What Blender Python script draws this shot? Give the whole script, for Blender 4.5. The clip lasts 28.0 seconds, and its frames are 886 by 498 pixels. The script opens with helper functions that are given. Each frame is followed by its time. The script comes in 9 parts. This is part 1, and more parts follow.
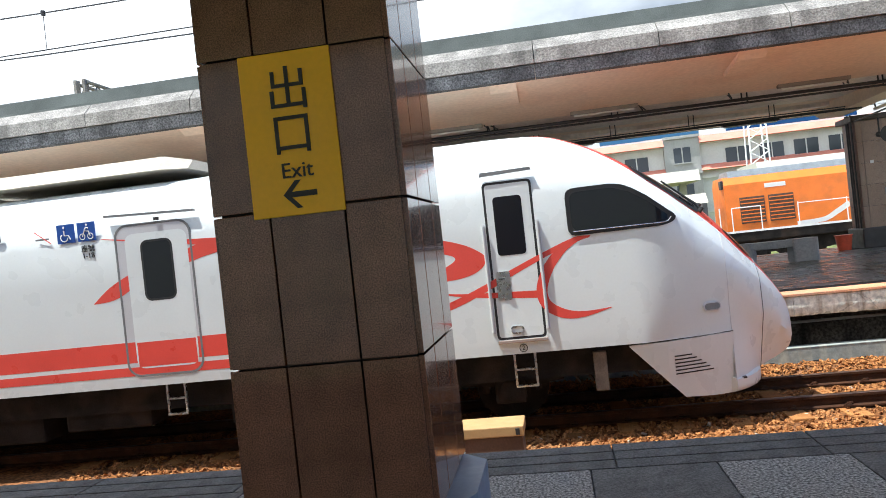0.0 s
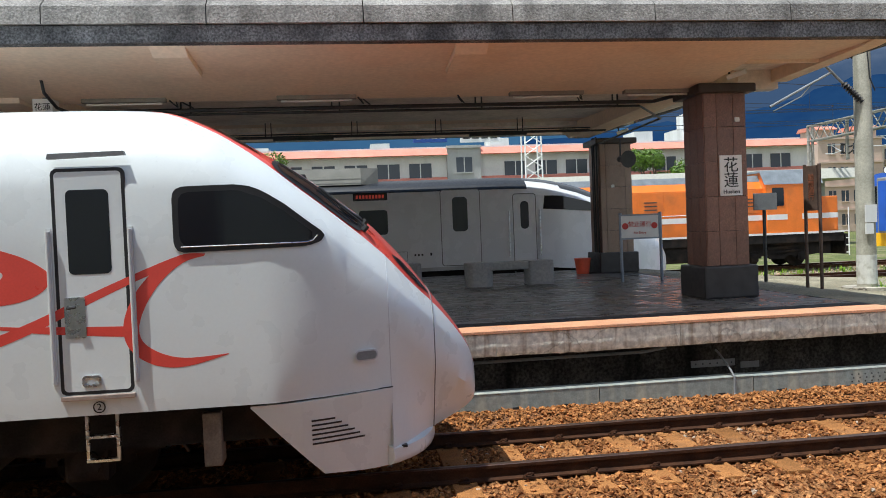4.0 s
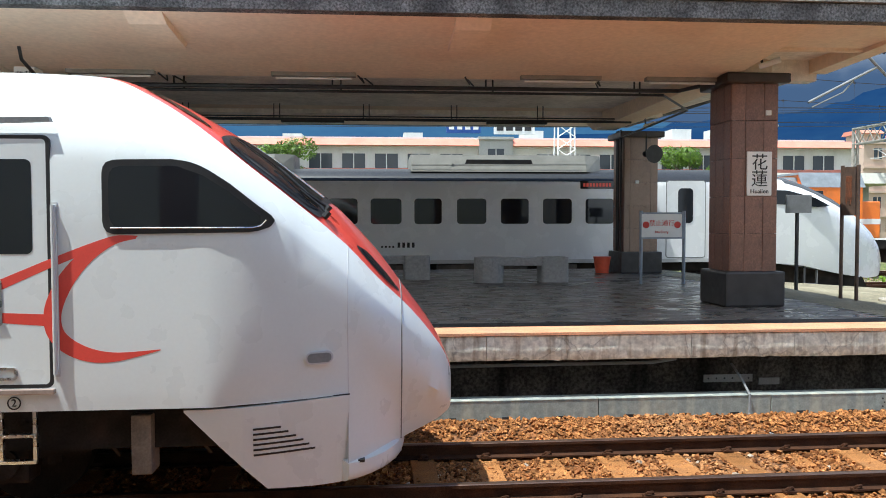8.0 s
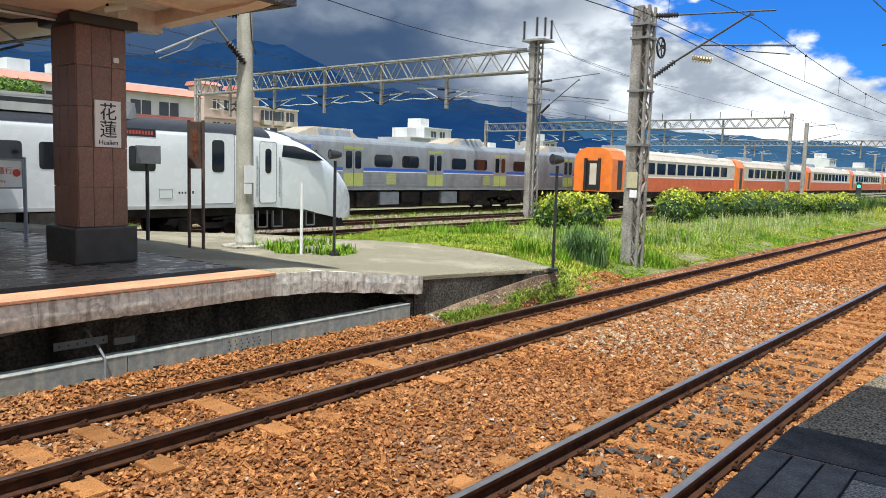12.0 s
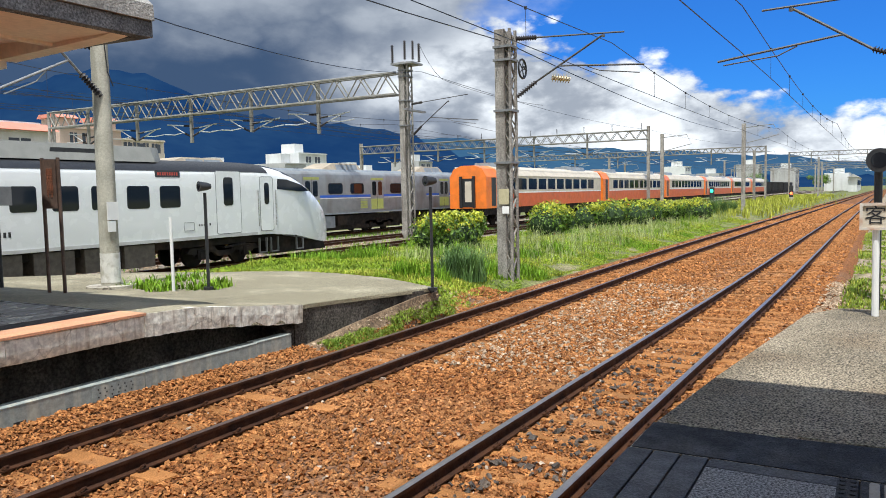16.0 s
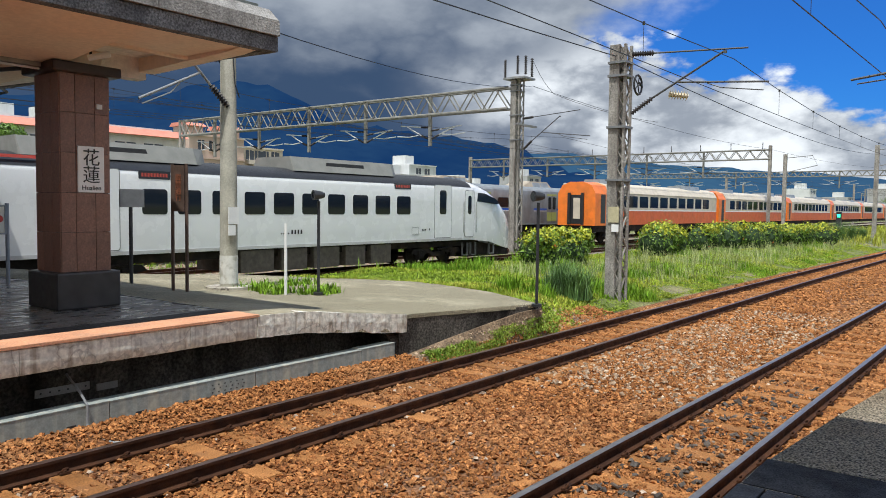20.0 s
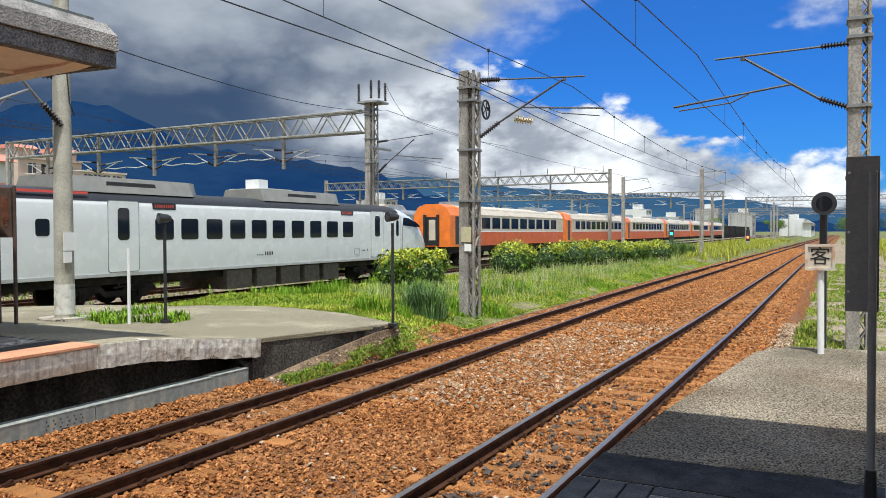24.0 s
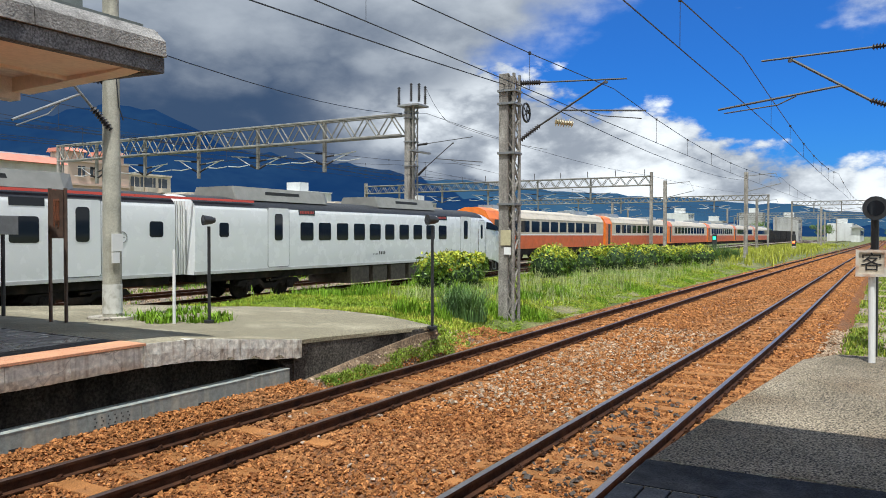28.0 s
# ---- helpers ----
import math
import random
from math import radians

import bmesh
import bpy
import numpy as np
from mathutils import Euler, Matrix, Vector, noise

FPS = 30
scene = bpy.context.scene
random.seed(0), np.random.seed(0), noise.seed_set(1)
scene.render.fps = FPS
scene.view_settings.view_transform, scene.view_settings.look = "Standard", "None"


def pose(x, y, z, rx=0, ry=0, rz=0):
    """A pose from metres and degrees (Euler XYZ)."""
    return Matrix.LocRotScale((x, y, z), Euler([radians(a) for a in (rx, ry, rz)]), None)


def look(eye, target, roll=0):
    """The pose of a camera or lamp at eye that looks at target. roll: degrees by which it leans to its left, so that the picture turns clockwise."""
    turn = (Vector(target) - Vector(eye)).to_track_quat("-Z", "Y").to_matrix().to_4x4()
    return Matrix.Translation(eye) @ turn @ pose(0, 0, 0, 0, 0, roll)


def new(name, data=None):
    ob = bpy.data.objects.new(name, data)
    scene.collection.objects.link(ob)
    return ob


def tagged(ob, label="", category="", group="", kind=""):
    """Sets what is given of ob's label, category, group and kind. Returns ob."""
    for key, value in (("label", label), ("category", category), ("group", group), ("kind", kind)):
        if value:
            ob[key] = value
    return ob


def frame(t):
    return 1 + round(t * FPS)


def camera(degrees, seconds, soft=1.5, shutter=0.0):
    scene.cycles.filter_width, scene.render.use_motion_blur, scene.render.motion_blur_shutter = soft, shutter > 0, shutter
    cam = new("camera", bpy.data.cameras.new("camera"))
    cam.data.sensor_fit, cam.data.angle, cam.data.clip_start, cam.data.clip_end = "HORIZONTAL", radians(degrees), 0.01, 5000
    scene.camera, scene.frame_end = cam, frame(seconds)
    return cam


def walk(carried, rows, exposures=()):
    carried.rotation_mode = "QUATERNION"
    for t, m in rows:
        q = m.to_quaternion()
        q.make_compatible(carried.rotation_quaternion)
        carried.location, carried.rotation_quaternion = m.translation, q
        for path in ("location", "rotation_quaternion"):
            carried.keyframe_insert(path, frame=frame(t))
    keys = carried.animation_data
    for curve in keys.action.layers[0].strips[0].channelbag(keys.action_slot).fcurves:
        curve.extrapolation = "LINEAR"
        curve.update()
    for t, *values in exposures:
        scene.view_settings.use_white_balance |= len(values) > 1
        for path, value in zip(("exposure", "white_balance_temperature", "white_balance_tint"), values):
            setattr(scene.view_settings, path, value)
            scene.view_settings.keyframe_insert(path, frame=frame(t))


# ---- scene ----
cam = camera(60.8, 28.0, soft=0.9)
PATH = [
    (0, (-2.015, -2.849, 2.09), (-2.303, -0.87, 2.084), -6.2),
    (0.5, (-1.867, -2.808, 2.124), (-2.145, -0.827, 2.111), -9.1),
    (1, (-1.689, -2.657, 2.119), (-1.712, -0.658, 2.068), -6.7),
    (1.5, (-1.6, -2.313, 2.132), (-1.331, -0.332, 2.053), -5.9),
    (2, (-1.418, -1.966, 2.147), (-1.101, 0.006, 2.048), -5.3),
    (2.5, (-1.231, -1.543, 2.143), (-0.904, 0.427, 2.049), -4.3),
    (3, (-0.985, -1.257, 2.162), (-0.658, 0.715, 2.079), -4.0),
    (3.5, (-0.769, -0.963, 2.166), (-0.523, 1.02, 2.1), -2.8),
    (4, (-0.541, -0.693, 2.156), (-0.292, 1.29, 2.103), -2.3),
    (4.5, (-0.339, -0.472, 2.149), (-0.157, 1.519, 2.101), -2.2),
    (6.5, (0.026, 0.025, 2.171), (0.178, 2.018, 2.099), -1.4),
    (7, (0.015, 0.026, 2.17), (0.161, 2.02, 2.107), -1.0),
    (7.5, (0.015, 0.015, 2.162), (0.156, 2.009, 2.102), -0.8),
    (8, (0.018, -0.013, 2.14), (0.18, 1.979, 2.066), -0.1),
    (8.5, (-0.011, -0.011, 2.142), (0.287, 1.964, 2.035), 0.5),
    (9, (-0.035, -0.023, 2.167), (0.579, 1.872, 1.995), 1.0),
    (9.5, (0.004, 0.011, 2.209), (0.96, 1.751, 1.97), 1.0),
    (10, (0.107, 0.129, 2.261), (1.209, 1.781, 2.023), 0.3),
    (10.5, (0.132, 0.272, 2.279), (1.442, 1.766, 2.047), 2.1),
    (11, (0.152, 0.337, 2.285), (1.608, 1.691, 2.066), 3.3),
    (11.5, (0.173, 0.325, 2.289), (1.687, 1.616, 2.083), 1.9),
    (13.5, (0.124, 0.216, 2.344), (1.772, 1.331, 2.145), 3.1),
    (14, (0.124, 0.189, 2.35), (1.798, 1.267, 2.165), 0.4),
    (14.5, (0.176, 0.126, 2.35), (1.952, 1.028, 2.17), -0.6),
    (15, (0.232, 0.074, 2.352), (2.097, 0.774, 2.176), -0.6),
    (15.5, (0.203, 0.128, 2.343), (2.06, 0.852, 2.175), -0.9),
    (16, (0.135, 0.189, 2.335), (1.866, 1.179, 2.188), -1.2),
    (16.5, (0.115, 0.207, 2.33), (1.747, 1.354, 2.189), -1.4),
    (17, (0.111, 0.207, 2.329), (1.74, 1.36, 2.196), -1.0),
    (17.5, (0.116, 0.209, 2.331), (1.743, 1.366, 2.202), -0.5),
    (18, (0.131, 0.196, 2.332), (1.755, 1.356, 2.207), -0.3),
    (18.5, (0.128, 0.199, 2.334), (1.75, 1.365, 2.212), -0.1),
    (19, (0.127, 0.214, 2.344), (1.726, 1.409, 2.224), 0.2),
    (19.5, (0.133, 0.214, 2.348), (1.715, 1.432, 2.232), 0.4),
    (20, (0.132, 0.2, 2.347), (1.711, 1.422, 2.237), 0.7),
    (20.5, (0.142, 0.192, 2.336), (1.729, 1.407, 2.248), 0.1),
    (22.5, (0.15, 0.175, 2.274), (1.786, 1.323, 2.218), -0.5),
    (23, (0.1, 0.123, 2.292), (1.811, 1.158, 2.238), -0.3),
    (23.5, (0.097, 0.096, 2.294), (1.879, 1.002, 2.243), -0.2),
    (24, (0.085, 0.099, 2.29), (1.866, 1.007, 2.244), -0.2),
    (24.5, (0.077, 0.118, 2.287), (1.838, 1.065, 2.245), -0.2),
    (25, (0.081, 0.118, 2.289), (1.828, 1.091, 2.253), 0.0),
    (25.5, (0.081, 0.119, 2.29), (1.826, 1.096, 2.258), 0.4),
    (26, (0.073, 0.106, 2.287), (1.819, 1.08, 2.254), 0.5),
    (26.5, (0.051, 0.119, 2.285), (1.797, 1.093, 2.256), 0.6),
    (27, (0.051, 0.122, 2.286), (1.798, 1.097, 2.261), 0.5),
    (27.5, (0.067, 0.121, 2.284), (1.81, 1.102, 2.254), 0.4),
    (28, (0.073, 0.118, 2.292), (1.806, 1.116, 2.254), 0.1),
]
walk(cam, [(t, look(eye, target, roll)) for t, eye, target, roll in PATH], exposures=[(0, 0.8, 6090, 5), (1, 0.66, 6090, 5), (2, 0.38, 6090, 5), (3, 0.2, 6090, 5), (4, 0.14, 6090, 5), (6.5, 0.36, 6090, 5), (8, 0.58, 6000, 3), (9, 0.66, 6020, 2), (10, 0.72, 6120, 4), (11, 0.48, 6130, 5), (14, 0.22, 6200, 7), (17, 0.16, 6200, 7), (20, -0.02, 6200, 7), (22.5, 0.1, 6200, 7), (28, 0.02, 6170, 6)])
# ---- light ----
SUN_WAY = Vector((0.34, 0.14, -1.0)).normalized()
sun = new("sun", bpy.data.lights.new("sun", "SUN"))
sun.data.energy, sun.data.angle, sun.data.color = 5.0, radians(0.55), (1.0, 0.96, 0.90)
sun.matrix_world = look((0, 0, 60), Vector((0, 0, 60)) + SUN_WAY)


def sky_world():
    w = bpy.data.worlds.new("sky")
    w.use_nodes = True
    nt = w.node_tree
    nt.nodes.clear()
    n, link = nt.nodes.new, nt.links.new

    def math_node(op, a, b=None, c=None, clamp=False):
        m = n("ShaderNodeMath")
        m.operation, m.use_clamp = op, clamp
        for i, v in enumerate((a, b, c)):
            if v is None:
                continue
            if isinstance(v, (int, float)):
                m.inputs[i].default_value = v
            else:
                link(v, m.inputs[i])
        return m.outputs[0]

    sky = n("ShaderNodeTexSky")
    sky.sky_type, sky.sun_disc = "NISHITA", False
    sky.sun_elevation = math.asin(-SUN_WAY.z)
    sky.sun_rotation = math.atan2(-SUN_WAY.x, -SUN_WAY.y)
    sky.air_density, sky.dust_density, sky.ozone_density = 1.0, 0.6, 2.0
    co = n("ShaderNodeTexCoord").outputs["Generated"]
    sep = n("ShaderNodeSeparateXYZ")
    link(co, sep.inputs[0])
    X, Y, Z = sep.outputs
    # azimuth from +Y towards +X and height, in degrees
    az = math_node("MULTIPLY", math_node("ARCTAN2", X, Y), 57.2958)
    el = math_node("MULTIPLY", math_node("ARCSINE", Z), 57.2958)
    mapped = n("ShaderNodeVectorMath")
    mapped.operation = "MULTIPLY"
    link(co, mapped.inputs[0])
    mapped.inputs[1].default_value = (1.0, 1.0, 1.9)

    def cloud_noise(scale, detail, rough, offset):
        t = n("ShaderNodeTexNoise")
        t.inputs["Scale"].default_value, t.inputs["Detail"].default_value, t.inputs["Roughness"].default_value = scale, detail, rough
        mv = n("ShaderNodeVectorMath")
        mv.operation = "ADD"
        link(mapped.outputs[0], mv.inputs[0])
        mv.inputs[1].default_value = offset
        link(mv.outputs[0], t.inputs["Vector"])
        return t.outputs["Fac"]

    fine = cloud_noise(7.0, 9, 0.58, (0.3, 0.1, 0.7))
    broad = cloud_noise(2.2, 4, 0.5, (1.7, 0.4, 0.2))

    def ramp(v, a, b):
        m = n("ShaderNodeMapRange")
        m.interpolation_type = "SMOOTHSTEP"
        link(v, m.inputs["Value"])
        m.inputs["From Min"].default_value, m.inputs["From Max"].default_value = a, b
        return m.outputs[0]

    # the great bank of cloud over the hills: its upper rim falls towards azimuth 95, then blue
    rim = math_node("ADD", math_node("MULTIPLY", math_node("SUBTRACT", 88.0, az), 0.33), 4.9)
    depth = math_node("SUBTRACT", rim, el)
    cells = n("ShaderNodeTexVoronoi")
    cells.inputs["Scale"].default_value = 10.0
    swirl = n("ShaderNodeMix")
    swirl.data_type, swirl.blend_type = "RGBA", "LINEAR_LIGHT"
    swirl.inputs["Factor"].default_value = 0.07
    curls = n("ShaderNodeTexNoise")
    curls.inputs["Scale"].default_value, curls.inputs["Detail"].default_value = 16.0, 5
    link(mapped.outputs[0], curls.inputs["Vector"])
    link(mapped.outputs[0], swirl.inputs["A"])
    link(curls.outputs["Color"], swirl.inputs["B"])
    link(swirl.outputs["Result"], cells.inputs["Vector"])
    heads = math_node("SUBTRACT", 0.42, cells.outputs["Distance"])
    puff = math_node("ADD", math_node("MULTIPLY", math_node("SUBTRACT", fine, 0.5), 11.0), math_node("MULTIPLY", heads, 4.5))
    low_bank = ramp(math_node("ADD", depth, puff), -0.5, 1.0)
    # a grey shelf high over the left, with its edge near azimuth 66 at height 14
    shelf_rim = math_node("SUBTRACT", math_node("ADD", math_node("MULTIPLY", el, 1.86), 40.5), az)
    shelf = math_node("MULTIPLY", ramp(math_node("ADD", shelf_rim, math_node("MULTIPLY", puff, 1.1)), -4.0, 5.0), ramp(math_node("ADD", el, math_node("MULTIPLY", puff, 0.35)), 8.5, 12.0))
    shelf = math_node("MULTIPLY", shelf, ramp(el, 62.0, 36.0))
    stray = ramp(math_node("ADD", math_node("MULTIPLY", broad, 0.7), math_node("MULTIPLY", fine, 0.3)), 0.55, 0.68)
    stray = math_node("MULTIPLY", stray, ramp(el, 13.0, 22.0))
    cover = math_node("MAXIMUM", math_node("MAXIMUM", low_bank, shelf), math_node("MULTIPLY", stray, 0.9))
    # a lone white cloud high over the end of the line
    da = math_node("POWER", math_node("ABSOLUTE", math_node("DIVIDE", math_node("SUBTRACT", az, 92.0), 9.0)), 2.0)
    de = math_node("POWER", math_node("ABSOLUTE", math_node("DIVIDE", math_node("SUBTRACT", el, 17.5), 4.5)), 2.0)
    lone = math_node("MULTIPLY", ramp(math_node("ADD", math_node("SUBTRACT", 1.0, math_node("ADD", da, de)), math_node("MULTIPLY", puff, 0.3)), -0.2, 0.9), 0.75)
    cover = math_node("MAXIMUM", cover, lone)
    # unseen bright cloud bank, added on the far side of the sky to lighten the soffit
    behind = math_node("MULTIPLY", ramp(az, 108.0, 128.0), ramp(math_node("ADD", el, puff), 40.0, 26.0))
    cover = math_node("MAXIMUM", cover, behind)
    # bright heads on the right and at the rim, slate-grey bases on the left
    bright_az = math_node("MULTIPLY", ramp(az, 47.0, 58.0), math_node("SUBTRACT", 1.0, math_node("MULTIPLY", shelf, 0.85)))
    rim_lit = math_node("SUBTRACT", 1.0, ramp(depth, 6.0, 13.0))
    curl = math_node("ADD", 0.3, math_node("MULTIPLY", ramp(math_node("ADD", fine, math_node("MULTIPLY", heads, 0.35)), 0.34, 0.66), 0.7))
    lit = math_node("MULTIPLY", math_node("MAXIMUM", math_node("MULTIPLY", bright_az, rim_lit), math_node("MULTIPLY", bright_az, 0.35)), curl)
    lit = math_node("MAXIMUM", lit, math_node("MULTIPLY", math_node("MULTIPLY", stray, curl), 0.75))
    lit = math_node("MAXIMUM", lit, math_node("MULTIPLY", ramp(az, 18.0, -22.0), math_node("ADD", 0.55, math_node("MULTIPLY", curl, 0.4))))
    lit = math_node("MAXIMUM", lit, math_node("MAXIMUM", lone, math_node("MULTIPLY", behind, 0.5)))
    shade = n("ShaderNodeMix")
    shade.data_type = "RGBA"
    link(lit, shade.inputs["Factor"])
    slate = n("ShaderNodeMix")
    slate.data_type = "RGBA"
    link(ramp(math_node("ADD", el, math_node("MULTIPLY", puff, 0.8)), 8.0, 19.0), slate.inputs["Factor"])
    slate.inputs["A"].default_value, slate.inputs["B"].default_value = (0.42, 0.72, 1.35, 1), (3.9, 4.15, 4.6, 1)
    link(slate.outputs["Result"], shade.inputs["A"])
    shade.inputs["B"].default_value = (8.6, 8.7, 8.9, 1)
    deep = n("ShaderNodeMix")
    deep.data_type, deep.blend_type = "RGBA", "MULTIPLY"
    deep.inputs["Factor"].default_value = 1.0
    link(sky.outputs[0], deep.inputs["A"])
    tone = n("ShaderNodeMix")
    tone.data_type = "RGBA"
    link(ramp(el, 8.0, 50.0), tone.inputs["Factor"])
    tone.inputs["A"].default_value, tone.inputs["B"].default_value = (0.135, 0.47, 1.08, 1), (0.5, 0.85, 1.2, 1)
    link(tone.outputs["Result"], deep.inputs["B"])
    mix = n("ShaderNodeMix")
    mix.data_type = "RGBA"
    link(cover, mix.inputs["Factor"])
    link(deep.outputs["Result"], mix.inputs["A"])
    link(shade.outputs["Result"], mix.inputs["B"])
    bg = n("ShaderNodeBackground")
    bg.inputs["Strength"].default_value = 0.12
    link(mix.outputs["Result"], bg.inputs["Color"])
    out = n("ShaderNodeOutputWorld")
    link(bg.outputs[0], out.inputs["Surface"])
    return w


scene.world = sky_world()

# ---- materials ----


def mat(name, color, rough=0.6, metal=0.0, var=0.15, scale=6.0, fine=60.0, bump=0.0, bump_scale=None, second=None, stain=None, stain_scale=1.5, stain_amount=0.4, coat=0.0, spread=0.0, streak=False, emit=None, grit=0.0, grit_scale=None, crack=0.0, gloss=None, spec=0.5):
    """A procedural surface: broad and fine variation of the colour, optional second tone, stains, streaks, relief and piece-to-piece spread."""
    m = bpy.data.materials.new(name)
    m.use_nodes = True
    nt = m.node_tree
    n, link = nt.nodes.new, nt.links.new
    b = nt.nodes["Principled BSDF"]
    b.inputs["Roughness"].default_value, b.inputs["Metallic"].default_value = rough, metal
    b.inputs["Coat Weight"].default_value, b.inputs["Specular IOR Level"].default_value = coat, spec
    co = n("ShaderNodeTexCoord").outputs["Object"]

    def noise_node(s, detail=4, vec=co):
        t = n("ShaderNodeTexNoise")
        t.inputs["Scale"].default_value, t.inputs["Detail"].default_value = s, detail
        link(vec, t.inputs["Vector"])
        return t.outputs["Fac"]

    def mixed(fac, a, bcol, blend="MIX"):
        x = n("ShaderNodeMix")
        x.data_type, x.blend_type = "RGBA", blend
        if isinstance(fac, float):
            x.inputs["Factor"].default_value = fac
        else:
            link(fac, x.inputs["Factor"])
        for key, v in (("A", a), ("B", bcol)):
            if isinstance(v, tuple):
                x.inputs[key].default_value = (*v[:3], 1)
            else:
                link(v, x.inputs[key])
        return x.outputs["Result"]

    def ranged(v, a, bb, lo=0.0, hi=1.0):
        r = n("ShaderNodeMapRange")
        link(v, r.inputs["Value"])
        for key, val in (("From Min", a), ("From Max", bb), ("To Min", lo), ("To Max", hi)):
            r.inputs[key].default_value = val
        return r.outputs[0]

    dark = tuple(c * (1 - var) for c in color)
    light = tuple(min(1.0, c * (1 + var)) for c in color)
    col = mixed(ranged(noise_node(scale), 0.3, 0.7), dark, second or light)
    f = noise_node(fine, 3)
    g = ranged(f, 0.3, 0.7, 1 - var * 0.7, 1 + var * 0.5)
    col = mixed(1.0, col, g, "MULTIPLY")
    if spread:
        info = n("ShaderNodeObjectInfo")
        geo = n("ShaderNodeNewGeometry")
        both = n("ShaderNodeMath")
        both.operation = "ADD"
        link(info.outputs["Random"], both.inputs[0])
        link(geo.outputs["Random Per Island"], both.inputs[1])
        wrap = n("ShaderNodeMath")
        wrap.operation = "FRACT"
        link(both.outputs[0], wrap.inputs[0])
        col = mixed(1.0, col, ranged(wrap.outputs[0], 0.0, 1.0, 1 - spread, 1 + spread), "MULTIPLY")
    if stain:
        vec = co
        if streak:
            mp = n("ShaderNodeMapping")
            mp.inputs["Scale"].default_value = (1.0, 1.0, 0.12)
            link(co, mp.inputs["Vector"])
            vec = mp.outputs[0]
        s = ranged(noise_node(stain_scale, 6, vec), 0.5, 0.66, 0.0, stain_amount)
        col = mixed(s, col, stain)
    if grit:
        col = mixed(1.0, col, ranged(noise_node(grit_scale or fine, 8), 0.36, 0.64, 1 - grit, 1 + grit), "MULTIPLY")
    if crack:
        warp = n("ShaderNodeTexNoise")
        warp.inputs["Scale"].default_value, warp.inputs["Detail"].default_value = 3.0, 6
        link(co, warp.inputs["Vector"])
        shift = n("ShaderNodeMix")
        shift.data_type, shift.blend_type = "RGBA", "LINEAR_LIGHT"
        shift.inputs["Factor"].default_value = 0.28
        link(co, shift.inputs["A"])
        link(warp.outputs["Color"], shift.inputs["B"])
        cell = n("ShaderNodeTexVoronoi")
        cell.feature = "DISTANCE_TO_EDGE"
        cell.inputs["Scale"].default_value = 1.15
        link(shift.outputs["Result"], cell.inputs["Vector"])
        col = mixed(ranged(cell.outputs["Distance"], 0.006, 0.016, crack, 0.0), col, (0.05, 0.042, 0.035))
    link(col, b.inputs["Base Color"])
    rr = ranged(noise_node(scale * 2.3), 0.3, 0.7, max(0.02, rough * 0.8), min(1.0, rough * 1.2))
    if gloss and spread:
        rr = ranged(wrap.outputs[0], 0.0, 1.0, gloss[0], gloss[1])
    link(rr, b.inputs["Roughness"])
    if bump:
        bp = n("ShaderNodeBump")
        bp.inputs["Strength"].default_value, bp.inputs["Distance"].default_value = min(1.0, bump), 0.02
        link(noise_node(bump_scale or fine, 5), bp.inputs["Height"])
        link(bp.outputs[0], b.inputs["Normal"])
    if emit:
        b.inputs["Emission Color"].default_value, b.inputs["Emission Strength"].default_value = (*emit[:3], 1), emit[3]
    return m


def glass_mat(name, tint, rough=0.04):
    m = bpy.data.materials.new(name)
    m.use_nodes = True
    b = m.node_tree.nodes["Principled BSDF"]
    b.inputs["Base Color"].default_value, b.inputs["Roughness"].default_value = (*tint, 1), rough
    b.inputs["IOR"].default_value = 1.52
    b.inputs["Specular IOR Level"].default_value = 0.45
    return m


TRAIN_WHITE = mat("train_white", (0.72, 0.755, 0.755), 0.3, var=0.02, scale=1.4, fine=40, stain=(0.5, 0.48, 0.45), stain_scale=0.9, stain_amount=0.06, coat=0.35, streak=True)
TRAIN_WHITE_2 = mat("train_white_clean", (0.80, 0.81, 0.82), 0.26, var=0.02, scale=1.1, fine=30, coat=0.4)
TRAIN_RED = mat("train_red", (0.72, 0.075, 0.055), 0.32, var=0.06, scale=2.0, fine=60, coat=0.4)
TRAIN_GREY = mat("train_grey_sill", (0.52, 0.52, 0.52), 0.4, var=0.06, scale=2, stain=(0.25, 0.2, 0.16), stain_amount=0.3)
# greyed body white: shade painted into seam, socket rim and door reveal
NOSE_SHADE = mat("train_white_shaded", (0.55, 0.55, 0.57), 0.35, var=0.05, scale=2.0, coat=0.3)
BLACK_RUBBER = mat("black_rubber", (0.018, 0.018, 0.02), 0.5, var=0.3, scale=5)
DARK_GLASS = glass_mat("dark_glass", (0.012, 0.014, 0.018))
UNDERFRAME = mat("underframe_black", (0.018, 0.016, 0.015), 0.75, spec=0.15, var=0.4, scale=3, stain=(0.06, 0.04, 0.026), stain_amount=0.45, bump=0.3, bump_scale=30)
STEEL = mat("brushed_steel", (0.62, 0.62, 0.63), 0.28, 1.0, var=0.1, scale=8)
GREY_STEEL = mat("galvanised_steel", (0.29, 0.292, 0.29), 0.55, 0.35, var=0.2, scale=4, stain=(0.16, 0.1, 0.07), stain_amount=0.3)
GALV_ARM = mat("pale_galvanised_arm", (0.50, 0.51, 0.50), 0.5, 0.3, var=0.12, scale=8)
TRUSS_STEEL = mat("weathered_truss_steel", (0.25, 0.245, 0.22), 0.7, 0.15, var=0.3, scale=3, stain=(0.11, 0.085, 0.06), stain_amount=0.45)
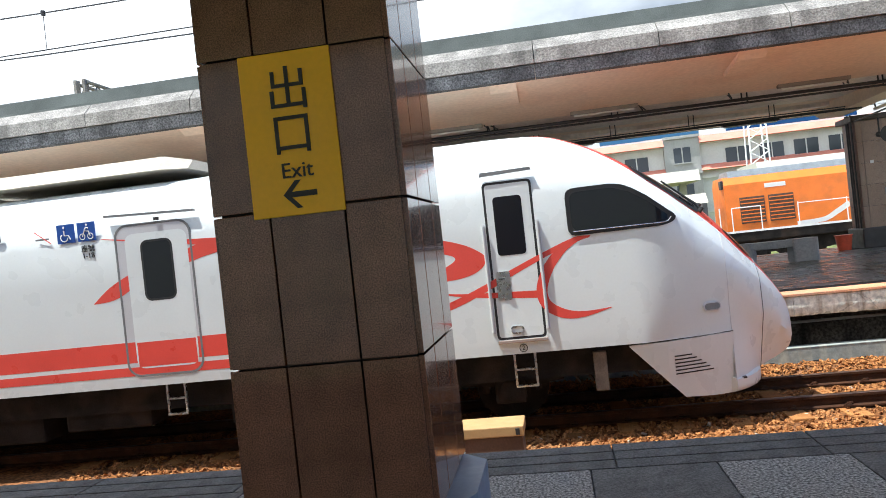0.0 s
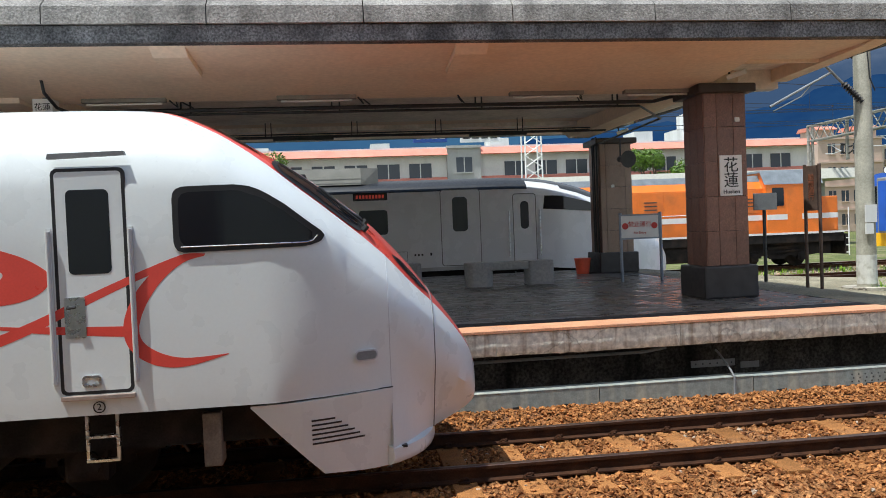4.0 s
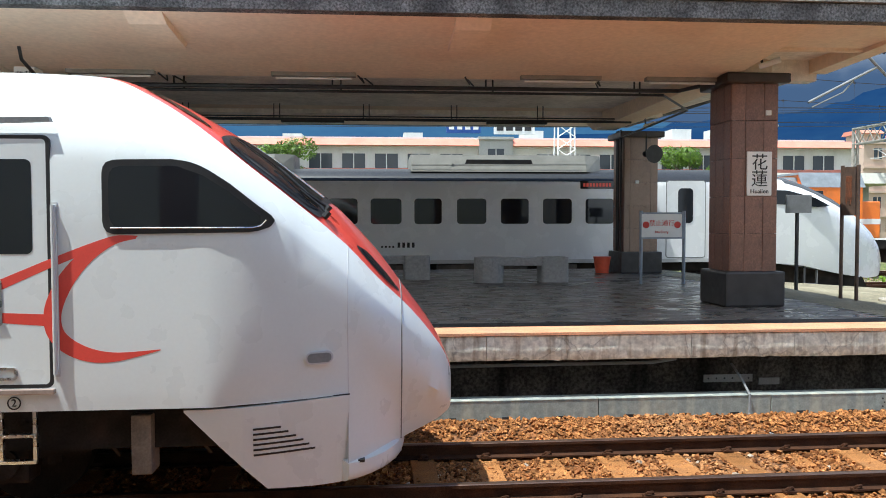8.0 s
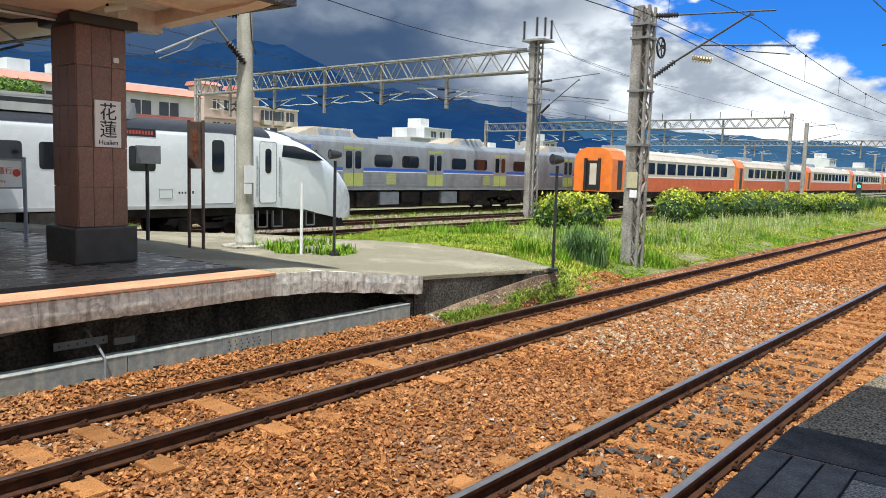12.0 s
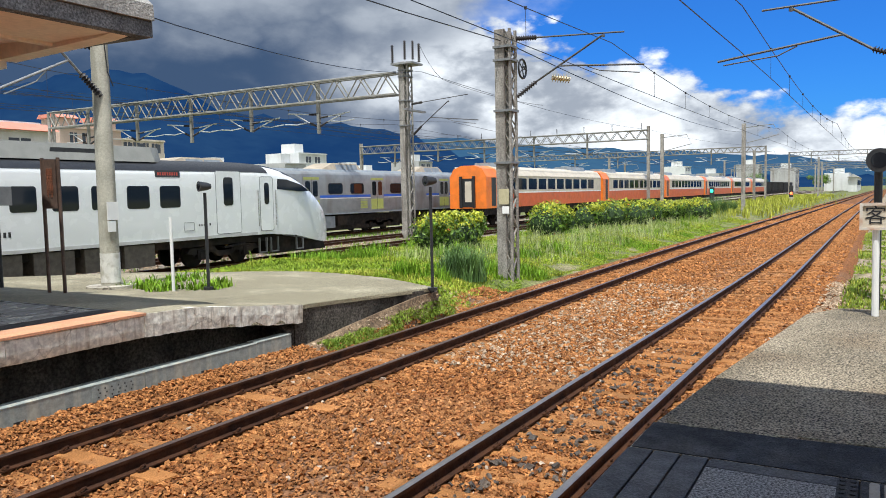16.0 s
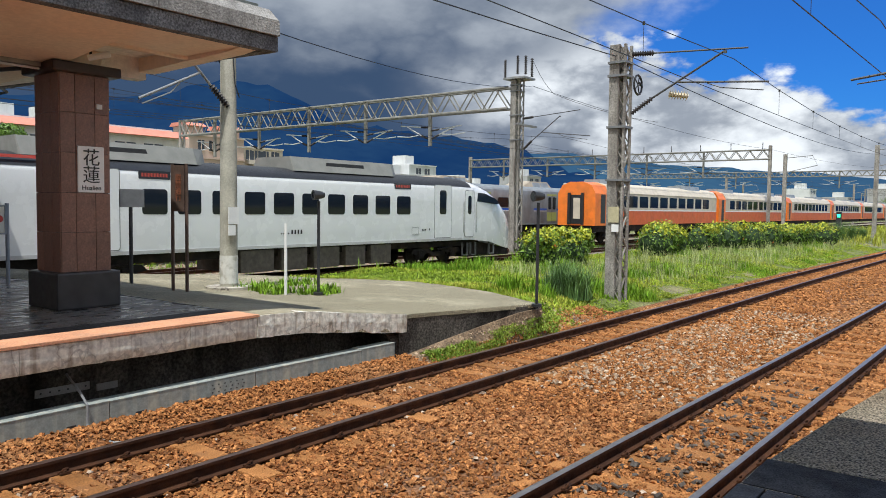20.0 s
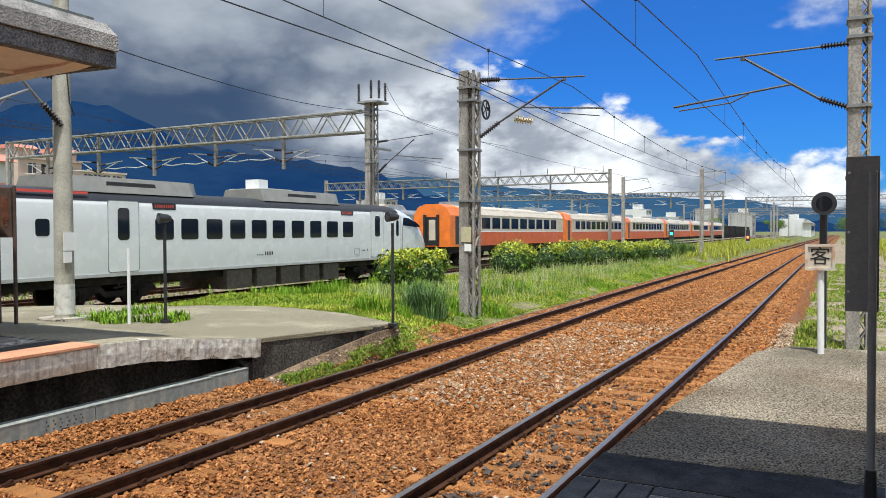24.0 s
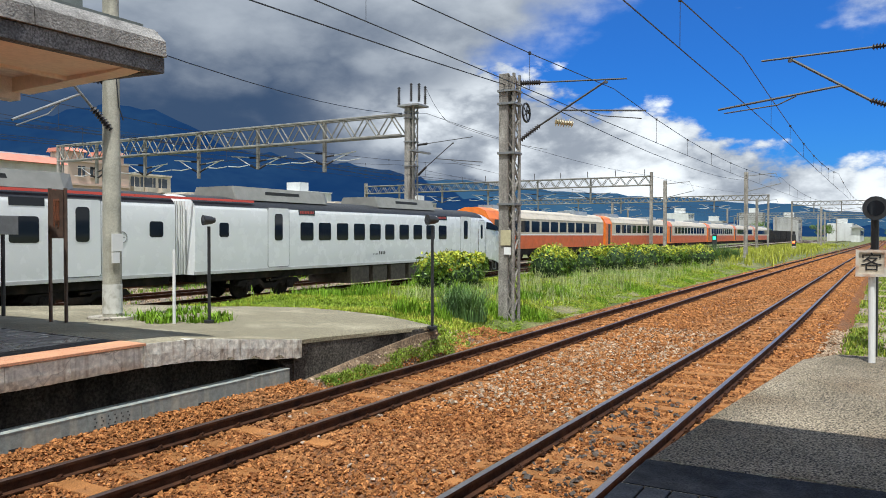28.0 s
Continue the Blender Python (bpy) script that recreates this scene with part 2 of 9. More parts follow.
# galvanised steel darkened so the backlit look against the sky is in its colour
ARM_STEEL = mat("backlit_arm_steel", (0.10, 0.10, 0.10), 0.55, 0.3, var=0.2, scale=4)
RAIL_TOP = mat("polished_rail", (0.33, 0.30, 0.28), 0.38, 0.85, var=0.15, scale=6)
RAIL_RUST = mat("rusty_rail", (0.05, 0.024, 0.015), 0.8, spec=0.15, var=0.35, scale=5, fine=80, second=(0.085, 0.036, 0.017), bump=0.3)
SLEEPER = mat("ochre_stained_sleeper", (0.34, 0.15, 0.05), 0.9, spec=0.15, var=0.22, scale=4, fine=70, bump=0.4, spread=0.22, stain=(0.17, 0.085, 0.04), stain_scale=3.0, stain_amount=0.6, grit=0.2)
BALLAST_BED = mat("ballast_bed", (0.21, 0.085, 0.03), 0.95, spec=0.15, var=0.45, scale=9, fine=28, second=(0.29, 0.12, 0.045), bump=1.0, bump_scale=22, stain=(0.16, 0.10, 0.065), stain_scale=0.35, stain_amount=0.5, grit=0.6, grit_scale=24)
YARD_BED = mat("pale_yard_gravel", (0.30, 0.24, 0.18), 0.95, var=0.4, scale=6, fine=28, second=(0.38, 0.32, 0.26), bump=1.0, bump_scale=22, stain=(0.16, 0.12, 0.06), stain_scale=0.5, stain_amount=0.7, grit=0.5, grit_scale=18)
STONE = mat("ballast_stone", (0.40, 0.155, 0.052), 0.92, spec=0.15, var=0.45, scale=11, fine=70, second=(0.48, 0.215, 0.075), bump=0.7, bump_scale=45, spread=0.4, stain=(0.42, 0.24, 0.12), stain_scale=0.45, stain_amount=0.4, grit=0.3, grit_scale=40)
STONE_BROWN = mat("dark_brown_stone", (0.27, 0.10, 0.036), 0.9, spec=0.15, var=0.45, scale=11, fine=70, second=(0.30, 0.12, 0.04), bump=0.7, bump_scale=45, spread=0.45, grit=0.3, grit_scale=40)
STONE_OILY = mat("oil_blackened_stone", (0.085, 0.065, 0.05), 0.75, var=0.4, scale=11, fine=70, bump=0.6, bump_scale=45, spread=0.5)
STONE_DUST = mat("dusty_stone", (0.42, 0.26, 0.145), 0.92, spec=0.15, var=0.4, scale=14, fine=90, second=(0.50, 0.40, 0.29), bump=0.4, spread=0.4)
STONE_PALE = mat("pale_stone", (0.46, 0.36, 0.27), 0.9, var=0.2, scale=14, fine=90, bump=0.4, spread=0.3)
CONCRETE = mat("weathered_concrete", (0.62, 0.57, 0.47), 0.88, var=0.28, scale=2.6, fine=40, bump=0.8, bump_scale=26, second=(0.50, 0.46, 0.38), stain=(0.14, 0.105, 0.075), stain_scale=3.2, stain_amount=0.8, streak=True, grit=0.22, grit_scale=34, crack=0.8)
LIP_CREAM = mat("whitewashed_lip", (0.86, 0.81, 0.69), 0.88, spec=0.15, var=0.15, scale=2.6, fine=40, bump=0.8, bump_scale=9, second=(0.70, 0.69, 0.62), stain=(0.22, 0.15, 0.085), stain_scale=11.0, stain_amount=0.6, streak=True, grit=0.2, grit_scale=16, crack=0.3)
# near-black base puts the recess's shade into the streaked concrete
CONCRETE_DARK = mat("shade_dark_concrete", (0.035, 0.032, 0.028), 0.9, spec=0.15, var=0.5, scale=1.3, fine=30, bump=0.5, second=(0.11, 0.098, 0.085), stain=(0.010, 0.009, 0.008), stain_scale=2.4, stain_amount=0.9, streak=True, grit=0.3)
APRON = mat("gravelly_concrete_apron", (0.37, 0.325, 0.22), 0.92, spec=0.15, var=0.3, scale=1.0, fine=70, bump=1.0, bump_scale=60, second=(0.27, 0.24, 0.165), stain=(0.46, 0.41, 0.29), stain_scale=0.8, stain_amount=0.5, grit=0.6, grit_scale=55)
ASPHALT = mat("speckled_asphalt", (0.235, 0.195, 0.135), 0.92, spec=0.15, var=0.35, scale=0.8, fine=60, bump=1.0, bump_scale=55, second=(0.36, 0.30, 0.215), stain=(0.17, 0.125, 0.08), stain_scale=1.1, stain_amount=0.7, grit=0.95, grit_scale=75)
TERRACOTTA = mat("terracotta_edge", (0.60, 0.29, 0.16), 0.75, var=0.16, scale=3, fine=50, bump=0.2, stain=(0.36, 0.24, 0.17), stain_scale=2.5, stain_amount=0.5, grit=0.12)
FLOOR_TILE = mat("grey_floor_tile", (0.12, 0.109, 0.10), 0.4, var=0.2, scale=2, fine=60, spread=0.3, stain=(0.08, 0.07, 0.062), stain_amount=0.6, gloss=(0.16, 0.62), grit=0.2)
FLOOR_JOINT = mat("floor_joint", (0.06, 0.055, 0.05), 0.8, var=0.2)
PAVER_SPECK = mat("speckled_granite_paver", (0.26, 0.25, 0.235), 0.7, spec=0.15, var=0.5, scale=130, fine=220, bump=0.5, spread=0.12, grit=0.75, grit_scale=75)
PAVER_PLAIN = mat("plain_grey_paver", (0.10, 0.096, 0.092), 0.6, spec=0.15, var=0.25, scale=5, fine=120, bump=0.4, spread=0.15, grit=0.3, grit_scale=60)
PAVER_DARK = mat("dark_tactile_paver", (0.05, 0.047, 0.045), 0.7, spec=0.15, var=0.25, scale=5, fine=120, bump=0.4, spread=0.12, grit=0.3, grit_scale=60)
PEBBLE_WASH = mat("pebble_wash_fascia", (0.29, 0.272, 0.25), 0.85, var=0.25, scale=3, fine=60, bump=0.8, bump_scale=42, stain=(0.11, 0.102, 0.095), stain_scale=2.2, stain_amount=0.7, streak=True, grit=0.3, grit_scale=38)
PEBBLE_DARK = mat("dark_pebble_wash", (0.15, 0.15, 0.155), 0.85, var=0.4, scale=4, fine=60, bump=1.0, bump_scale=42, stain=(0.05, 0.05, 0.055), stain_scale=2.0, stain_amount=0.7, streak=True, grit=0.5, grit_scale=38)
SOFFIT = mat("peach_soffit_paint", (0.88, 0.75, 0.60), 0.75, var=0.05, scale=0.8, fine=20, second=(0.90, 0.70, 0.54), stain=(0.72, 0.52, 0.39), stain_scale=0.9, stain_amount=0.4, grit=0.05, grit_scale=14)
# greyer copy of the soffit; the shade of the inner bays is put into it
SOFFIT_GREY = mat("shaded_soffit_tone", (0.84, 0.77, 0.70), 0.8, var=0.1, scale=1.0, stain=(0.4, 0.34, 0.28), stain_amount=0.3, grit=0.1, grit_scale=10)
ROOF_GREY = mat("roof_felt_grey", (0.16, 0.175, 0.165), 0.85, var=0.25, scale=2)
TILE_BROWN = mat("brown_column_tile", (0.215, 0.11, 0.078), 0.34, var=0.2, scale=4, fine=90, bump=0.12, spread=0.16, stain=(0.15, 0.085, 0.065), stain_scale=3.0, stain_amount=0.5, grit=0.2, grit_scale=45)
TILE_DARK = mat("dark_polished_tile", (0.165, 0.08, 0.053), 0.12, var=0.2, scale=9, fine=260, spread=0.14, coat=0.4, grit=0.35, grit_scale=260)
TILE_TAN = mat("tan_column_tile", (0.30, 0.21, 0.155), 0.32, var=0.12, scale=4, fine=120, spread=0.12, stain=(0.28, 0.17, 0.12), stain_scale=2.5, stain_amount=0.5, grit=0.12, grit_scale=50)
GROUT = mat("dark_grout", (0.035, 0.026, 0.022), 0.8, var=0.2)
BLACK_BASE = mat("black_stone_base", (0.035, 0.033, 0.034), 0.42, var=0.3, scale=5, fine=90)
SIGN_YELLOW = mat("sign_yellow", (0.94, 0.52, 0.008), 0.4, var=0.05, scale=3)
TAR = mat("black_tar_strip", (0.032, 0.03, 0.029), 0.7, spec=0.15, var=0.3, scale=3, fine=110, bump=0.6, stain=(0.16, 0.15, 0.135), stain_scale=2.0, stain_amount=0.4, grit=0.4, grit_scale=80)
SIGN_BLACK = mat("sign_black", (0.02, 0.02, 0.022), 0.5, var=0.1)
SIGN_WHITE = mat("sign_white", (0.82, 0.82, 0.80), 0.5, var=0.05, scale=4)
SIGN_RED = mat("sign_red", (0.60, 0.05, 0.04), 0.5, var=0.1)
SIGN_BLUE = mat("sign_blue", (0.015, 0.075, 0.33), 0.45, var=0.08)
GREY_PAINT = mat("grey_painted_metal", (0.18, 0.185, 0.19), 0.5, var=0.15, scale=6)
BLUE_GREY_PAINT = mat("blue_grey_post_paint", (0.26, 0.30, 0.36), 0.45, var=0.12, scale=6)
GUARD_BLUE = mat("slate_blue_guard", (0.17, 0.235, 0.36), 0.5, var=0.1, scale=5, stain=(0.3, 0.32, 0.36), stain_scale=3.0, stain_amount=0.3)
BROWN_PAINT = mat("brown_rusty_paint", (0.10, 0.062, 0.045), 0.6, var=0.3, scale=8)
BLACK_PAINT = mat("black_painted_metal", (0.026, 0.027, 0.03), 0.45, var=0.25, scale=8)
ORANGE = mat("orange_loco_paint", (0.86, 0.21, 0.025), 0.38, var=0.08, scale=2, fine=40, stain=(0.4, 0.13, 0.04), stain_amount=0.3, coat=0.2)
ROOF_SILVER = mat("grey_vehicle_roof", (0.22, 0.245, 0.27), 0.5, var=0.2, scale=3)
CREAM = mat("cream_coach_paint", (0.60, 0.53, 0.42), 0.45, var=0.08, scale=2, stain=(0.36, 0.30, 0.23), stain_amount=0.35)
ROOF_BEIGE = mat("dusty_beige_roof_unit", (0.40, 0.34, 0.26), 0.75, var=0.2, scale=3, stain=(0.22, 0.17, 0.12), stain_amount=0.4)
STAINLESS = mat("stainless_car_side", (0.30, 0.315, 0.33), 0.40, 0.4, var=0.14, scale=2, stain=(0.2, 0.18, 0.16), stain_amount=0.45, streak=True)
EMU_BLUE = mat("blue_train_paint", (0.02, 0.11, 0.55), 0.35, var=0.08, scale=2, coat=0.3)
DOOR_LIME = mat("lime_door_paint", (0.40, 0.43, 0.12), 0.4, var=0.1)
POLE_CONCRETE = mat("pale_concrete_pole", (0.45, 0.43, 0.355), 0.85, var=0.18, scale=3, fine=60, bump=0.3, stain=(0.19, 0.175, 0.13), stain_scale=3.5, stain_amount=0.6, streak=True, grit=0.1, grit_scale=26)
MAST_CONCRETE = mat("grey_mast_concrete", (0.30, 0.28, 0.25), 0.88, var=0.25, scale=3, fine=60, bump=0.6, stain=(0.12, 0.10, 0.085), stain_scale=3.0, stain_amount=0.7, streak=True, grit=0.25, grit_scale=22)
INSULATOR = mat("dark_insulator", (0.022, 0.017, 0.016), 0.55, var=0.2)
CERAMIC = mat("cream_ceramic", (0.62, 0.54, 0.38), 0.3, var=0.1)
WIRE = mat("contact_wire", (0.05, 0.05, 0.055), 0.5, 0.6, var=0.1)
GRASS = mat("grass_blades", (0.24, 0.38, 0.03), 0.65, spec=0.15, var=0.35, scale=0.6, fine=9, second=(0.36, 0.47, 0.03), spread=0.5)
GRASS_YELLOW = mat("yellowing_grass", (0.40, 0.46, 0.05), 0.75, spec=0.15, var=0.3, scale=0.6, fine=9, second=(0.44, 0.44, 0.08), spread=0.4)
GRASS_DRY = mat("pale_long_grass", (0.36, 0.40, 0.16), 0.8, var=0.3, scale=0.7, fine=9, spread=0.35)
CREEPER = mat("creeping_weed_leaf", (0.20, 0.33, 0.035), 0.6, spec=0.15, var=0.35, scale=2.0, fine=14, second=(0.30, 0.38, 0.06), spread=0.5)
WEED_LEAF = mat("broad_weed_leaf", (0.15, 0.32, 0.015), 0.55, spec=0.15, var=0.35, scale=1.2, fine=12, second=(0.25, 0.40, 0.035), spread=0.45)
BLUE_GRASS = mat("blue_green_grass", (0.075, 0.16, 0.04), 0.6, var=0.3, scale=1.5, fine=9, second=(0.14, 0.25, 0.06), spread=0.4)
COACH_RED = mat("orange_red_coach_paint", (0.62, 0.12, 0.028), 0.42, var=0.1, scale=2, stain=(0.36, 0.1, 0.03), stain_amount=0.35)
TURF = mat("turf", (0.10, 0.14, 0.025), 0.95, var=0.45, scale=1.1, fine=25, second=(0.17, 0.19, 0.045), bump=1.0, bump_scale=18, grit=0.5, grit_scale=16, stain=(0.28, 0.22, 0.14), stain_scale=0.5, stain_amount=0.6)
LEAF = mat("hedge_leaf", (0.075, 0.17, 0.014), 0.45, var=0.4, scale=2.5, fine=12, second=(0.16, 0.27, 0.02), spread=0.45)
LEAF_YELLOW = mat("yellow_green_leaf", (0.40, 0.42, 0.025), 0.5, var=0.25, scale=3, fine=14, spread=0.35)
BARK = mat("bark", (0.12, 0.085, 0.06), 0.9, var=0.3, scale=8, bump=0.5)
FLOWER = mat("orange_flower", (0.85, 0.20, 0.04), 0.6, var=0.2)
WALL_WHITE = mat("white_render_wall", (0.66, 0.67, 0.66), 0.85, var=0.08, scale=0.5, fine=6, stain=(0.42, 0.41, 0.39), stain_scale=0.6, stain_amount=0.4, streak=True)
WALL_GREY = mat("grey_render_wall", (0.40, 0.40, 0.39), 0.85, var=0.1, scale=0.5, fine=6, stain=(0.25, 0.24, 0.22), stain_amount=0.4, streak=True)
WALL_CREAM = mat("cream_stucco", (0.62, 0.54, 0.45), 0.85, var=0.15, scale=0.8, fine=6, stain=(0.34, 0.28, 0.22), stain_scale=0.6, stain_amount=0.5, streak=True)
WALL_PINK = mat("pinkish_tile_wall", (0.56, 0.42, 0.34), 0.85, var=0.08, scale=0.5, fine=6)
ROOF_RED = mat("salmon_red_roof", (0.66, 0.24, 0.17), 0.75, var=0.12, scale=0.8, fine=8)
ROOF_TEAL = mat("teal_net", (0.20, 0.42, 0.40), 0.8, var=0.1)
GLASS_FAR = glass_mat("far_window_glass", (0.05, 0.06, 0.075), 0.15)
# blue emission stands in for distance haze, the near-black base for cloud shade
HILL_NEAR = mat("wooded_hill_haze_glow", (0.004, 0.011, 0.016), 0.95, spec=0.0, var=0.3, scale=0.004, fine=0.03, second=(0.008, 0.018, 0.022), emit=(0.005, 0.028, 0.115, 1.0))
HILL_FAR = mat("far_mountain_haze_glow", (0.012, 0.028, 0.03), 0.95, spec=0.0, var=0.25, scale=0.002, fine=0.02, emit=(0.06, 0.17, 0.42, 0.42))

# ---- building tools ----


def part(name, bm, material, parent=None, label="", smooth=False, angle=35):
    """Links a bmesh as one mesh object under a thing or a part."""
    me = bpy.data.meshes.new(name)
    bm.to_mesh(me)
    bm.free()
    for m in material if isinstance(material, (list, tuple)) else [material]:
        me.materials.append(m)
    if smooth:
        me.shade_smooth()
        me.set_sharp_from_angle(angle=radians(angle))
    ob = new(name, me)
    if parent:
        ob.parent = parent
    if label:
        ob["label"] = label
    return ob


def shared(name, me, parent, m=None, label=""):
    """One more object on the same mesh."""
    ob = new(name, me)
    ob.parent = parent
    if m is not None:
        ob.matrix_basis = m
    if label:
        ob["label"] = label
    return ob


def thing(name, label, category, group="", kind="", at=None):
    ob = new(name)
    ob.empty_display_size = 0.2
    if at is not None:
        ob.matrix_basis = at
    return tagged(ob, label, category, group, kind)


def box(bm, x0, x1, y0, y1, z0, z1, bevel=0.0, mi=0):
    r = bmesh.ops.create_cube(bm, size=1.0, matrix=Matrix.Translation(((x0 + x1) / 2, (y0 + y1) / 2, (z0 + z1) / 2)) @ Matrix.Diagonal((x1 - x0, y1 - y0, z1 - z0, 1)))
    vs = r["verts"]
    fs = {f for v in vs for f in v.link_faces}
    for f in fs:
        f.material_index = mi
    if bevel:
        es = list({e for v in vs for e in v.link_edges})
        bmesh.ops.bevel(bm, geom=es, offset=bevel, segments=2, affect="EDGES", profile=0.6)
    return bm


def B(*a, **k):
    return box(bmesh.new(), *a, **k)


def tube(bm, p, q, r, seg=8, r2=None):
    p, q = Vector(p), Vector(q)
    d = q - p
    m = Matrix.Translation((p + q) / 2) @ d.to_track_quat("Z", "Y").to_matrix().to_4x4()
    bmesh.ops.create_cone(bm, cap_ends=True, segments=seg, radius1=r, radius2=r if r2 is None else r2, depth=d.length, matrix=m)
    return bm


def T(*a, **k):
    return tube(bmesh.new(), *a, **k)


def wire_path(bm, pts, r, seg=5):
    """One unbroken rod bent along the points."""
    pts = [Vector(p) for p in pts]
    side, rows = None, []
    for i, p in enumerate(pts):
        d = (pts[min(i + 1, len(pts) - 1)] - pts[max(i - 1, 0)]).normalized()
        if side is None:
            side = d.orthogonal()
        side = (side - d * side.dot(d)).normalized()
        up = d.cross(side)
        rows.append([bm.verts.new(p + (side * math.cos(6.2832 * k / seg) + up * math.sin(6.2832 * k / seg)) * r) for k in range(seg)])
    for u, v in zip(rows, rows[1:]):
        for k in range(seg):
            bm.faces.new((u[k], u[(k + 1) % seg], v[(k + 1) % seg], v[k]))
    bm.faces.new(rows[0][::-1])
    bm.faces.new(rows[-1])
    return bm


def prism(bm, pts, axis, a, b, mi=0):
    """A polygon in the other two axes, drawn from a to b along the axis."""
    def place(u, v, w):
        return {"x": (w, u, v), "y": (u, w, v), "z": (u, v, w)}[axis]

    lo = [bm.verts.new(place(u, v, a)) for u, v in pts]
    hi = [bm.verts.new(place(u, v, b)) for u, v in pts]
    n = len(pts)
    fs = [bm.faces.new(lo[::-1]), bm.faces.new(hi)]
    fs += [bm.faces.new((lo[i], lo[(i + 1) % n], hi[(i + 1) % n], hi[i])) for i in range(n)]
    for f in fs:
        f.material_index = mi
    bmesh.ops.recalc_face_normals(bm, faces=fs)
    return bm


def P(*a, **k):
    return prism(bmesh.new(), *a, **k)


def rounded(x0, x1, z0, z1, r, n=5, corners=(1, 1, 1, 1)):
    """The outline of a rectangle with rounded corners."""
    out = []
    for k, (cx, cz, a) in enumerate(((x1 - r, z0 + r, -90), (x1 - r, z1 - r, 0), (x0 + r, z1 - r, 90), (x0 + r, z0 + r, 180))):
        if corners[k]:
            out += [(cx + r * math.cos(radians(a + 90 * i / n)), cz + r * math.sin(radians(a + 90 * i / n))) for i in range(n + 1)]
        else:
            out.append(((x1, x1, x0, x0)[k], (z0, z1, z1, z0)[k]))
    return out


def ring(bm, outer, inner, y0, y1):
    """A flat frame between two outlines with equal counts, facing along y."""
    n = len(outer)
    v = [[bm.verts.new((x, y, z)) for x, z in loop] for loop, y in ((outer, y0), (inner, y0), (outer, y1), (inner, y1))]
    fs = []
    for i in range(n):
        j = (i + 1) % n
        for a, b in ((0, 1), (1, 3), (3, 2), (2, 0)):
            fs.append(bm.faces.new((v[a][i], v[a][j], v[b][j], v[b][i])))
    bmesh.ops.recalc_face_normals(bm, faces=fs)
    return bm


def loft(bm, sections, closed=False, caps=True, pick=None):
    """Skins equal-count sections; pick(i, j) gives a face's material index or None to leave it out."""
    rows = [[bm.verts.new(p) for p in s] for s in sections]
    n = len(rows[0])
    fs = []
    for i in range(len(rows) - 1):
        for j in range(n if closed else n - 1):
            mi = pick(i, j) if pick else 0
            if mi is None:
                continue
            f = bm.faces.new((rows[i][j], rows[i][(j + 1) % n], rows[i + 1][(j + 1) % n], rows[i + 1][j]))
            f.material_index = mi
            fs.append(f)
    if caps and closed:
        fs += [bm.faces.new(rows[0]), bm.faces.new(rows[-1][::-1])]
    bmesh.ops.recalc_face_normals(bm, faces=fs)
    loose = [v for v in bm.verts if not v.link_faces]
    if loose:
        bmesh.ops.delete(bm, geom=loose, context="VERTS")
    return bm


def words(name, text, material, parent, m, size, depth=0.003, label="", align="CENTER", stretch=1.0):
    """Letters in the built-in font as a mesh; they stand in the xz plane of m and face -y."""
    cu = bpy.data.curves.new(name, "FONT")
    cu.body, cu.size, cu.extrude, cu.align_x, cu.align_y, cu.space_line = text, size, depth, align, "CENTER", 0.95
    tmp = bpy.data.objects.new(name, cu)
    scene.collection.objects.link(tmp)
    bpy.context.view_layer.update()
    me = bpy.data.meshes.new_from_object(tmp.evaluated_get(bpy.context.evaluated_depsgraph_get()))
    bpy.data.objects.remove(tmp)
    me.transform(m @ Matrix.Rotation(radians(90), 4, "X") @ Matrix.Diagonal((stretch, 1, 1, 1)))
    me.materials.clear()
    me.materials.append(material)
    ob = new(name, me)
    ob.parent = parent
    if label:
        ob["label"] = label
    return ob


def mesh_from(name, verts, faces, material, smooth=False):
    me = bpy.data.meshes.new(name)
    me.from_pydata(verts, [], faces)
    me.materials.append(material)
    if smooth:
        me.shade_smooth()
    return me


def lerp_table(table, x):
    xs, ys = zip(*table)
    return float(np.interp(x, xs, ys))

# ---- ground and tracks ----
FAR_LINE = [(-120, 6.605), (27, 6.605), (36, 6.53), (46, 6.36), (65, 6.0), (142, 4.35), (420, -2.0)]
NEAR_LINE = [(-120, 2.95), (0, 2.90), (6, 2.86), (10, 2.78), (15.5, 2.64), (22, 2.54), (40, 2.38), (72, 2.0), (142, 1.0), (420, -3.5)]


def smooth_line(table, x, reach=4.0):
    return sum(lerp_table(table, x + k) for k in (-reach, -reach / 2, 0, reach / 2, reach)) / 5


def straight(y):
    return lambda x: y


far_y = lambda x: smooth_line(FAR_LINE, x)
near_y = lambda x: smooth_line(NEAR_LINE, x)

bm = bmesh.new()
box(bm, -900, 3000, -900, 3000, -0.9, -0.32)
tagged(part("ground", bm, TURF), "rough grassy railway yard ground reaching to the horizon", "ground", kind="structure")


def strip(bm, xs, ya, yb, z, drop=0.25, edge=0.35):
    """A bed with sloping shoulders that follows two lines along x."""
    secs = [[(x, ya(x) - edge, z - drop), (x, ya(x), z), (x, (ya(x) * 2 + yb(x)) / 3, z - 0.012), (x, (ya(x) + 2 * yb(x)) / 3, z - 0.012), (x, yb(x), z), (x, yb(x) + edge, z - drop)] for x in xs]
    return loft(bm, secs, caps=False)


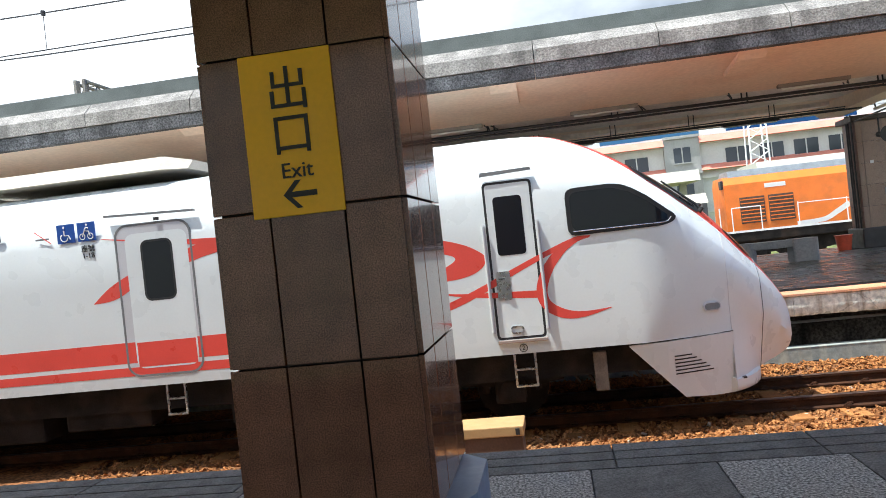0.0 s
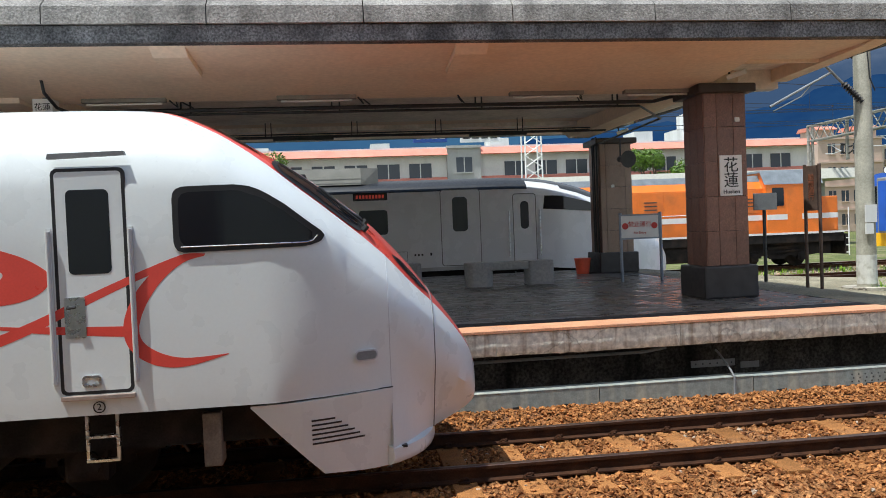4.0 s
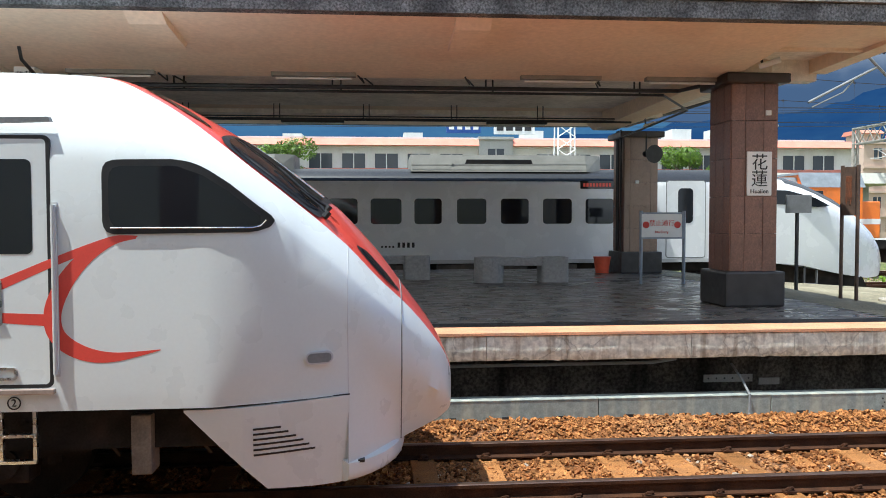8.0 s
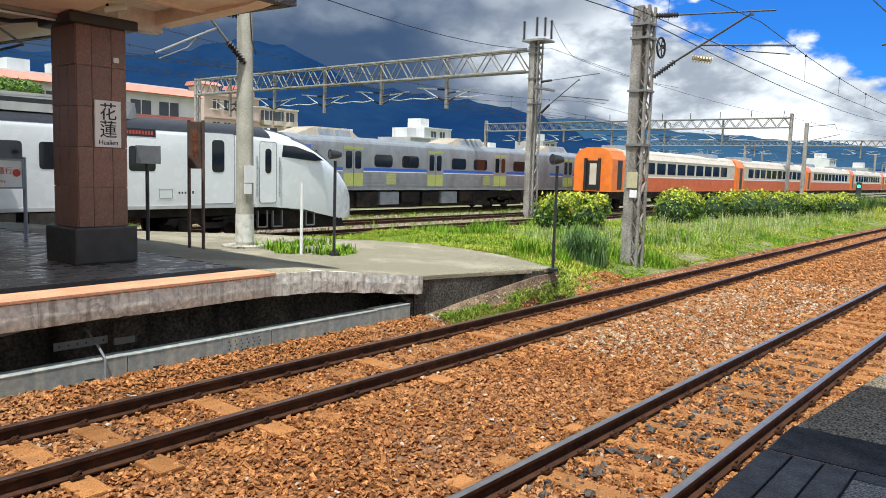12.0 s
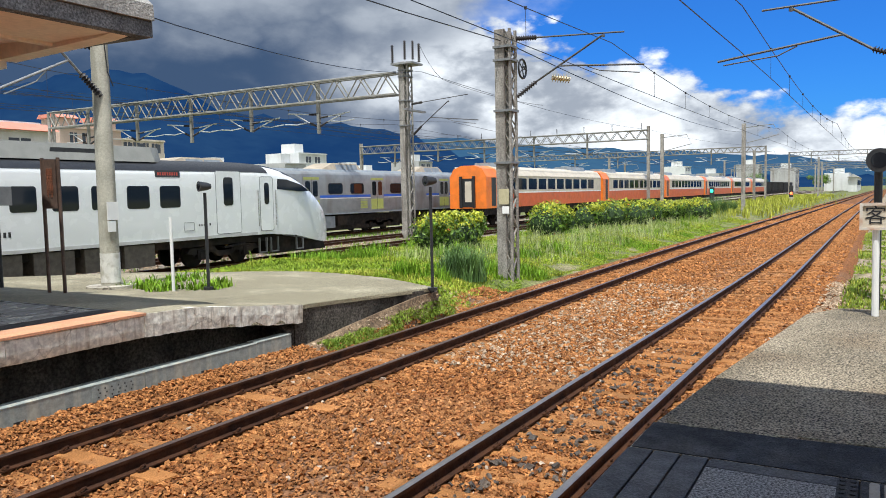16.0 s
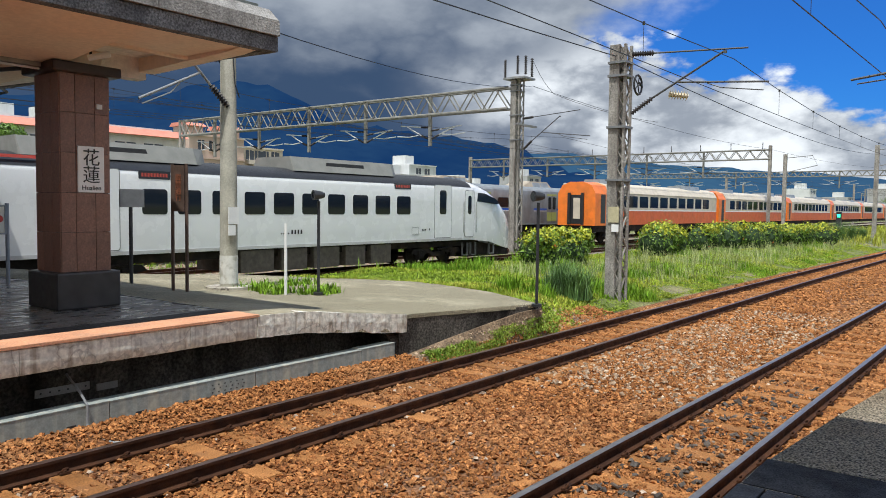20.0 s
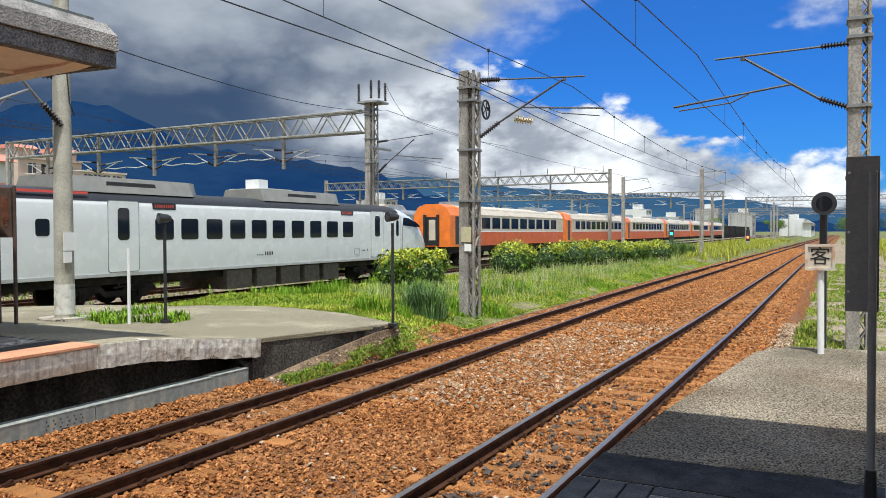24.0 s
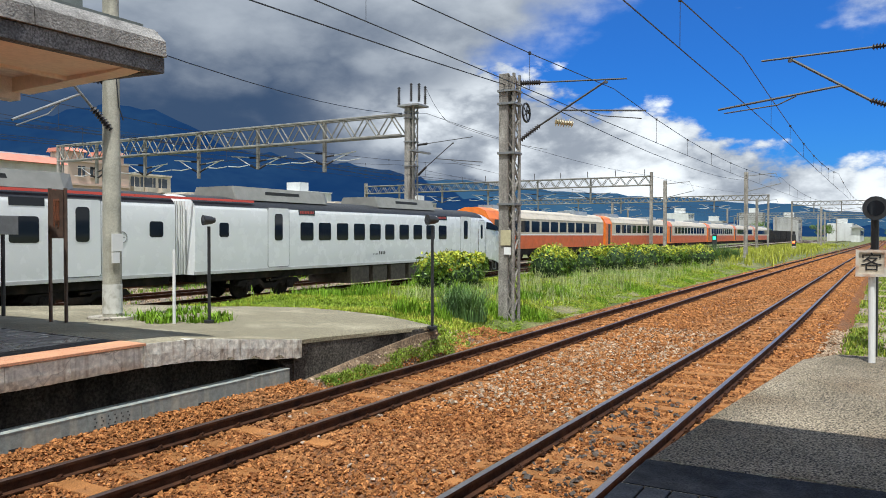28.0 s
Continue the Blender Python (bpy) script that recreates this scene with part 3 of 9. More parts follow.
XS = [-60, -40, -25, -15] + list(range(-10, 60, 2)) + list(range(60, 140, 8)) + list(range(140, 421, 40))
tagged(part("ballast_bed", strip(bmesh.new(), XS, lambda x: near_y(x) - 1.62, lambda x: far_y(x) + 1.95 - max(0, min(0.5, (x - 9) * 0.2)), -0.165), BALLAST_BED, smooth=True), "rust-stained ballast bed under the two near tracks", "ballast", kind="structure")
XS2 = [-60, -30, 0, 10, 20, 30, 45, 60, 90, 130, 200, 300, 420]
tagged(part("ballast_bed_yard", strip(bmesh.new(), XS2, straight(18.6), straight(33.5), -0.2), YARD_BED, smooth=True), "pale gravel bed under the yard tracks", "ballast", kind="structure")

RAIL = [(-0.062, -0.145), (-0.062, -0.132), (-0.012, -0.115), (-0.010, -0.042), (-0.034, -0.034), (-0.034, -0.006), (-0.026, 0.0), (0.026, 0.0), (0.034, -0.006), (0.034, -0.034), (0.010, -0.042), (0.012, -0.115), (0.062, -0.132), (0.062, -0.145)]


def rail_mesh(line, off, xs):
    return loft(bmesh.new(), [[(x, line(x) + off + u, v) for u, v in RAIL] for x in xs], closed=True, pick=lambda i, j: 1 if j in (5, 6, 7) else 0)


def track(name, label, line, xs, top, sleepers=None, z_up=0.0):
    t = thing(name, label, "railway track", kind="structure")
    for off in (-0.565, 0.565):
        part("rail", rail_mesh(line, off, xs), [RAIL_RUST, top], t, "steel rail with a worn running face", smooth=True, angle=50)
    return t


RXS = [-60, -30] + list(range(-12, 80, 2)) + list(range(80, 160, 6)) + list(range(160, 421, 20))
RAIL_BROWN = mat("dull_rail_head", (0.20, 0.13, 0.10), 0.35, 0.8, var=0.2, scale=6)
track_far = track("track_far", "rusty railway track beside the island platform", far_y, RXS, RAIL_BROWN)
track_near = track("track_near", "railway track with shiny rail heads beside the near platform", near_y, RXS, RAIL_TOP)
RXS2 = [-60, 0, 20, 40, 70, 120, 200, 420]
YARD = [20.5, 24.3, 29.8]
for y in YARD:
    track("track_yard", "weedy yard track behind the island platform", straight(y), RXS2, RAIL_BROWN)
track("track_siding", "rusty siding in the grass", lambda x: 11.4 + max(0, x - 40) * 0.004, [62, 80, 100, 140, 200, 400], RAIL_BROWN)

bm = B(-0.115, 0.115, -1.0, 1.0, -0.26, -0.128, bevel=0.012)
sleeper_me = bpy.data.meshes.new("sleeper")
bm.to_mesh(sleeper_me)
sleeper_me.materials.append(SLEEPER)
bm.free()
bm = bmesh.new()
for s in (-1, 1):
    for dy in (-0.085, 0.085):
        y = s * 0.565 + dy
        box(bm, -0.05, 0.05, y - 0.03, y + 0.03, -0.13, -0.112)
        wire_path(bm, [(-0.045, y, -0.115), (-0.02, y + (0.02 if dy > 0 else -0.02), -0.085), (0.03, y, -0.088), (0.045, y - (0.03 if dy > 0 else -0.03), -0.112)], 0.011, 5)
clip_me = bpy.data.meshes.new("rail_clip")
bm.to_mesh(clip_me)
clip_me.materials.append(RAIL_RUST)
bm.free()
for t, line, x0, x1 in ((track_far, far_y, -8.0, 62.0), (track_near, near_y, -6.0, 60.0)):
    n = 0
    x = x0
    while x < x1:
        shared("sleeper", sleeper_me, t, pose(x, line(x), random.uniform(-0.04, -0.008), 0, 0, random.uniform(-0.8, 0.8)))
        if x < 26:
            shared("rail_clip", clip_me, t, pose(x, line(x), 0))
        x += 0.6


def stones(name, count, x0, x1, y0, y1, z, size, material, label, avoid=(), seed=3, power=1.0):
    """Loose broken stones, each a crooked block of eight faces."""
    rng = np.random.default_rng(seed)
    base = np.array([(-1, -0.7, -0.6), (0.8, -1, -0.6), (1, 0.8, -0.6), (-0.7, 1, -0.6), (-0.75, -0.6, 0.6), (0.6, -0.8, 0.75), (0.85, 0.6, 0.55), (-0.5, 0.75, 0.7)], float) * 0.62
    quad = [(0, 3, 2, 1), (4, 5, 6, 7), (0, 1, 5, 4), (1, 2, 6, 5), (2, 3, 7, 6), (3, 0, 4, 7)]
    px = x0 + (x1 - x0) * rng.random(count) ** power
    fy = rng.random(count)
    verts, faces = [], []
    for k in range(count):
        x = px[k]
        a, b = y0(x), y1(x)
        y = a + (b - a) * fy[k]
        if any(abs(y - line(x) - o) < 0.075 for line in avoid for o in (-0.565, 0.565)):
            continue
        if any(abs(y - line(x)) < 1.0 and ((x + 8.0 if line is far_y else x + 6.0) % 0.6 < 0.1 or (x + 8.0 if line is far_y else x + 6.0) % 0.6 > 0.5) for line in avoid) and rng.random() < 0.45:
            continue
        s = size * (0.55 + 0.9 * rng.random() ** 2)
        turn = Euler(rng.uniform(-0.9, 0.9, 2).tolist() + [rng.uniform(0, 6.28)]).to_matrix()
        m = np.array(turn)
        pts = (base * (1 + rng.uniform(-0.45, 0.45, (8, 3))) * np.array([rng.uniform(0.9, 1.5), 0.85, rng.uniform(0.5, 0.85)])) @ m.T * s + (x, y, (z(x, y) if callable(z) else z) + s * 0.12)
        o = len(verts)
        verts += pts.tolist()
        faces += [tuple(o + i for i in q) for q in quad]
    ob = new(name, mesh_from(name, verts, faces, material))
    return tagged(ob, label, "ballast", kind="stuff")


def bed_lo(x):
    return near_y(x) - 1.5


def bed_hi(x):
    return far_y(x) + 1.75 - max(0, min(0.5, (x - 9) * 0.2))


stones("ballast_stones", 72000, -8, 17, bed_lo, bed_hi, -0.165, 0.035, STONE, "rust-brown broken ballast stones between the rails", (far_y, near_y), 3, 0.9)
stones("brown_ballast_stones", 22000, -8, 20, bed_lo, bed_hi, -0.163, 0.036, STONE_BROWN, "dark brown ballast stones among the rusty ones", (far_y, near_y), 13, 0.9)
stones("oily_stones", 600, 1.5, 12, lambda x: near_y(x) - 0.45, lambda x: near_y(x) + 0.45, -0.15, 0.046, STONE_OILY, "oil-blackened stones between the near rails", (near_y,), 14, 1.4)
stones("ballast_stones_beyond", 19000, 17, 50, bed_lo, bed_hi, -0.165, 0.056, STONE, "rust-brown ballast stones along the far part of the tracks", (far_y, near_y), 4, 1.3)
stones("ballast_stones_far", 12000, 50, 110, bed_lo, bed_hi, -0.165, 0.10, STONE, "rust-brown ballast far down the line", (far_y, near_y), 21, 1.2)
stones("dusty_stones", 2000, 9.5, 20, lambda x: near_y(x) + 0.75, lambda x: far_y(x) - 0.75, -0.155, 0.042, STONE_DUST, "dusty pale stones worn between the two tracks", (), 15, 1.0)
stones("pale_stones", 800, -3, 24, bed_lo, bed_hi, -0.155, 0.034, STONE_PALE, "scattered pale stones on the ballast", (far_y, near_y), 5)


def shoulder_z(x, y):
    return lerp_table([(7.35, -0.2), (7.6, -0.14), (7.85, -0.05), (8.06, -0.015)], y) + 0.015 * noise.noise((x * 2, y * 4, 0))


secs = [[(x, y, shoulder_z(x, y) - (0.08 if y < 7.4 else 0.012)) for y in (7.35, 7.6, 7.75, 7.9, 8.062)] for x in [-10 + 0.5 * i for i in range(39)]]
tagged(part("ballast_shoulder", loft(bmesh.new(), secs, caps=False), BALLAST_BED, smooth=True), "ballast heaped against the cable trough", "ballast", kind="structure")
stones("shoulder_stones", 8500, -4, 9.3, straight(7.4), straight(8.05), shoulder_z, 0.032, STONE, "rust-brown stones heaped against the trough", (), 8)
stones("verge_stones", 2600, 9.7, 22, lambda x: near_y(x) - 2.5, lambda x: near_y(x) - 1.4, lambda x, y: -0.16 if y > near_y(x) - 1.9 else -0.13, 0.045, STONE_DUST, "dusty broken stones along the grass verge", (), 9)
stones("yard_stones", 5000, 6, 34, straight(19.4), straight(31.5), -0.2, 0.07, STONE_DUST, "pale gravel on the yard tracks", (), 6)

# ---- near platform ----
PLAT = 0.92


def edge_1(x):
    return lerp_table([(-60, 1.36), (4.5, 1.34), (6.0, 1.2), (9.3, 0.82), (20, 0.8)], x)


plat_1 = thing("platform_near", "near platform with grey pavers and tactile strips", "platform", kind="structure")
pts = [(x, edge_1(x)) for x in (-40, 4.5, 6.0, 9.3)] + [(9.9, 0.5), (10.2, -3.0), (9.9, -6.2), (-40, -6.2)]
part("body", P([(x, y - 0.05) for x, y in pts], "z", -0.8, PLAT - 0.12), CONCRETE, plat_1, "weathered concrete wall of the platform")
part("asphalt_end", P([(4.18, -6.2), (4.18, edge_1(4.18)), (4.5, edge_1(4.5)), (6.0, edge_1(6)), (9.3, edge_1(9.3)), (9.9, 0.5), (10.15, -3), (9.85, -6.2)], "z", PLAT - 0.14, PLAT - 0.004), ASPHALT, plat_1, "speckled asphalt surface of the platform's end")
part("tar_strip", P([(4.19, -6.1), (4.19, 1.33), (4.68, 1.33), (4.69, 0.6), (4.74, 0.0), (4.70, -1.0), (4.73, -6.1)], "z", PLAT - 0.02, PLAT + 0.001), TAR, plat_1, "black tar strip")
rp = random.Random(9)
for k in range(16):
    y = -0.35 + k * 0.105 + rp.uniform(-0.03, 0.03)
    w, d = rp.uniform(0.03, 0.075), rp.uniform(0.008, 0.022)
    x = 4.72 + 0.03 * math.sin(y * 5) + rp.uniform(-0.015, 0.015)
    part("pale_crack", P([(x - d, y - w * 0.6), (x + d * 0.2, y - w), (x + d, y - w * 0.2), (x + d * 0.6, y + w), (x - d * 0.8, y + w * 0.5)], "z", PLAT - 0.006, PLAT + 0.003), APRON, plat_1)
part("joint_bed", B(-40, 4.18, -6.2, 1.30, PLAT - 0.12, PLAT - 0.016), FLOOR_JOINT, plat_1, "dark joints between the pavers")
strip_me = {}
for k in range(3):
    y1 = 1.35 - k * 0.145
    for i in range(14):
        x0 = -8.82 + i * 1.0
        if "edge" not in strip_me:
            bm = B(0.004, 0.996, -0.137, -0.004, -0.12, 0.0, bevel=0.006)
            me = strip_me["edge"] = bpy.data.meshes.new("edge_slab")
            bm.to_mesh(me)
            me.materials.append(PAVER_PLAIN)
            bm.free()
        if x0 + 1 <= 4.19:
            shared("edge_slab", strip_me["edge"], plat_1, pose(x0, y1, PLAT))


def paver_mesh(name, w, d, material, h=0.1):
    bm = B(0.004, w - 0.004, -d + 0.004, -0.004, -h, 0.0, bevel=0.004)
    me = bpy.data.meshes.new(name)
    bm.to_mesh(me)
    me.materials.append(material)
    bm.free()
    return me


speck_me, plain_me = paver_mesh("paver", 0.6, 0.6, PAVER_SPECK), paver_mesh("paver", 0.6, 0.6, PAVER_PLAIN)
bm = B(0.004, 0.296, -0.096, -0.004, -0.1, 0.0, bevel=0.004)
for i in range(5):
    for j in range(2):
        prism(bm, rounded(0.02 + i * 0.0555, 0.058 + i * 0.0555, -0.042 - j * 0.046, -0.014 - j * 0.046, 0.013, 2), "z", 0.0, 0.006)
dot_me = bpy.data.meshes.new("tactile_dot_tile")
bm.to_mesh(dot_me)
dot_me.materials.append(PAVER_DARK)
bm.free()
bm = B(0.004, 0.296, -0.396, -0.004, -0.1, 0.0, bevel=0.004)
bar_me = bpy.data.meshes.new("tactile_bar_tile")
bm.to_mesh(bar_me)
bar_me.materials.append(PAVER_DARK)
bm.free()
bm = P(rounded(0.03, 0.27, -0.043, 0.0, 0.02, 3), "z", -0.004, 0.008)
rib_me = bpy.data.meshes.new("tactile_bar")
bm.to_mesh(rib_me)
rib_me.materials.append(mat("tactile_bar_buff", (0.34, 0.30, 0.24), 0.7, var=0.2, scale=5, fine=90, spread=0.1))
bm.free()
for i in range(20):
    x0 = 4.18 - 0.13 - 0.6 * (i + 1)
    shared("paver", speck_me if i % 2 == 0 else plain_me, plat_1, pose(x0, 0.915, PLAT))
    for k in range(2):
        shared("tactile_dot_tile", dot_me, plat_1, pose(x0 + 0.3 * k + 0.13, 0.325, PLAT))
        shared("tactile_bar_tile", bar_me, plat_1, pose(x0 + 0.3 * k + 0.13, 0.225, PLAT))
        if i < 6:
            for r in range(5):
                shared("tactile_bar", rib_me, plat_1, pose(x0 + 0.3 * k + 0.13, 0.185 - 0.061 * r, PLAT))
    for r in range(6):
        shared("paver", plain_me if (i + r) % 3 else speck_me, plat_1, pose(x0 + 0.13, -0.175 - 0.6 * r, PLAT))
part("end_paver", B(4.055, 4.176, 0.319, 0.911, PLAT - 0.1, PLAT, bevel=0.004), PAVER_PLAIN, plat_1)

part("drain_frame", ring(bmesh.new(), [(5.43, -0.46), (5.84, -0.48), (5.84, -0.36), (5.43, -0.35)], [(5.45, -0.445), (5.82, -0.465), (5.82, -0.375), (5.45, -0.365)], 0.0, 0.01), GREY_STEEL, plat_1).matrix_basis = Matrix(((1, 0, 0, 0), (0, 0, 1, 0), (0, 1, 0, PLAT - 0.003), (0, 0, 0, 1)))
for k in range(9):
    part("drain_bar", B(5.46 + 0.042 * k, 5.475 + 0.042 * k, -0.455, -0.37, PLAT - 0.003, PLAT + 0.004), GREY_STEEL, plat_1)
can_1 = thing("canopy_near", "concrete canopy roof over the near platform", "canopy", kind="structure")
part("roof_slab", B(-40, 4.60, -7.0, 0.90, 4.40, 4.95), SOFFIT, can_1)
part("fascia", B(-40, 4.604, 0.902, 1.03, 4.36, 4.955), PEBBLE_WASH, can_1)
# wall out of view, added to hold back sky light and its reflections
tagged(part("wall_station", B(-40, 14.0, -16.0, -15.6, -0.5, 7.0), WALL_WHITE), "plain pale unseen wall, added behind the near platform to block sky", "wall", kind="structure")

# ---- island platform ----
plat_2 = thing("platform_island", "island platform with dark tiled floor and a cracked concrete edge", "platform", kind="structure")
EDGE2 = 8.1
def lip_section(x, top):
    low = PLAT - 0.31 + 0.012 * noise.noise((x * 1.1, 2.0, 0)) + 0.010 * noise.noise((x * 9.0, 5.0, 0))
    out = 0.012 * noise.noise((x * 3.0, 8.0, 0))
    return [(x, EDGE2 + 0.015 + 0.5 * out, low), (x, EDGE2 + out * 0.6, low + 0.02), (x, EDGE2 + out * 0.4, PLAT - 0.16), (x, EDGE2, PLAT - 0.045), (x, EDGE2 + 0.02, top), (x, 9.4, top), (x, 9.4, PLAT - 0.42), (x, 8.75, PLAT - 0.32)]


part("lip", P([(EDGE2, PLAT - 0.30), (EDGE2, PLAT - 0.035), (EDGE2 + 0.02, PLAT - 0.032), (9.4, PLAT - 0.032), (9.4, PLAT - 0.42), (8.75, PLAT - 0.32)], "x", -40, -5.0), CONCRETE, plat_2, "streaked concrete lip")
rl = random.Random(4)
x = -5.0
while x < 6.39:
    x1 = min(6.4, x + rl.choice((0.75, 1.2, 1.9, 2.3)))
    if 6.4 - x1 < 0.5:
        x1 = 6.4
    k = max(3, int((x1 - x) / 0.07))
    part("lip_slab", loft(bmesh.new(), [lip_section(x + 0.004 + (x1 - x - 0.006) * i / k, PLAT - 0.032) for i in range(k + 1)], closed=True), LIP_CREAM, plat_2, "cracked and streaked concrete lip", smooth=True, angle=50)
    x = x1
part("retaining_wall", B(-40, 9.2, 8.72, 9.4, -0.8, PLAT - 0.33), CONCRETE_DARK, plat_2, "recessed wall under the lip with its shade in the colour")
part("core", B(-40, 6.4, 9.4, 18.9, -0.8, PLAT - 0.03), CONCRETE, plat_2)


def fall(x, y=0.0):
    return lerp_table([(6.4, PLAT), (7.2, PLAT - 0.03), (9.4, 0.62), (12.9, 0.50), (14.5, 0.36), (15.8, 0.33)], x)


APRON_LO = [(6.4, 8.1), (9.4, 8.1), (9.42, 8.15), (12.9, 7.7), (13.4, 8.15), (14.6, 9.5), (15.3, 10.6), (15.7, 12.4)]
APRON_HI = [(6.4, 18.55), (9.5, 18.55), (11.0, 17.4), (12.5, 16.4), (14.0, 15.7), (15.0, 15.0), (15.5, 14.3), (15.7, 13.2)]


def on_apron(x, y, m=0.0):
    return x < 15.7 - m and lerp_table(APRON_LO, x) + m < y < lerp_table(APRON_HI, x) - m


def apron_mesh():
    bm = bmesh.new()
    rows, xs = [], [6.4 + 0.3 * i for i in range(32)]
    for x in xs:
        lo, hi = lerp_table(APRON_LO, x), lerp_table(APRON_HI, x)
        if x > 9.5:
            lo, hi = lo + 0.07 * noise.noise((x * 2.3, 1.0, 4.0)), hi + 0.12 * noise.noise((x * 1.7, 6.0, 4.0))
        z = fall(x)
        ys = [lo + (hi - lo) * k / 10 for k in range(11)]
        rows.append([(x, lo, z - (0.30 if x < 9.35 else 0.085)), (x, lo, z - 0.02)] + [(x, y + (0.01 if k == 0 else 0), z - (0.012 if k == 0 else 0) + 0.014 * noise.noise((x, y, 0))) for k, y in enumerate(ys)] + [(x, hi, z - 0.9)])
    return loft(bm, rows, caps=False)


part("apron", apron_mesh(), APRON, plat_2, "pale gravelly concrete apron sloping to the ground", smooth=True, angle=40)
bm = bmesh.new()
secs = [[(x, 8.10 + 0.012 * noise.noise((x * 4, 1, 1)), fall(x) - 0.31 - 0.02 * noise.noise((x * 2.1, 4, 0)) - 0.016 * noise.noise((x * 9, 4, 0))), (x, 8.09 + 0.015 * noise.noise((x * 5, 9, 1)), fall(x) - 0.15), (x, 8.094, fall(x) - 0.012), (x, 8.75, fall(x) - 0.016), (x, 8.75, fall(x) - 0.34)] for x in [6.4 + 0.06 * i for i in range(51)]]
loft(bm, secs, closed=True)
part("broken_lip", bm, LIP_CREAM, plat_2, "broken pale concrete lip at the end")
def wall_line(x):
    return lerp_table([(9.3, 8.17), (9.42, 8.155), (12.9, 7.70)], x) + 0.012


wx = [9.3 + 0.2 * i for i in range(19)]
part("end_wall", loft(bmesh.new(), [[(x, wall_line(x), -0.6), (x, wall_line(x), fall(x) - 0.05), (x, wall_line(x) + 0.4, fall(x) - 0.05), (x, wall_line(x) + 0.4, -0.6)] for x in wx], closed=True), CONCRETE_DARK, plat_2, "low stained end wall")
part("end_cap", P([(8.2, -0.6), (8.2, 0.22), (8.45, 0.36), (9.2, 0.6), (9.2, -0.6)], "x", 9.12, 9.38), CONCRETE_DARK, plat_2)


def bank_point(x, f):
    """A point of the bank below the apron: f runs from its top at the wall to its foot at the ballast."""
    lo = lerp_table([(9.42, 8.15), (12.9, 7.66), (13.5, 8.0), (14.6, 9.0), (16, 9.6)], x)
    zt = lerp_table([(9.42, -0.08), (10.0, 0.02), (10.6, 0.12), (11.4, 0.24), (12.3, 0.37), (12.9, 0.40), (13.4, 0.40), (14.0, 0.32), (14.8, 0.27), (16, 0.22)], x)
    yo = far_y(x) + 1.0
    z = lerp_table([(0, zt), (0.45, zt * 0.38 - 0.1), (1, -0.24)], f)
    return x, lo + (yo - lo) * f, z + 0.035 * noise.noise((x * 3, f * 4, 0)) * min(1, f * 4)


bm = bmesh.new()
rows = [[bank_point(9.42 + i * 0.16, 0)[:1] + (bank_point(9.42 + i * 0.16, 0)[1] + 0.12, bank_point(9.42 + i * 0.16, 0)[2])] + [bank_point(9.42 + i * 0.16, f) for f in (0, 0.15, 0.3, 0.45, 0.6, 0.8, 1)] for i in range(42)]
tagged(part("earth_bank", loft(bm, rows, caps=False), mat("gravelly_earth", (0.15, 0.095, 0.055), 0.95, var=0.35, scale=3, fine=40, bump=1.0, bump_scale=30, second=(0.24, 0.165, 0.10), grit=0.45, grit_scale=26), smooth=True), "gravelly earth bank below the apron", "ground", kind="structure")
def bank_z(x, y):
    lo, yo = bank_point(x, 0)[1], bank_point(x, 1)[1]
    return bank_point(x, min(1.0, max(0.0, (y - lo) / (yo - lo))))[2]


stones("bank_stones", 800, 9.5, 15.8, lambda x: bank_point(x, 1)[1] - 0.15, lambda x: bank_point(x, 0.1)[1], bank_z, 0.04, STONE_DUST, "dusty broken stones on the bank", (), 10)
stones("rusty_bank_stones", 2600, 9.4, 17, lambda x: far_y(x) + 0.8, lambda x: bank_point(x, 0.45)[1], lambda x, y: bank_z(x, y) if y > far_y(x) + 1.0 else -0.2, 0.044, STONE, "rust-brown stones at the foot of the bank", (), 16)
part("terracotta_band", B(-40, 6.42, 8.08, 8.58, PLAT - 0.03, PLAT), TERRACOTTA, plat_2, "terracotta-coloured platform edge band")

floor_2 = tagged(part("floor_island", B(-40, 6.42, 8.58, 18.88, PLAT - 0.03, PLAT - 0.012), FLOOR_JOINT), "dark joints of the island platform floor", "floor", kind="structure")
tile_a = paver_mesh("floor_tile", 0.2, 0.1, FLOOR_TILE, 0.03)
tact_me = paver_mesh("tactile_tile", 0.3, 0.3, PAVER_DARK, 0.03)
for i in range(26):
    shared("tactile_tile", tact_me, floor_2, pose(6.1 - 0.3 * i, 8.90, PLAT + 0.001))
count = 0
verts, faces = [], []
cube = [(4, 5, 6, 7), (0, 1, 5, 4), (1, 2, 6, 5), (2, 3, 7, 6), (3, 0, 4, 7)]
rf = random.Random(12)


def lay(x, y, w, d):
    o = len(verts)
    z, tz, tx = PLAT + rf.uniform(-0.0015, 0.001), rf.uniform(-0.0007, 0.0007), rf.uniform(-0.0007, 0.0007)
    verts.extend([(x + 0.002, y - d, PLAT - 0.02), (x + w, y - d, PLAT - 0.02), (x + w, y - 0.002, PLAT - 0.02), (x + 0.002, y - 0.002, PLAT - 0.02), (x + 0.002, y - d, z - tz - tx), (x + w, y - d, z - tz + tx), (x + w, y - 0.002, z + tz + tx), (x + 0.002, y - 0.002, z + tz - tx)])
    faces.extend(tuple(o + k for k in f) for f in cube)


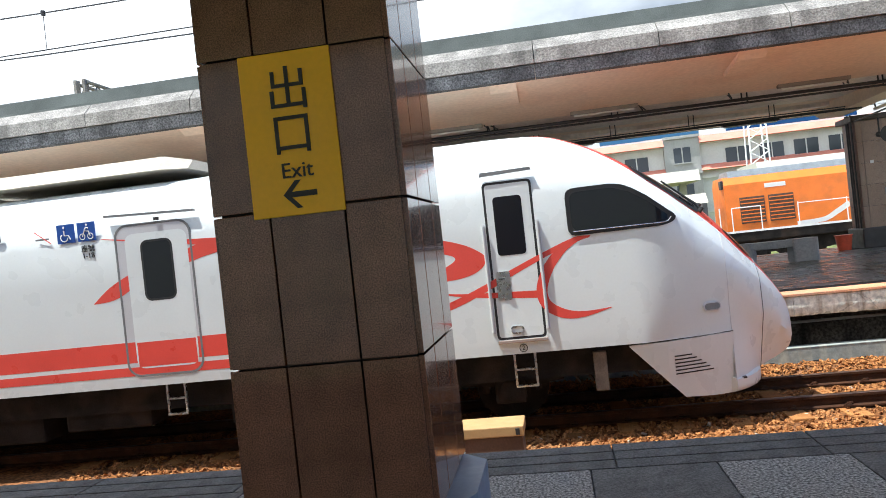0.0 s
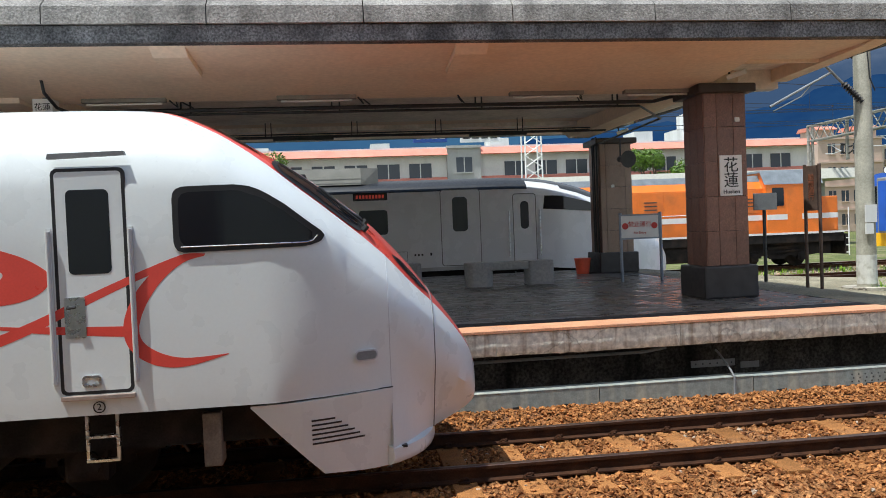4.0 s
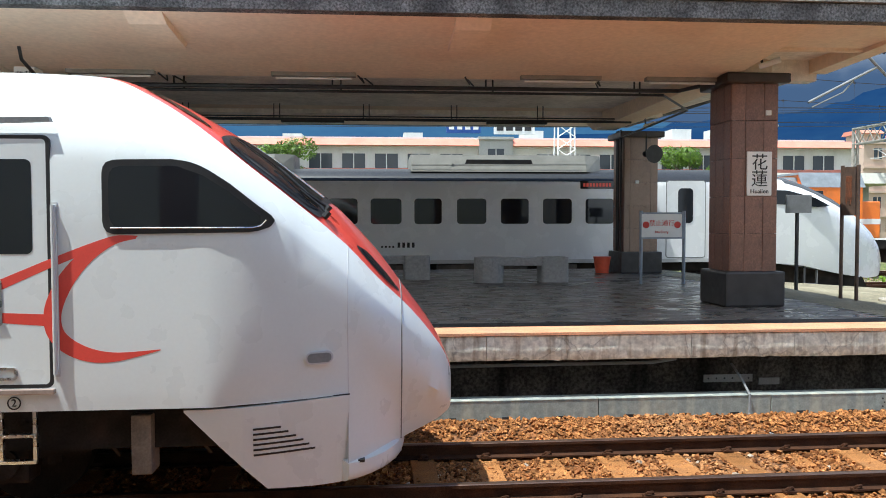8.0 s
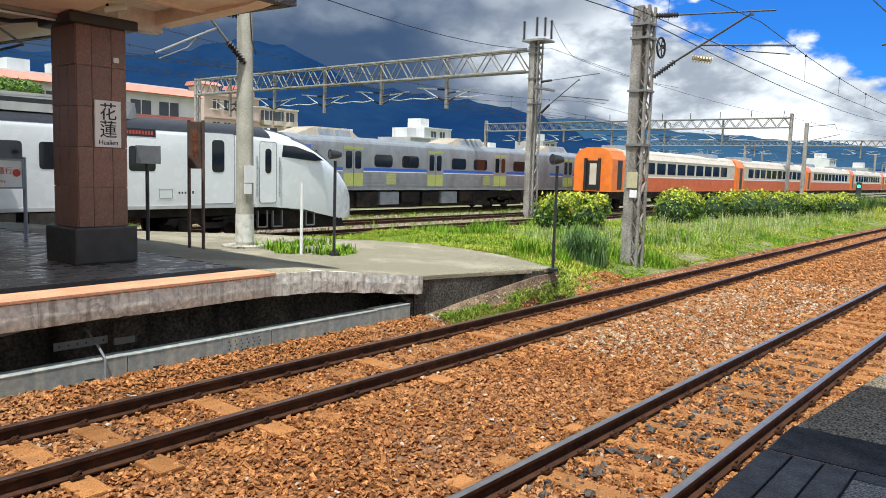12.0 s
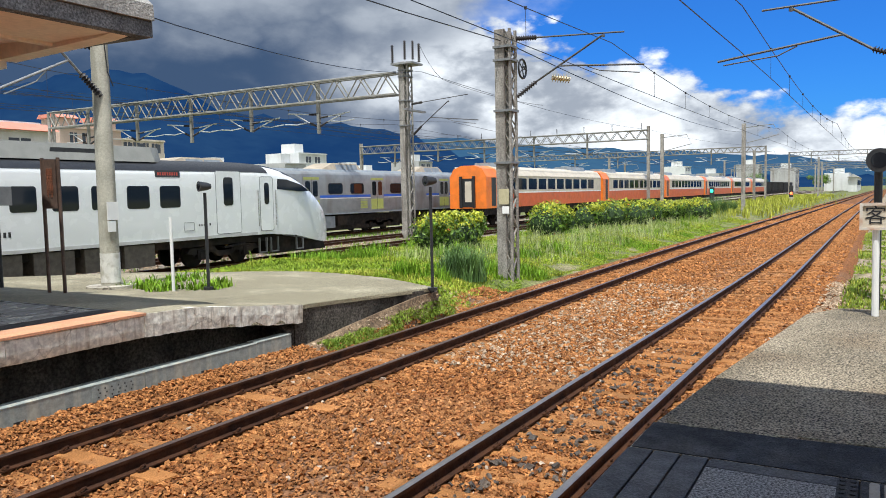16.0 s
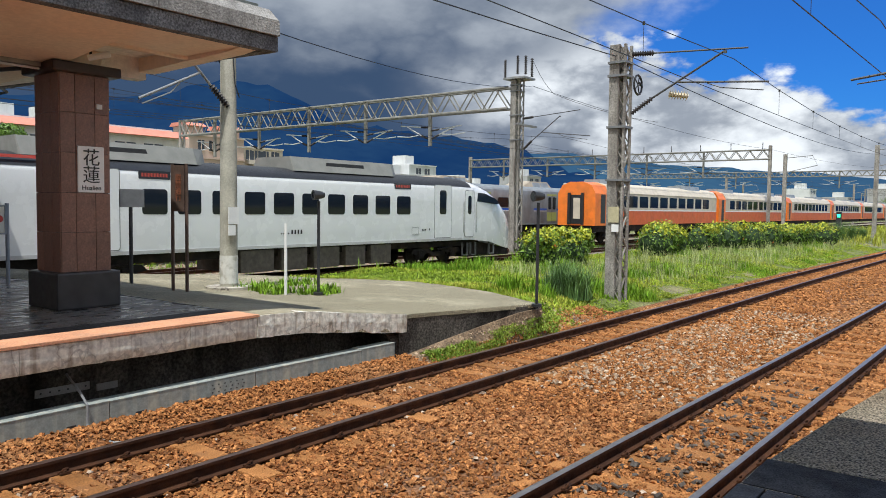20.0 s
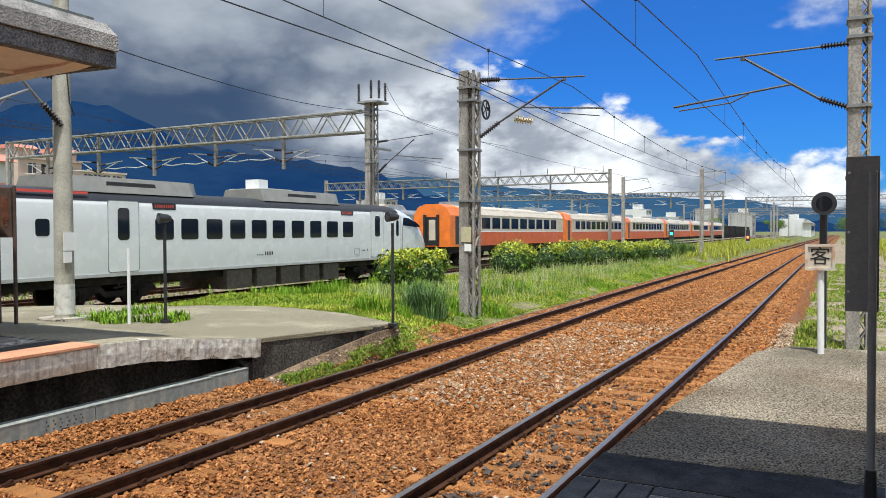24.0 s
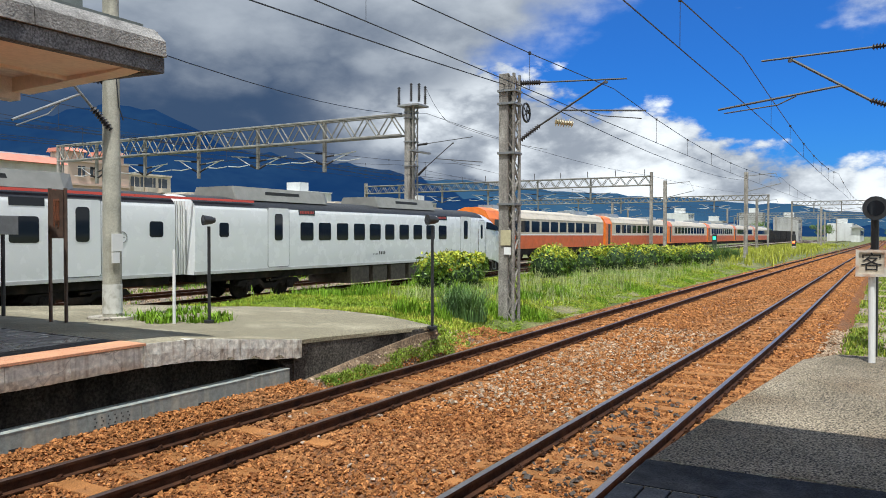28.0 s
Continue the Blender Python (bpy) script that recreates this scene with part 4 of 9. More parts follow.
for j in range(99):
    y = 9.0 + 0.1 * j
    wide = j > 55
    if wide and j % 2:
        continue
    step = 0.4 if wide else 0.2
    for i in range(int((6.4 + (14 if wide else 4.5)) / step)):
        x = 6.2 - step * i + (step / 2 if (j // (2 if wide else 1)) % 2 else 0.0) - (0.2 if wide else 0.0)
        if x + step > 6.43:
            continue
        if 2.4 < x < 6.2 and y < 9.8 and count < 300:
            shared("floor_tile", tile_a, floor_2, pose(x, y, PLAT + rf.uniform(-0.0015, 0.001), rf.uniform(-0.3, 0.3), rf.uniform(-0.3, 0.3), 0))
            count += 1
        else:
            lay(x, y + (0.1 if wide else 0.0), step - 0.004, (0.2 if wide else 0.1) - 0.003)
ob = new("floor_tiles", mesh_from("floor_tiles", verts, faces, FLOOR_TILE))
ob.parent = floor_2
tagged(ob, "grey glazed floor tiles", kind="stuff")

# grey cable trough beside the far track
trough = thing("cable_trough", "grey concrete cable trough with lids along the far track", "cable trough", kind="structure")
TROUGH = mat("grey_trough_concrete", (0.33, 0.355, 0.325), 0.75, var=0.2, scale=2.0, fine=50, second=(0.25, 0.285, 0.27), stain=(0.44, 0.42, 0.34), stain_scale=7.0, stain_amount=0.6, streak=True, grit=0.15, grit_scale=14)
bm = B(0.004, 1.97, 8.06, 8.26, -0.24, 0.17, bevel=0.008)
tme = bpy.data.meshes.new("trough_block")
bm.to_mesh(tme)
tme.materials.append(TROUGH)
bm.free()
bm = B(0.002, 1.972, 8.056, 8.264, 0.17, 0.184, bevel=0.004)
lid_me = bpy.data.meshes.new("trough_lid")
bm.to_mesh(lid_me)
lid_me.materials.append(TROUGH)
bm.free()
TX = [6.34 - 1.975 * i for i in range(10)]
for i, x in enumerate(TX):
    p = pose(x, 0, random.uniform(-0.008, 0.008), 0, random.uniform(-0.2, 0.2), 0)
    shared("trough_block", tme, trough, p)
    shared("trough_lid", lid_me, trough, p)
    for k in range(3 if i < 5 else 0):
        part("notch", B(x + 0.3 + k * 0.6, x + 0.4 + k * 0.6, 8.052, 8.07, -0.02, 0.005), BLACK_PAINT, trough)
part("trough_block", B(8.315, 9.07, 8.06, 8.26, -0.24, 0.185, bevel=0.008), TROUGH, trough)
part("trough_lid", B(8.313, 9.075, 8.056, 8.264, 0.185, 0.199, bevel=0.004), TROUGH, trough)
pf = part("perforation_plate", B(5.60, 6.24, 8.056, 8.064, -0.01, 0.16), TROUGH, trough)
for k in range(6):
    for r in range(3):
        x, z = 5.68 + k * 0.09 + 0.02 * (r % 2), 0.03 + r * 0.045
        part("hole", T((x, 8.0545, z), (x, 8.0562, z), 0.011, 8), BLACK_PAINT, pf)

# ---- island canopy ----
can_2 = thing("canopy_island", "pebble-washed concrete canopy with a peach soffit over the island platform", "canopy", kind="structure")
CX, CZ = 6.74, 4.36
part("soffit_outer", P([(8.26, CZ + 0.02), (10.75, CZ - 0.20), (10.75, CZ + 0.3), (8.26, CZ + 0.3)], "x", -40, 5.03), SOFFIT, can_2, "peach-painted soffit falling towards the columns")
part("soffit_end", B(5.03, CX - 0.16, 8.26, 9.55, CZ + 0.03, CZ + 0.3), SOFFIT, can_2, "peach-painted soffit of the end bay")
part("soffit_recess", B(5.03, CX - 0.16, 9.55, 10.75, CZ + 0.14, CZ + 0.3), SOFFIT_GREY, can_2, "shaded recess in the end bay")
part("recess_rim", P([(9.5, CZ - 0.01), (9.58, CZ - 0.01), (9.58, CZ + 0.15), (9.5, CZ + 0.04)], "x", 5.034, CX - 0.17), SOFFIT, can_2)
part("end_edge", P([(8.27, CZ + 0.032), (8.6, CZ - 0.005), (10.75, CZ - 0.06), (10.75, CZ + 0.2), (8.27, CZ + 0.2)], "x", CX - 0.42, CX - 0.163), SOFFIT, can_2, "peach edge beam of the canopy's end")
part("soffit_inner", P([(10.75, CZ + 0.06), (16.3, CZ + 0.24), (16.3, CZ + 0.5), (10.75, CZ + 0.5)], "x", -40, CX - 0.16), SOFFIT_GREY, can_2, "shaded greyish inner soffit")
part("soffit_rear", P([(16.3, CZ + 0.24), (20.1, CZ + 0.33), (20.1, CZ + 0.5), (16.3, CZ + 0.5)], "x", -40, CX - 0.16), SOFFIT, can_2)
part("roof", P([(8.3, CZ + 0.3), (8.3, CZ + 0.62), (9.2, CZ + 0.72), (13.4, CZ + 0.98), (18.6, CZ + 0.95), (20.1, CZ + 0.88), (20.1, CZ + 0.5), (10.0, CZ + 0.5)], "x", -40, CX - 0.16), ROOF_GREY, can_2, "grey felted roof with a low upstand")
for x in (-7.4, -2.5, 1.05):
    part("corbel", P([(8.27, CZ + 0.03), (9.4, CZ - 0.07), (9.3, CZ - 0.15), (8.5, CZ - 0.08)], "x", x - 0.2, x + 0.2), SOFFIT, can_2, "small peach corbel")
part("roof_upstand", B(-40, CX - 0.7, 8.75, 8.95, CZ + 0.6, CZ + 0.92), ROOF_GREY, can_2, "dark roof upstand behind the fascia")
seg_len = 1.75
prof_lo = [(8.1, CZ), (8.1, CZ + 0.19), (8.26, CZ + 0.19), (8.26, CZ)]
prof_hi = [(8.055, CZ + 0.2), (8.07, CZ + 0.40), (8.28, CZ + 0.58), (8.3, CZ + 0.58), (8.3, CZ + 0.2)]
x = CX
k = 0
while x > -28:
    part("fascia_lower", P(prof_lo, "x", x - seg_len + 0.004, x), PEBBLE_DARK, can_2, "dark lower fascia")
    part("fascia_upper", P(prof_hi, "x", x - seg_len + 0.012, x), PEBBLE_WASH, can_2, "grey pebble-washed fascia panel")
    x -= seg_len
    k += 1
def rise(y):
    return CZ + 0.0278 * (y - 8.26)


for y0, y1 in ((8.26, 10.4), (10.4, 12.6), (12.6, 14.8), (14.8, 17.0), (17.0, 20.1)):
    part("end_fascia", P([(y0 + 0.006, rise(y0)), (y1, rise(y1)), (y1, rise(y1) + 0.19), (y0 + 0.006, rise(y0) + 0.19)], "x", CX - 0.16, CX), PEBBLE_DARK, can_2)
    part("end_fascia", P([(y0 + 0.008, rise(y0) + 0.2), (y1, rise(y1) + 0.2), (y1, rise(y1) + 0.56), (y0 + 0.008, rise(y0) + 0.56)], "x", CX - 0.2, CX + 0.04), PEBBLE_WASH, can_2)
part("rear_fascia", B(-40, CX, 20.1, 20.25, CZ + 0.32, CZ + 0.88), PEBBLE_WASH, can_2)
for cx in (5.28, -5.2):
    part("cross_beam", P([(10.32, CZ + 0.03), (10.4, CZ - 0.24), (11.2, CZ - 0.24), (12.0, CZ - 0.08), (17.6, CZ - 0.08), (18.6, CZ + 0.3), (11.0, CZ + 0.25)], "x", cx - 0.26, cx + 0.26), SOFFIT, can_2, "peach haunched cross beam")
part("long_beam", B(-40, CX - 0.3, 10.754, 11.0, CZ - 0.16, CZ + 0.12), SOFFIT_GREY, can_2, "shaded longitudinal beam")
part("long_beam", B(-40, CX - 0.3, 16.9, 17.2, CZ + 0.16, CZ + 0.35), SOFFIT_GREY, can_2, "shaded longitudinal beam")

# ---- trains: shared pieces ----


def catmull(pts, n=8):
    out = []
    p = [pts[0]] + list(pts) + [pts[-1]]
    for i in range(1, len(p) - 2):
        for k in range(n):
            t = k / n
            a, b, c, d = (np.array(q, float) for q in p[i - 1 : i + 3])
            out.append(tuple(0.5 * (2 * b + (c - a) * t + (2 * a - 5 * b + 4 * c - d) * t * t + (3 * b - a - 3 * c + d) * t ** 3)))
    out.append(tuple(float(v) for v in pts[-1]))
    return out


def ribbon(pts, y, thick=0.002):
    """A painted band of changing width along a curve of (x, z, width), on a wall that faces -y."""
    c = catmull(pts)
    secs = []
    for i, (x, z, w) in enumerate(c):
        a, b = c[max(0, i - 1)], c[min(len(c) - 1, i + 1)]
        d = Vector((b[0] - a[0], b[1] - a[1]))
        d = d.normalized() if d.length else Vector((1, 0))
        nx, nz = -d.y * w / 2, d.x * w / 2
        secs.append([(x + nx, y, z + nz), (x - nx, y, z - nz), (x - nx, y + thick, z - nz), (x + nx, y + thick, z + nz)])
    return loft(bmesh.new(), secs, closed=True)


def pane(x0, x1, z0, z1, y, r=0.08, thick=0.02, corners=(1, 1, 1, 1)):
    return P(rounded(x0, x1, z0, z1, r, corners=corners), "y", y, y + thick)


def frame_of(x0, x1, z0, z1, y, r=0.09, w=0.04, thick=0.02):
    return ring(bmesh.new(), rounded(x0 - w, x1 + w, z0 - w, z1 + w, r + w), rounded(x0, x1, z0, z1, r), y, y + thick)


def bogie(parent, x, y, side=-1.0):
    """A bogie with two axles, its side frame, springs and boxes turned to the camera's side."""
    bm = bmesh.new()
    yy = y + side * 0.98
    prism(bm, [(x - 1.65, 0.5), (x - 1.5, 0.66), (x - 0.5, 0.72), (x - 0.3, 0.52), (x + 0.3, 0.52), (x + 0.5, 0.72), (x + 1.5, 0.66), (x + 1.65, 0.5), (x + 1.2, 0.44), (x + 0.5, 0.5), (x + 0.3, 0.34), (x - 0.3, 0.34), (x - 0.5, 0.5), (x - 1.2, 0.44)], "y", yy - 0.07, yy + 0.07)
    for dx in (-1.05, 1.05):
        box(bm, x + dx - 0.17, x + dx + 0.17, yy - 0.12, yy + 0.08, 0.28, 0.6, bevel=0.03)
        for k in (-0.28, 0.28):
            tube(bm, (x + dx + k, yy, 0.4), (x + dx + k, yy, 0.66), 0.07, 10)
        tube(bm, (x + dx, yy - 0.15, 0.43), (x + dx, yy - 0.1, 0.43), 0.11, 14)
    box(bm, x - 0.45, x + 0.45, yy - 0.1, yy + 0.1, 0.74, 0.86)
    tube(bm, (x - 0.1, yy - 0.16, 0.62), (x + 0.9, yy - 0.16, 0.7), 0.04, 8)
    b = part("bogie", bm, UNDERFRAME, parent, "grimy black bogie")
    for dx in (-1.05, 1.05):
        bm = bmesh.new()
        for s in (-1, 1):
            tube(bm, (x + dx, y + s * 0.50, 0.43), (x + dx, y + s * 0.63, 0.43), 0.43, 28)
        tube(bm, (x + dx, y - 0.5, 0.43), (x + dx, y + 0.5, 0.43), 0.08, 10)
        part("wheelset", bm, UNDERFRAME, b, "grimy dark wheelset", smooth=True)
    return b


def train_section(x, y, w, zb, zs, top, n_exp=2.5, rn=9, tuck=0.03):
    """Half side, roof and half side of a body, from the camera's side over the top."""
    side = [(-w + tuck, zb), (-w + tuck * 0.2, zb + (zs - zb) * 0.16), (-w, zb + (zs - zb) * 0.4), (-w, zb + (zs - zb) * 0.75)]
    roof = []
    for k in range(rn):
        a = math.pi / 2 * k / (rn - 1)
        roof.append((-w * max(0.0, math.cos(a)) ** (2 / n_exp), zs + (top - zs) * math.sin(a) ** (2 / n_exp)))
    half = side + roof
    full = half + [(-u, v) for u, v in half[-2::-1]]
    return [(x, y + u, v) for u, v in full]


# ---- the parked white train with red ribbons ----
NY, NW = 6.6, 1.38
NSIDE = NY - NW
express = thing("express_train", "parked white express train with sloping nose and red ribbon livery", "train")
TOPS = [(-30, 3.30), (-2.5, 3.30), (-2.15, 3.285), (-1.9, 3.225), (-1.58, 3.085), (-1.28, 2.915), (-0.87, 2.645), (-0.35, 2.25), (-0.2, 2.09), (0.0, 1.865), (0.2, 1.585), (0.42, 1.29), (0.51, 1.14), (0.56, 1.035), (0.605, 0.90)]
WIDE = [(-30, NW), (-1.15, NW), (-0.95, 1.36), (-0.77, 1.305), (-0.6, 1.24), (-0.43, 1.17), (-0.25, 1.09), (-0.05, 0.97), (0.13, 0.82), (0.3, 0.665), (0.45, 0.515), (0.54, 0.40), (0.585, 0.30), (0.605, 0.18)]
BASE = [(-30, 0.85), (-0.24, 0.865), (-0.235, 0.25), (-0.1, 0.27), (0.0, 0.30), (0.13, 0.335), (0.2, 0.36), (0.35, 0.41), (0.5, 0.46), (0.58, 0.50), (0.605, 0.53)]
FOOT = [(-30, NW - 0.006), (-1.15, NW - 0.006), (-0.8, 1.27), (-0.5, 1.16), (-0.24, 1.04), (-0.1, 0.90), (0.0, 0.72), (0.13, 0.46), (0.2, 0.40), (0.38, 0.30), (0.5, 0.21), (0.58, 0.13), (0.605, 0.10)]
FOLD_Z = [(-30, 1.0), (-1.2, 1.0), (-0.6, 1.25), (-0.2, 1.15), (0.13, 0.82), (0.3, 0.72), (0.5, 0.61), (0.605, 0.57)]
FOLD_W = [(-30, 1.0), (-1.15, 1.0), (-0.9, 0.995), (-0.43, 0.985), (-0.2, 0.96), (0.13, 0.87), (0.35, 0.80), (0.605, 0.75)]
CREASE = [(-30, 2.55), (-2.2, 2.55), (-1.5, 2.50), (-0.97, 2.32), (-0.7, 2.115), (-0.48, 1.925), (-0.25, 1.735), (-0.02, 1.53), (0.15, 1.36), (0.3, 1.20), (0.45, 1.02), (0.55, 0.88), (0.605, 0.78)]
RED_Z = [(-30, 3.28), (-2.5, 3.28), (-2.16, 3.262), (-2.07, 3.245), (-1.86, 3.165), (-1.7, 3.08), (-1.5, 2.97), (-1.3, 2.835), (-1.11, 2.69), (-0.93, 2.54), (-0.74, 2.39), (-0.55, 2.23), (-0.45, 2.15), (-0.23, 1.95), (0.0, 1.69), (0.2, 1.495), (0.33, 1.345), (0.45, 1.185), (0.52, 1.08), (0.57, 0.98), (0.605, 0.86)]
RED_W = [(-30, 0.5), (-2.16, 0.5), (-1.9, 0.74), (-1.58, 0.98), (-1.16, 1.10), (-0.8, 1.06), (-0.45, 0.96), (-0.16, 0.84), (0.03, 0.735), (0.26, 0.56), (0.45, 0.42), (0.54, 0.33), (0.605, 0.14)]
ROUND = [(-30, 2.0), (-2.1, 2.0), (-1.5, 1.8), (-1.0, 1.5), (-0.5, 1.22), (0.0, 1.2), (0.605, 1.4)]
nx = [-26.0, -20, -14, -10, -7, -5, -4, -3.2, -2.7, -2.4, -2.16] + [-2.06 + 0.06 * i for i in range(31)] + [-0.241, -0.234, -0.18, -0.12, -0.06, 0.0, 0.05, 0.1, 0.14, 0.18, 0.22, 0.26, 0.30, 0.34, 0.38, 0.42, 0.46, 0.49, 0.52, 0.545, 0.565, 0.58, 0.592, 0.605]


def soft_table(table, x, r=0.06):
    if x < -2.3:
        return lerp_table(table, x)
    r = min(r, 0.2 * (0.66 - x)) if x > 0.36 else r
    return sum(lerp_table(table, min(0.605, x + d)) for d in (-r, -r / 2, 0, r / 2, r)) / 5


def crown_point(x, f, grow=0.0):
    """A point of the crown between the two red edges: f runs from -1 on the camera's side to 1."""
    zr, wr, top = soft_table(RED_Z, x), soft_table(RED_W, x), soft_table(TOPS, x)
    b = math.pi / 2 * (1 - abs(f))
    return x + grow * 0.5, NY + math.copysign(wr * math.cos(b), f), min(zr, top - 0.012) + (top - min(zr, top - 0.012)) * math.sin(b) + grow


def express_section(x, grow=0.0):
    """Undercut foot, side up to a crease, a rounded shoulder up to the red edge, then the crown."""
    top, w, zb, wb = soft_table(TOPS, x), soft_table(WIDE, x), lerp_table(BASE, x), lerp_table(FOOT, x)
    zc, zr, wr, n = soft_table(CREASE, x), soft_table(RED_Z, x), soft_table(RED_W, x), lerp_table(ROUND, x)
    zf, wf = soft_table(FOLD_Z, x), w * soft_table(FOLD_W, x)
    zr = min(zr, top - 0.012)
    zc = min(zc, zr - 0.04)
    lean = 0.985 if x > -0.6 else 1.0
    half = [(wb, zb), (wb * 0.6 + wf * 0.4, zb * 0.62 + zf * 0.38), (wf, zf), (w * (0.997 if x > -1.1 else 1.0), zf + (zc - zf) * 0.35), (w, zf + (zc - zf) * 0.7), (w * lean, zc)]
    for k in range(1, 5):
        b = math.pi / 2 * k / 4
        half.append((wr + (w * lean - wr) * max(0.0, math.cos(b)) ** (2 / n), zc + (zr - zc) * math.sin(b) ** (2 / n)))
    for k in range(1, 7):
        b = math.pi / 2 * k / 6
        half.append((wr * max(0.0, math.cos(b)), zr + (top - zr) * math.sin(b)))
    half = [(u + (grow if j > 2 else 0) if j < len(half) - 1 else 0.0, v + (grow if j > 7 else 0)) for j, (u, v) in enumerate(half)]
    pts = [(x + grow * 0.5, NY - u, v) for u, v in half]
    return pts + [(x + grow * 0.5, NY + u, v) for u, v in half[-2::-1]]


nsec = [express_section(x) for x in nx]
MID = len(nsec[0]) // 2
EDGE_RED = 9


def red_here(i, j):
    return 1 if -2.17 <= nx[i] < 0.6 and EDGE_RED <= j < 2 * MID - EDGE_RED else 0


body = part("body", loft(bmesh.new(), nsec, caps=False, pick=red_here), [TRAIN_WHITE, TRAIN_RED], express, "white body shell with a red nose stripe", smooth=True, angle=40)
bm = bmesh.new()
bm.faces.new([bm.verts.new(p) for p in nsec[-1]])
part("nose_tip", bm, TRAIN_WHITE, body)


def crown_sheet(xs, lo, hi, grow, n=10):
    """A sheet laid over the crown between two bounds that change along x."""
    return loft(bmesh.new(), [[crown_point(x, lerp_table(lo, x) + (lerp_table(hi, x) - lerp_table(lo, x)) * k / n, grow) for k in range(n + 1)] for x in xs], caps=False)


WSX = [-1.13, -1.11, -1.08, -1.03, -0.96, -0.88, -0.8, -0.72, -0.64, -0.56, -0.5, -0.45, -0.41]
WSF = [(-1.13, 0.80), (-1.11, 0.90), (-1.08, 0.95), (-1.03, 0.965), (-0.5, 0.965), (-0.44, 0.93), (-0.41, 0.80)]
part("windscreen_surround", crown_sheet(WSX, [(x, -f) for x, f in WSF], WSF, 0.006, 20), BLACK_RUBBER, express, "black windscreen surround", smooth=True)
WGF = [(-1.09, 0.70), (-1.06, 0.84), (-1.0, 0.88), (-0.52, 0.88), (-0.46, 0.80)]
part("windscreen", crown_sheet([-1.09, -1.06, -1.0, -0.92, -0.84, -0.76, -0.68, -0.6, -0.52, -0.46], [(x, -f) for x, f in WGF], WGF, 0.011, 20), DARK_GLASS, express, "raked dark windscreen", smooth=True)
for sgn in (-1, 1):
    lo, hi = [(-1.74, 0.66), (-1.6, 0.58), (-1.4, 0.56), (-1.22, 0.66)], [(-1.74, 0.70), (-1.6, 0.76), (-1.4, 0.78), (-1.22, 0.70)]
    part("roof_window", crown_sheet([-1.74 + 0.052 * i for i in range(11)], [(x, sgn * f) for x, f in lo], [(x, sgn * f) for x, f in hi], 0.006, 4), DARK_GLASS, express, "slim dark lamp glass above the windscreen", smooth=True)
    lo, hi = [(-0.17, 0.74), (-0.1, 0.62), (0.06, 0.62), (0.15, 0.70)], [(-0.17, 0.80), (-0.1, 0.84), (0.06, 0.86), (0.15, 0.80)]
    part("headlight_rim", crown_sheet([-0.17, -0.14, -0.1, -0.05, 0.0, 0.06, 0.11, 0.15], [(x, sgn * f) for x, f in lo], [(x, sgn * f) for x, f in hi], 0.005, 4), BLACK_RUBBER, express)
    lo, hi = [(-0.14, 0.72), (-0.09, 0.66), (0.05, 0.66), (0.12, 0.72)], [(-0.14, 0.78), (-0.09, 0.80), (0.05, 0.82), (0.12, 0.78)]
    part("headlight", crown_sheet([-0.14, -0.09, -0.04, 0.0, 0.05, 0.12], [(x, sgn * f) for x, f in lo], [(x, sgn * f) for x, f in hi], 0.009, 4), DARK_GLASS, express, "slim dark glazed headlight", smooth=True)
for pts in (((-0.42, -0.62), (-0.55, -0.66), (-0.78, -0.55)), ((-0.41, -0.80), (-0.46, -0.74), (-0.6, -0.72))):
    part("wiper", wire_path(bmesh.new(), [Vector(crown_point(x, f, 0.03)) for x, f in pts], 0.011, 6), BLACK_RUBBER, express, "black windscreen wiper")
for f in (-0.8, -0.62):
    part("wiper_pivot", T(crown_point(-0.41, f, 0.0), crown_point(-0.40, f, 0.05), 0.026, 8), BLACK_RUBBER, express)
part("nose_seam", wire_path(bmesh.new(), [Vector(p) for p in express_section(0.17, 0.0)[:MID + 1]], 0.006, 5), GREY_PAINT, express)
part("nose_seam", wire_path(bmesh.new(), [Vector(p) for p in express_section(-0.233, 0.0)[:EDGE_RED + 1]], 0.003, 5), NOSE_SHADE, express)
# rounded lip below the nose
LIP_PLAN = [(-0.236, 1.045), (-0.15, 0.985), (-0.05, 0.885), (0.05, 0.74), (0.13, 0.55), (0.18, 0.35), (0.20, 0.16), (0.205, 0.0)]
LIP_PLAN += [(x, -w) for x, w in LIP_PLAN[-2::-1]]
secs = [[(x - 0.05, NY - w * 0.97, 0.37), (x + 0.004, NY - w, 0.345), (x + 0.006, NY - w, 0.27), (x - 0.004, NY - w * 0.995, 0.225), (x - 0.03, NY - w * 0.975, 0.205), (x - 0.12, NY - w * 0.9, 0.21)] for x, w in LIP_PLAN]
part("snow_plough", loft(bmesh.new(), secs, closed=True), TRAIN_WHITE, express, "white rounded lip below the nose", smooth=True, angle=50)
part("jack_mark", B(-0.165, -0.115, NY - 0.99, NY - 0.93, 0.335, 0.355), BLACK_RUBBER, express)


def bent(bm, gap):
    """Lays flat side pieces along the curve of the nose; those below the floor lean inwards."""
    for v in bm.verts:
        v.co.y += NW - soft_table(WIDE, v.co.x) + gap + 0.13 * max(0.0, 0.86 - v.co.z)
    return bm


def low_line(x):
    return lerp_table([(-1.34, 0.83), (-0.80, 0.235), (-0.45, 0.20), (-0.225, 0.20)], x)


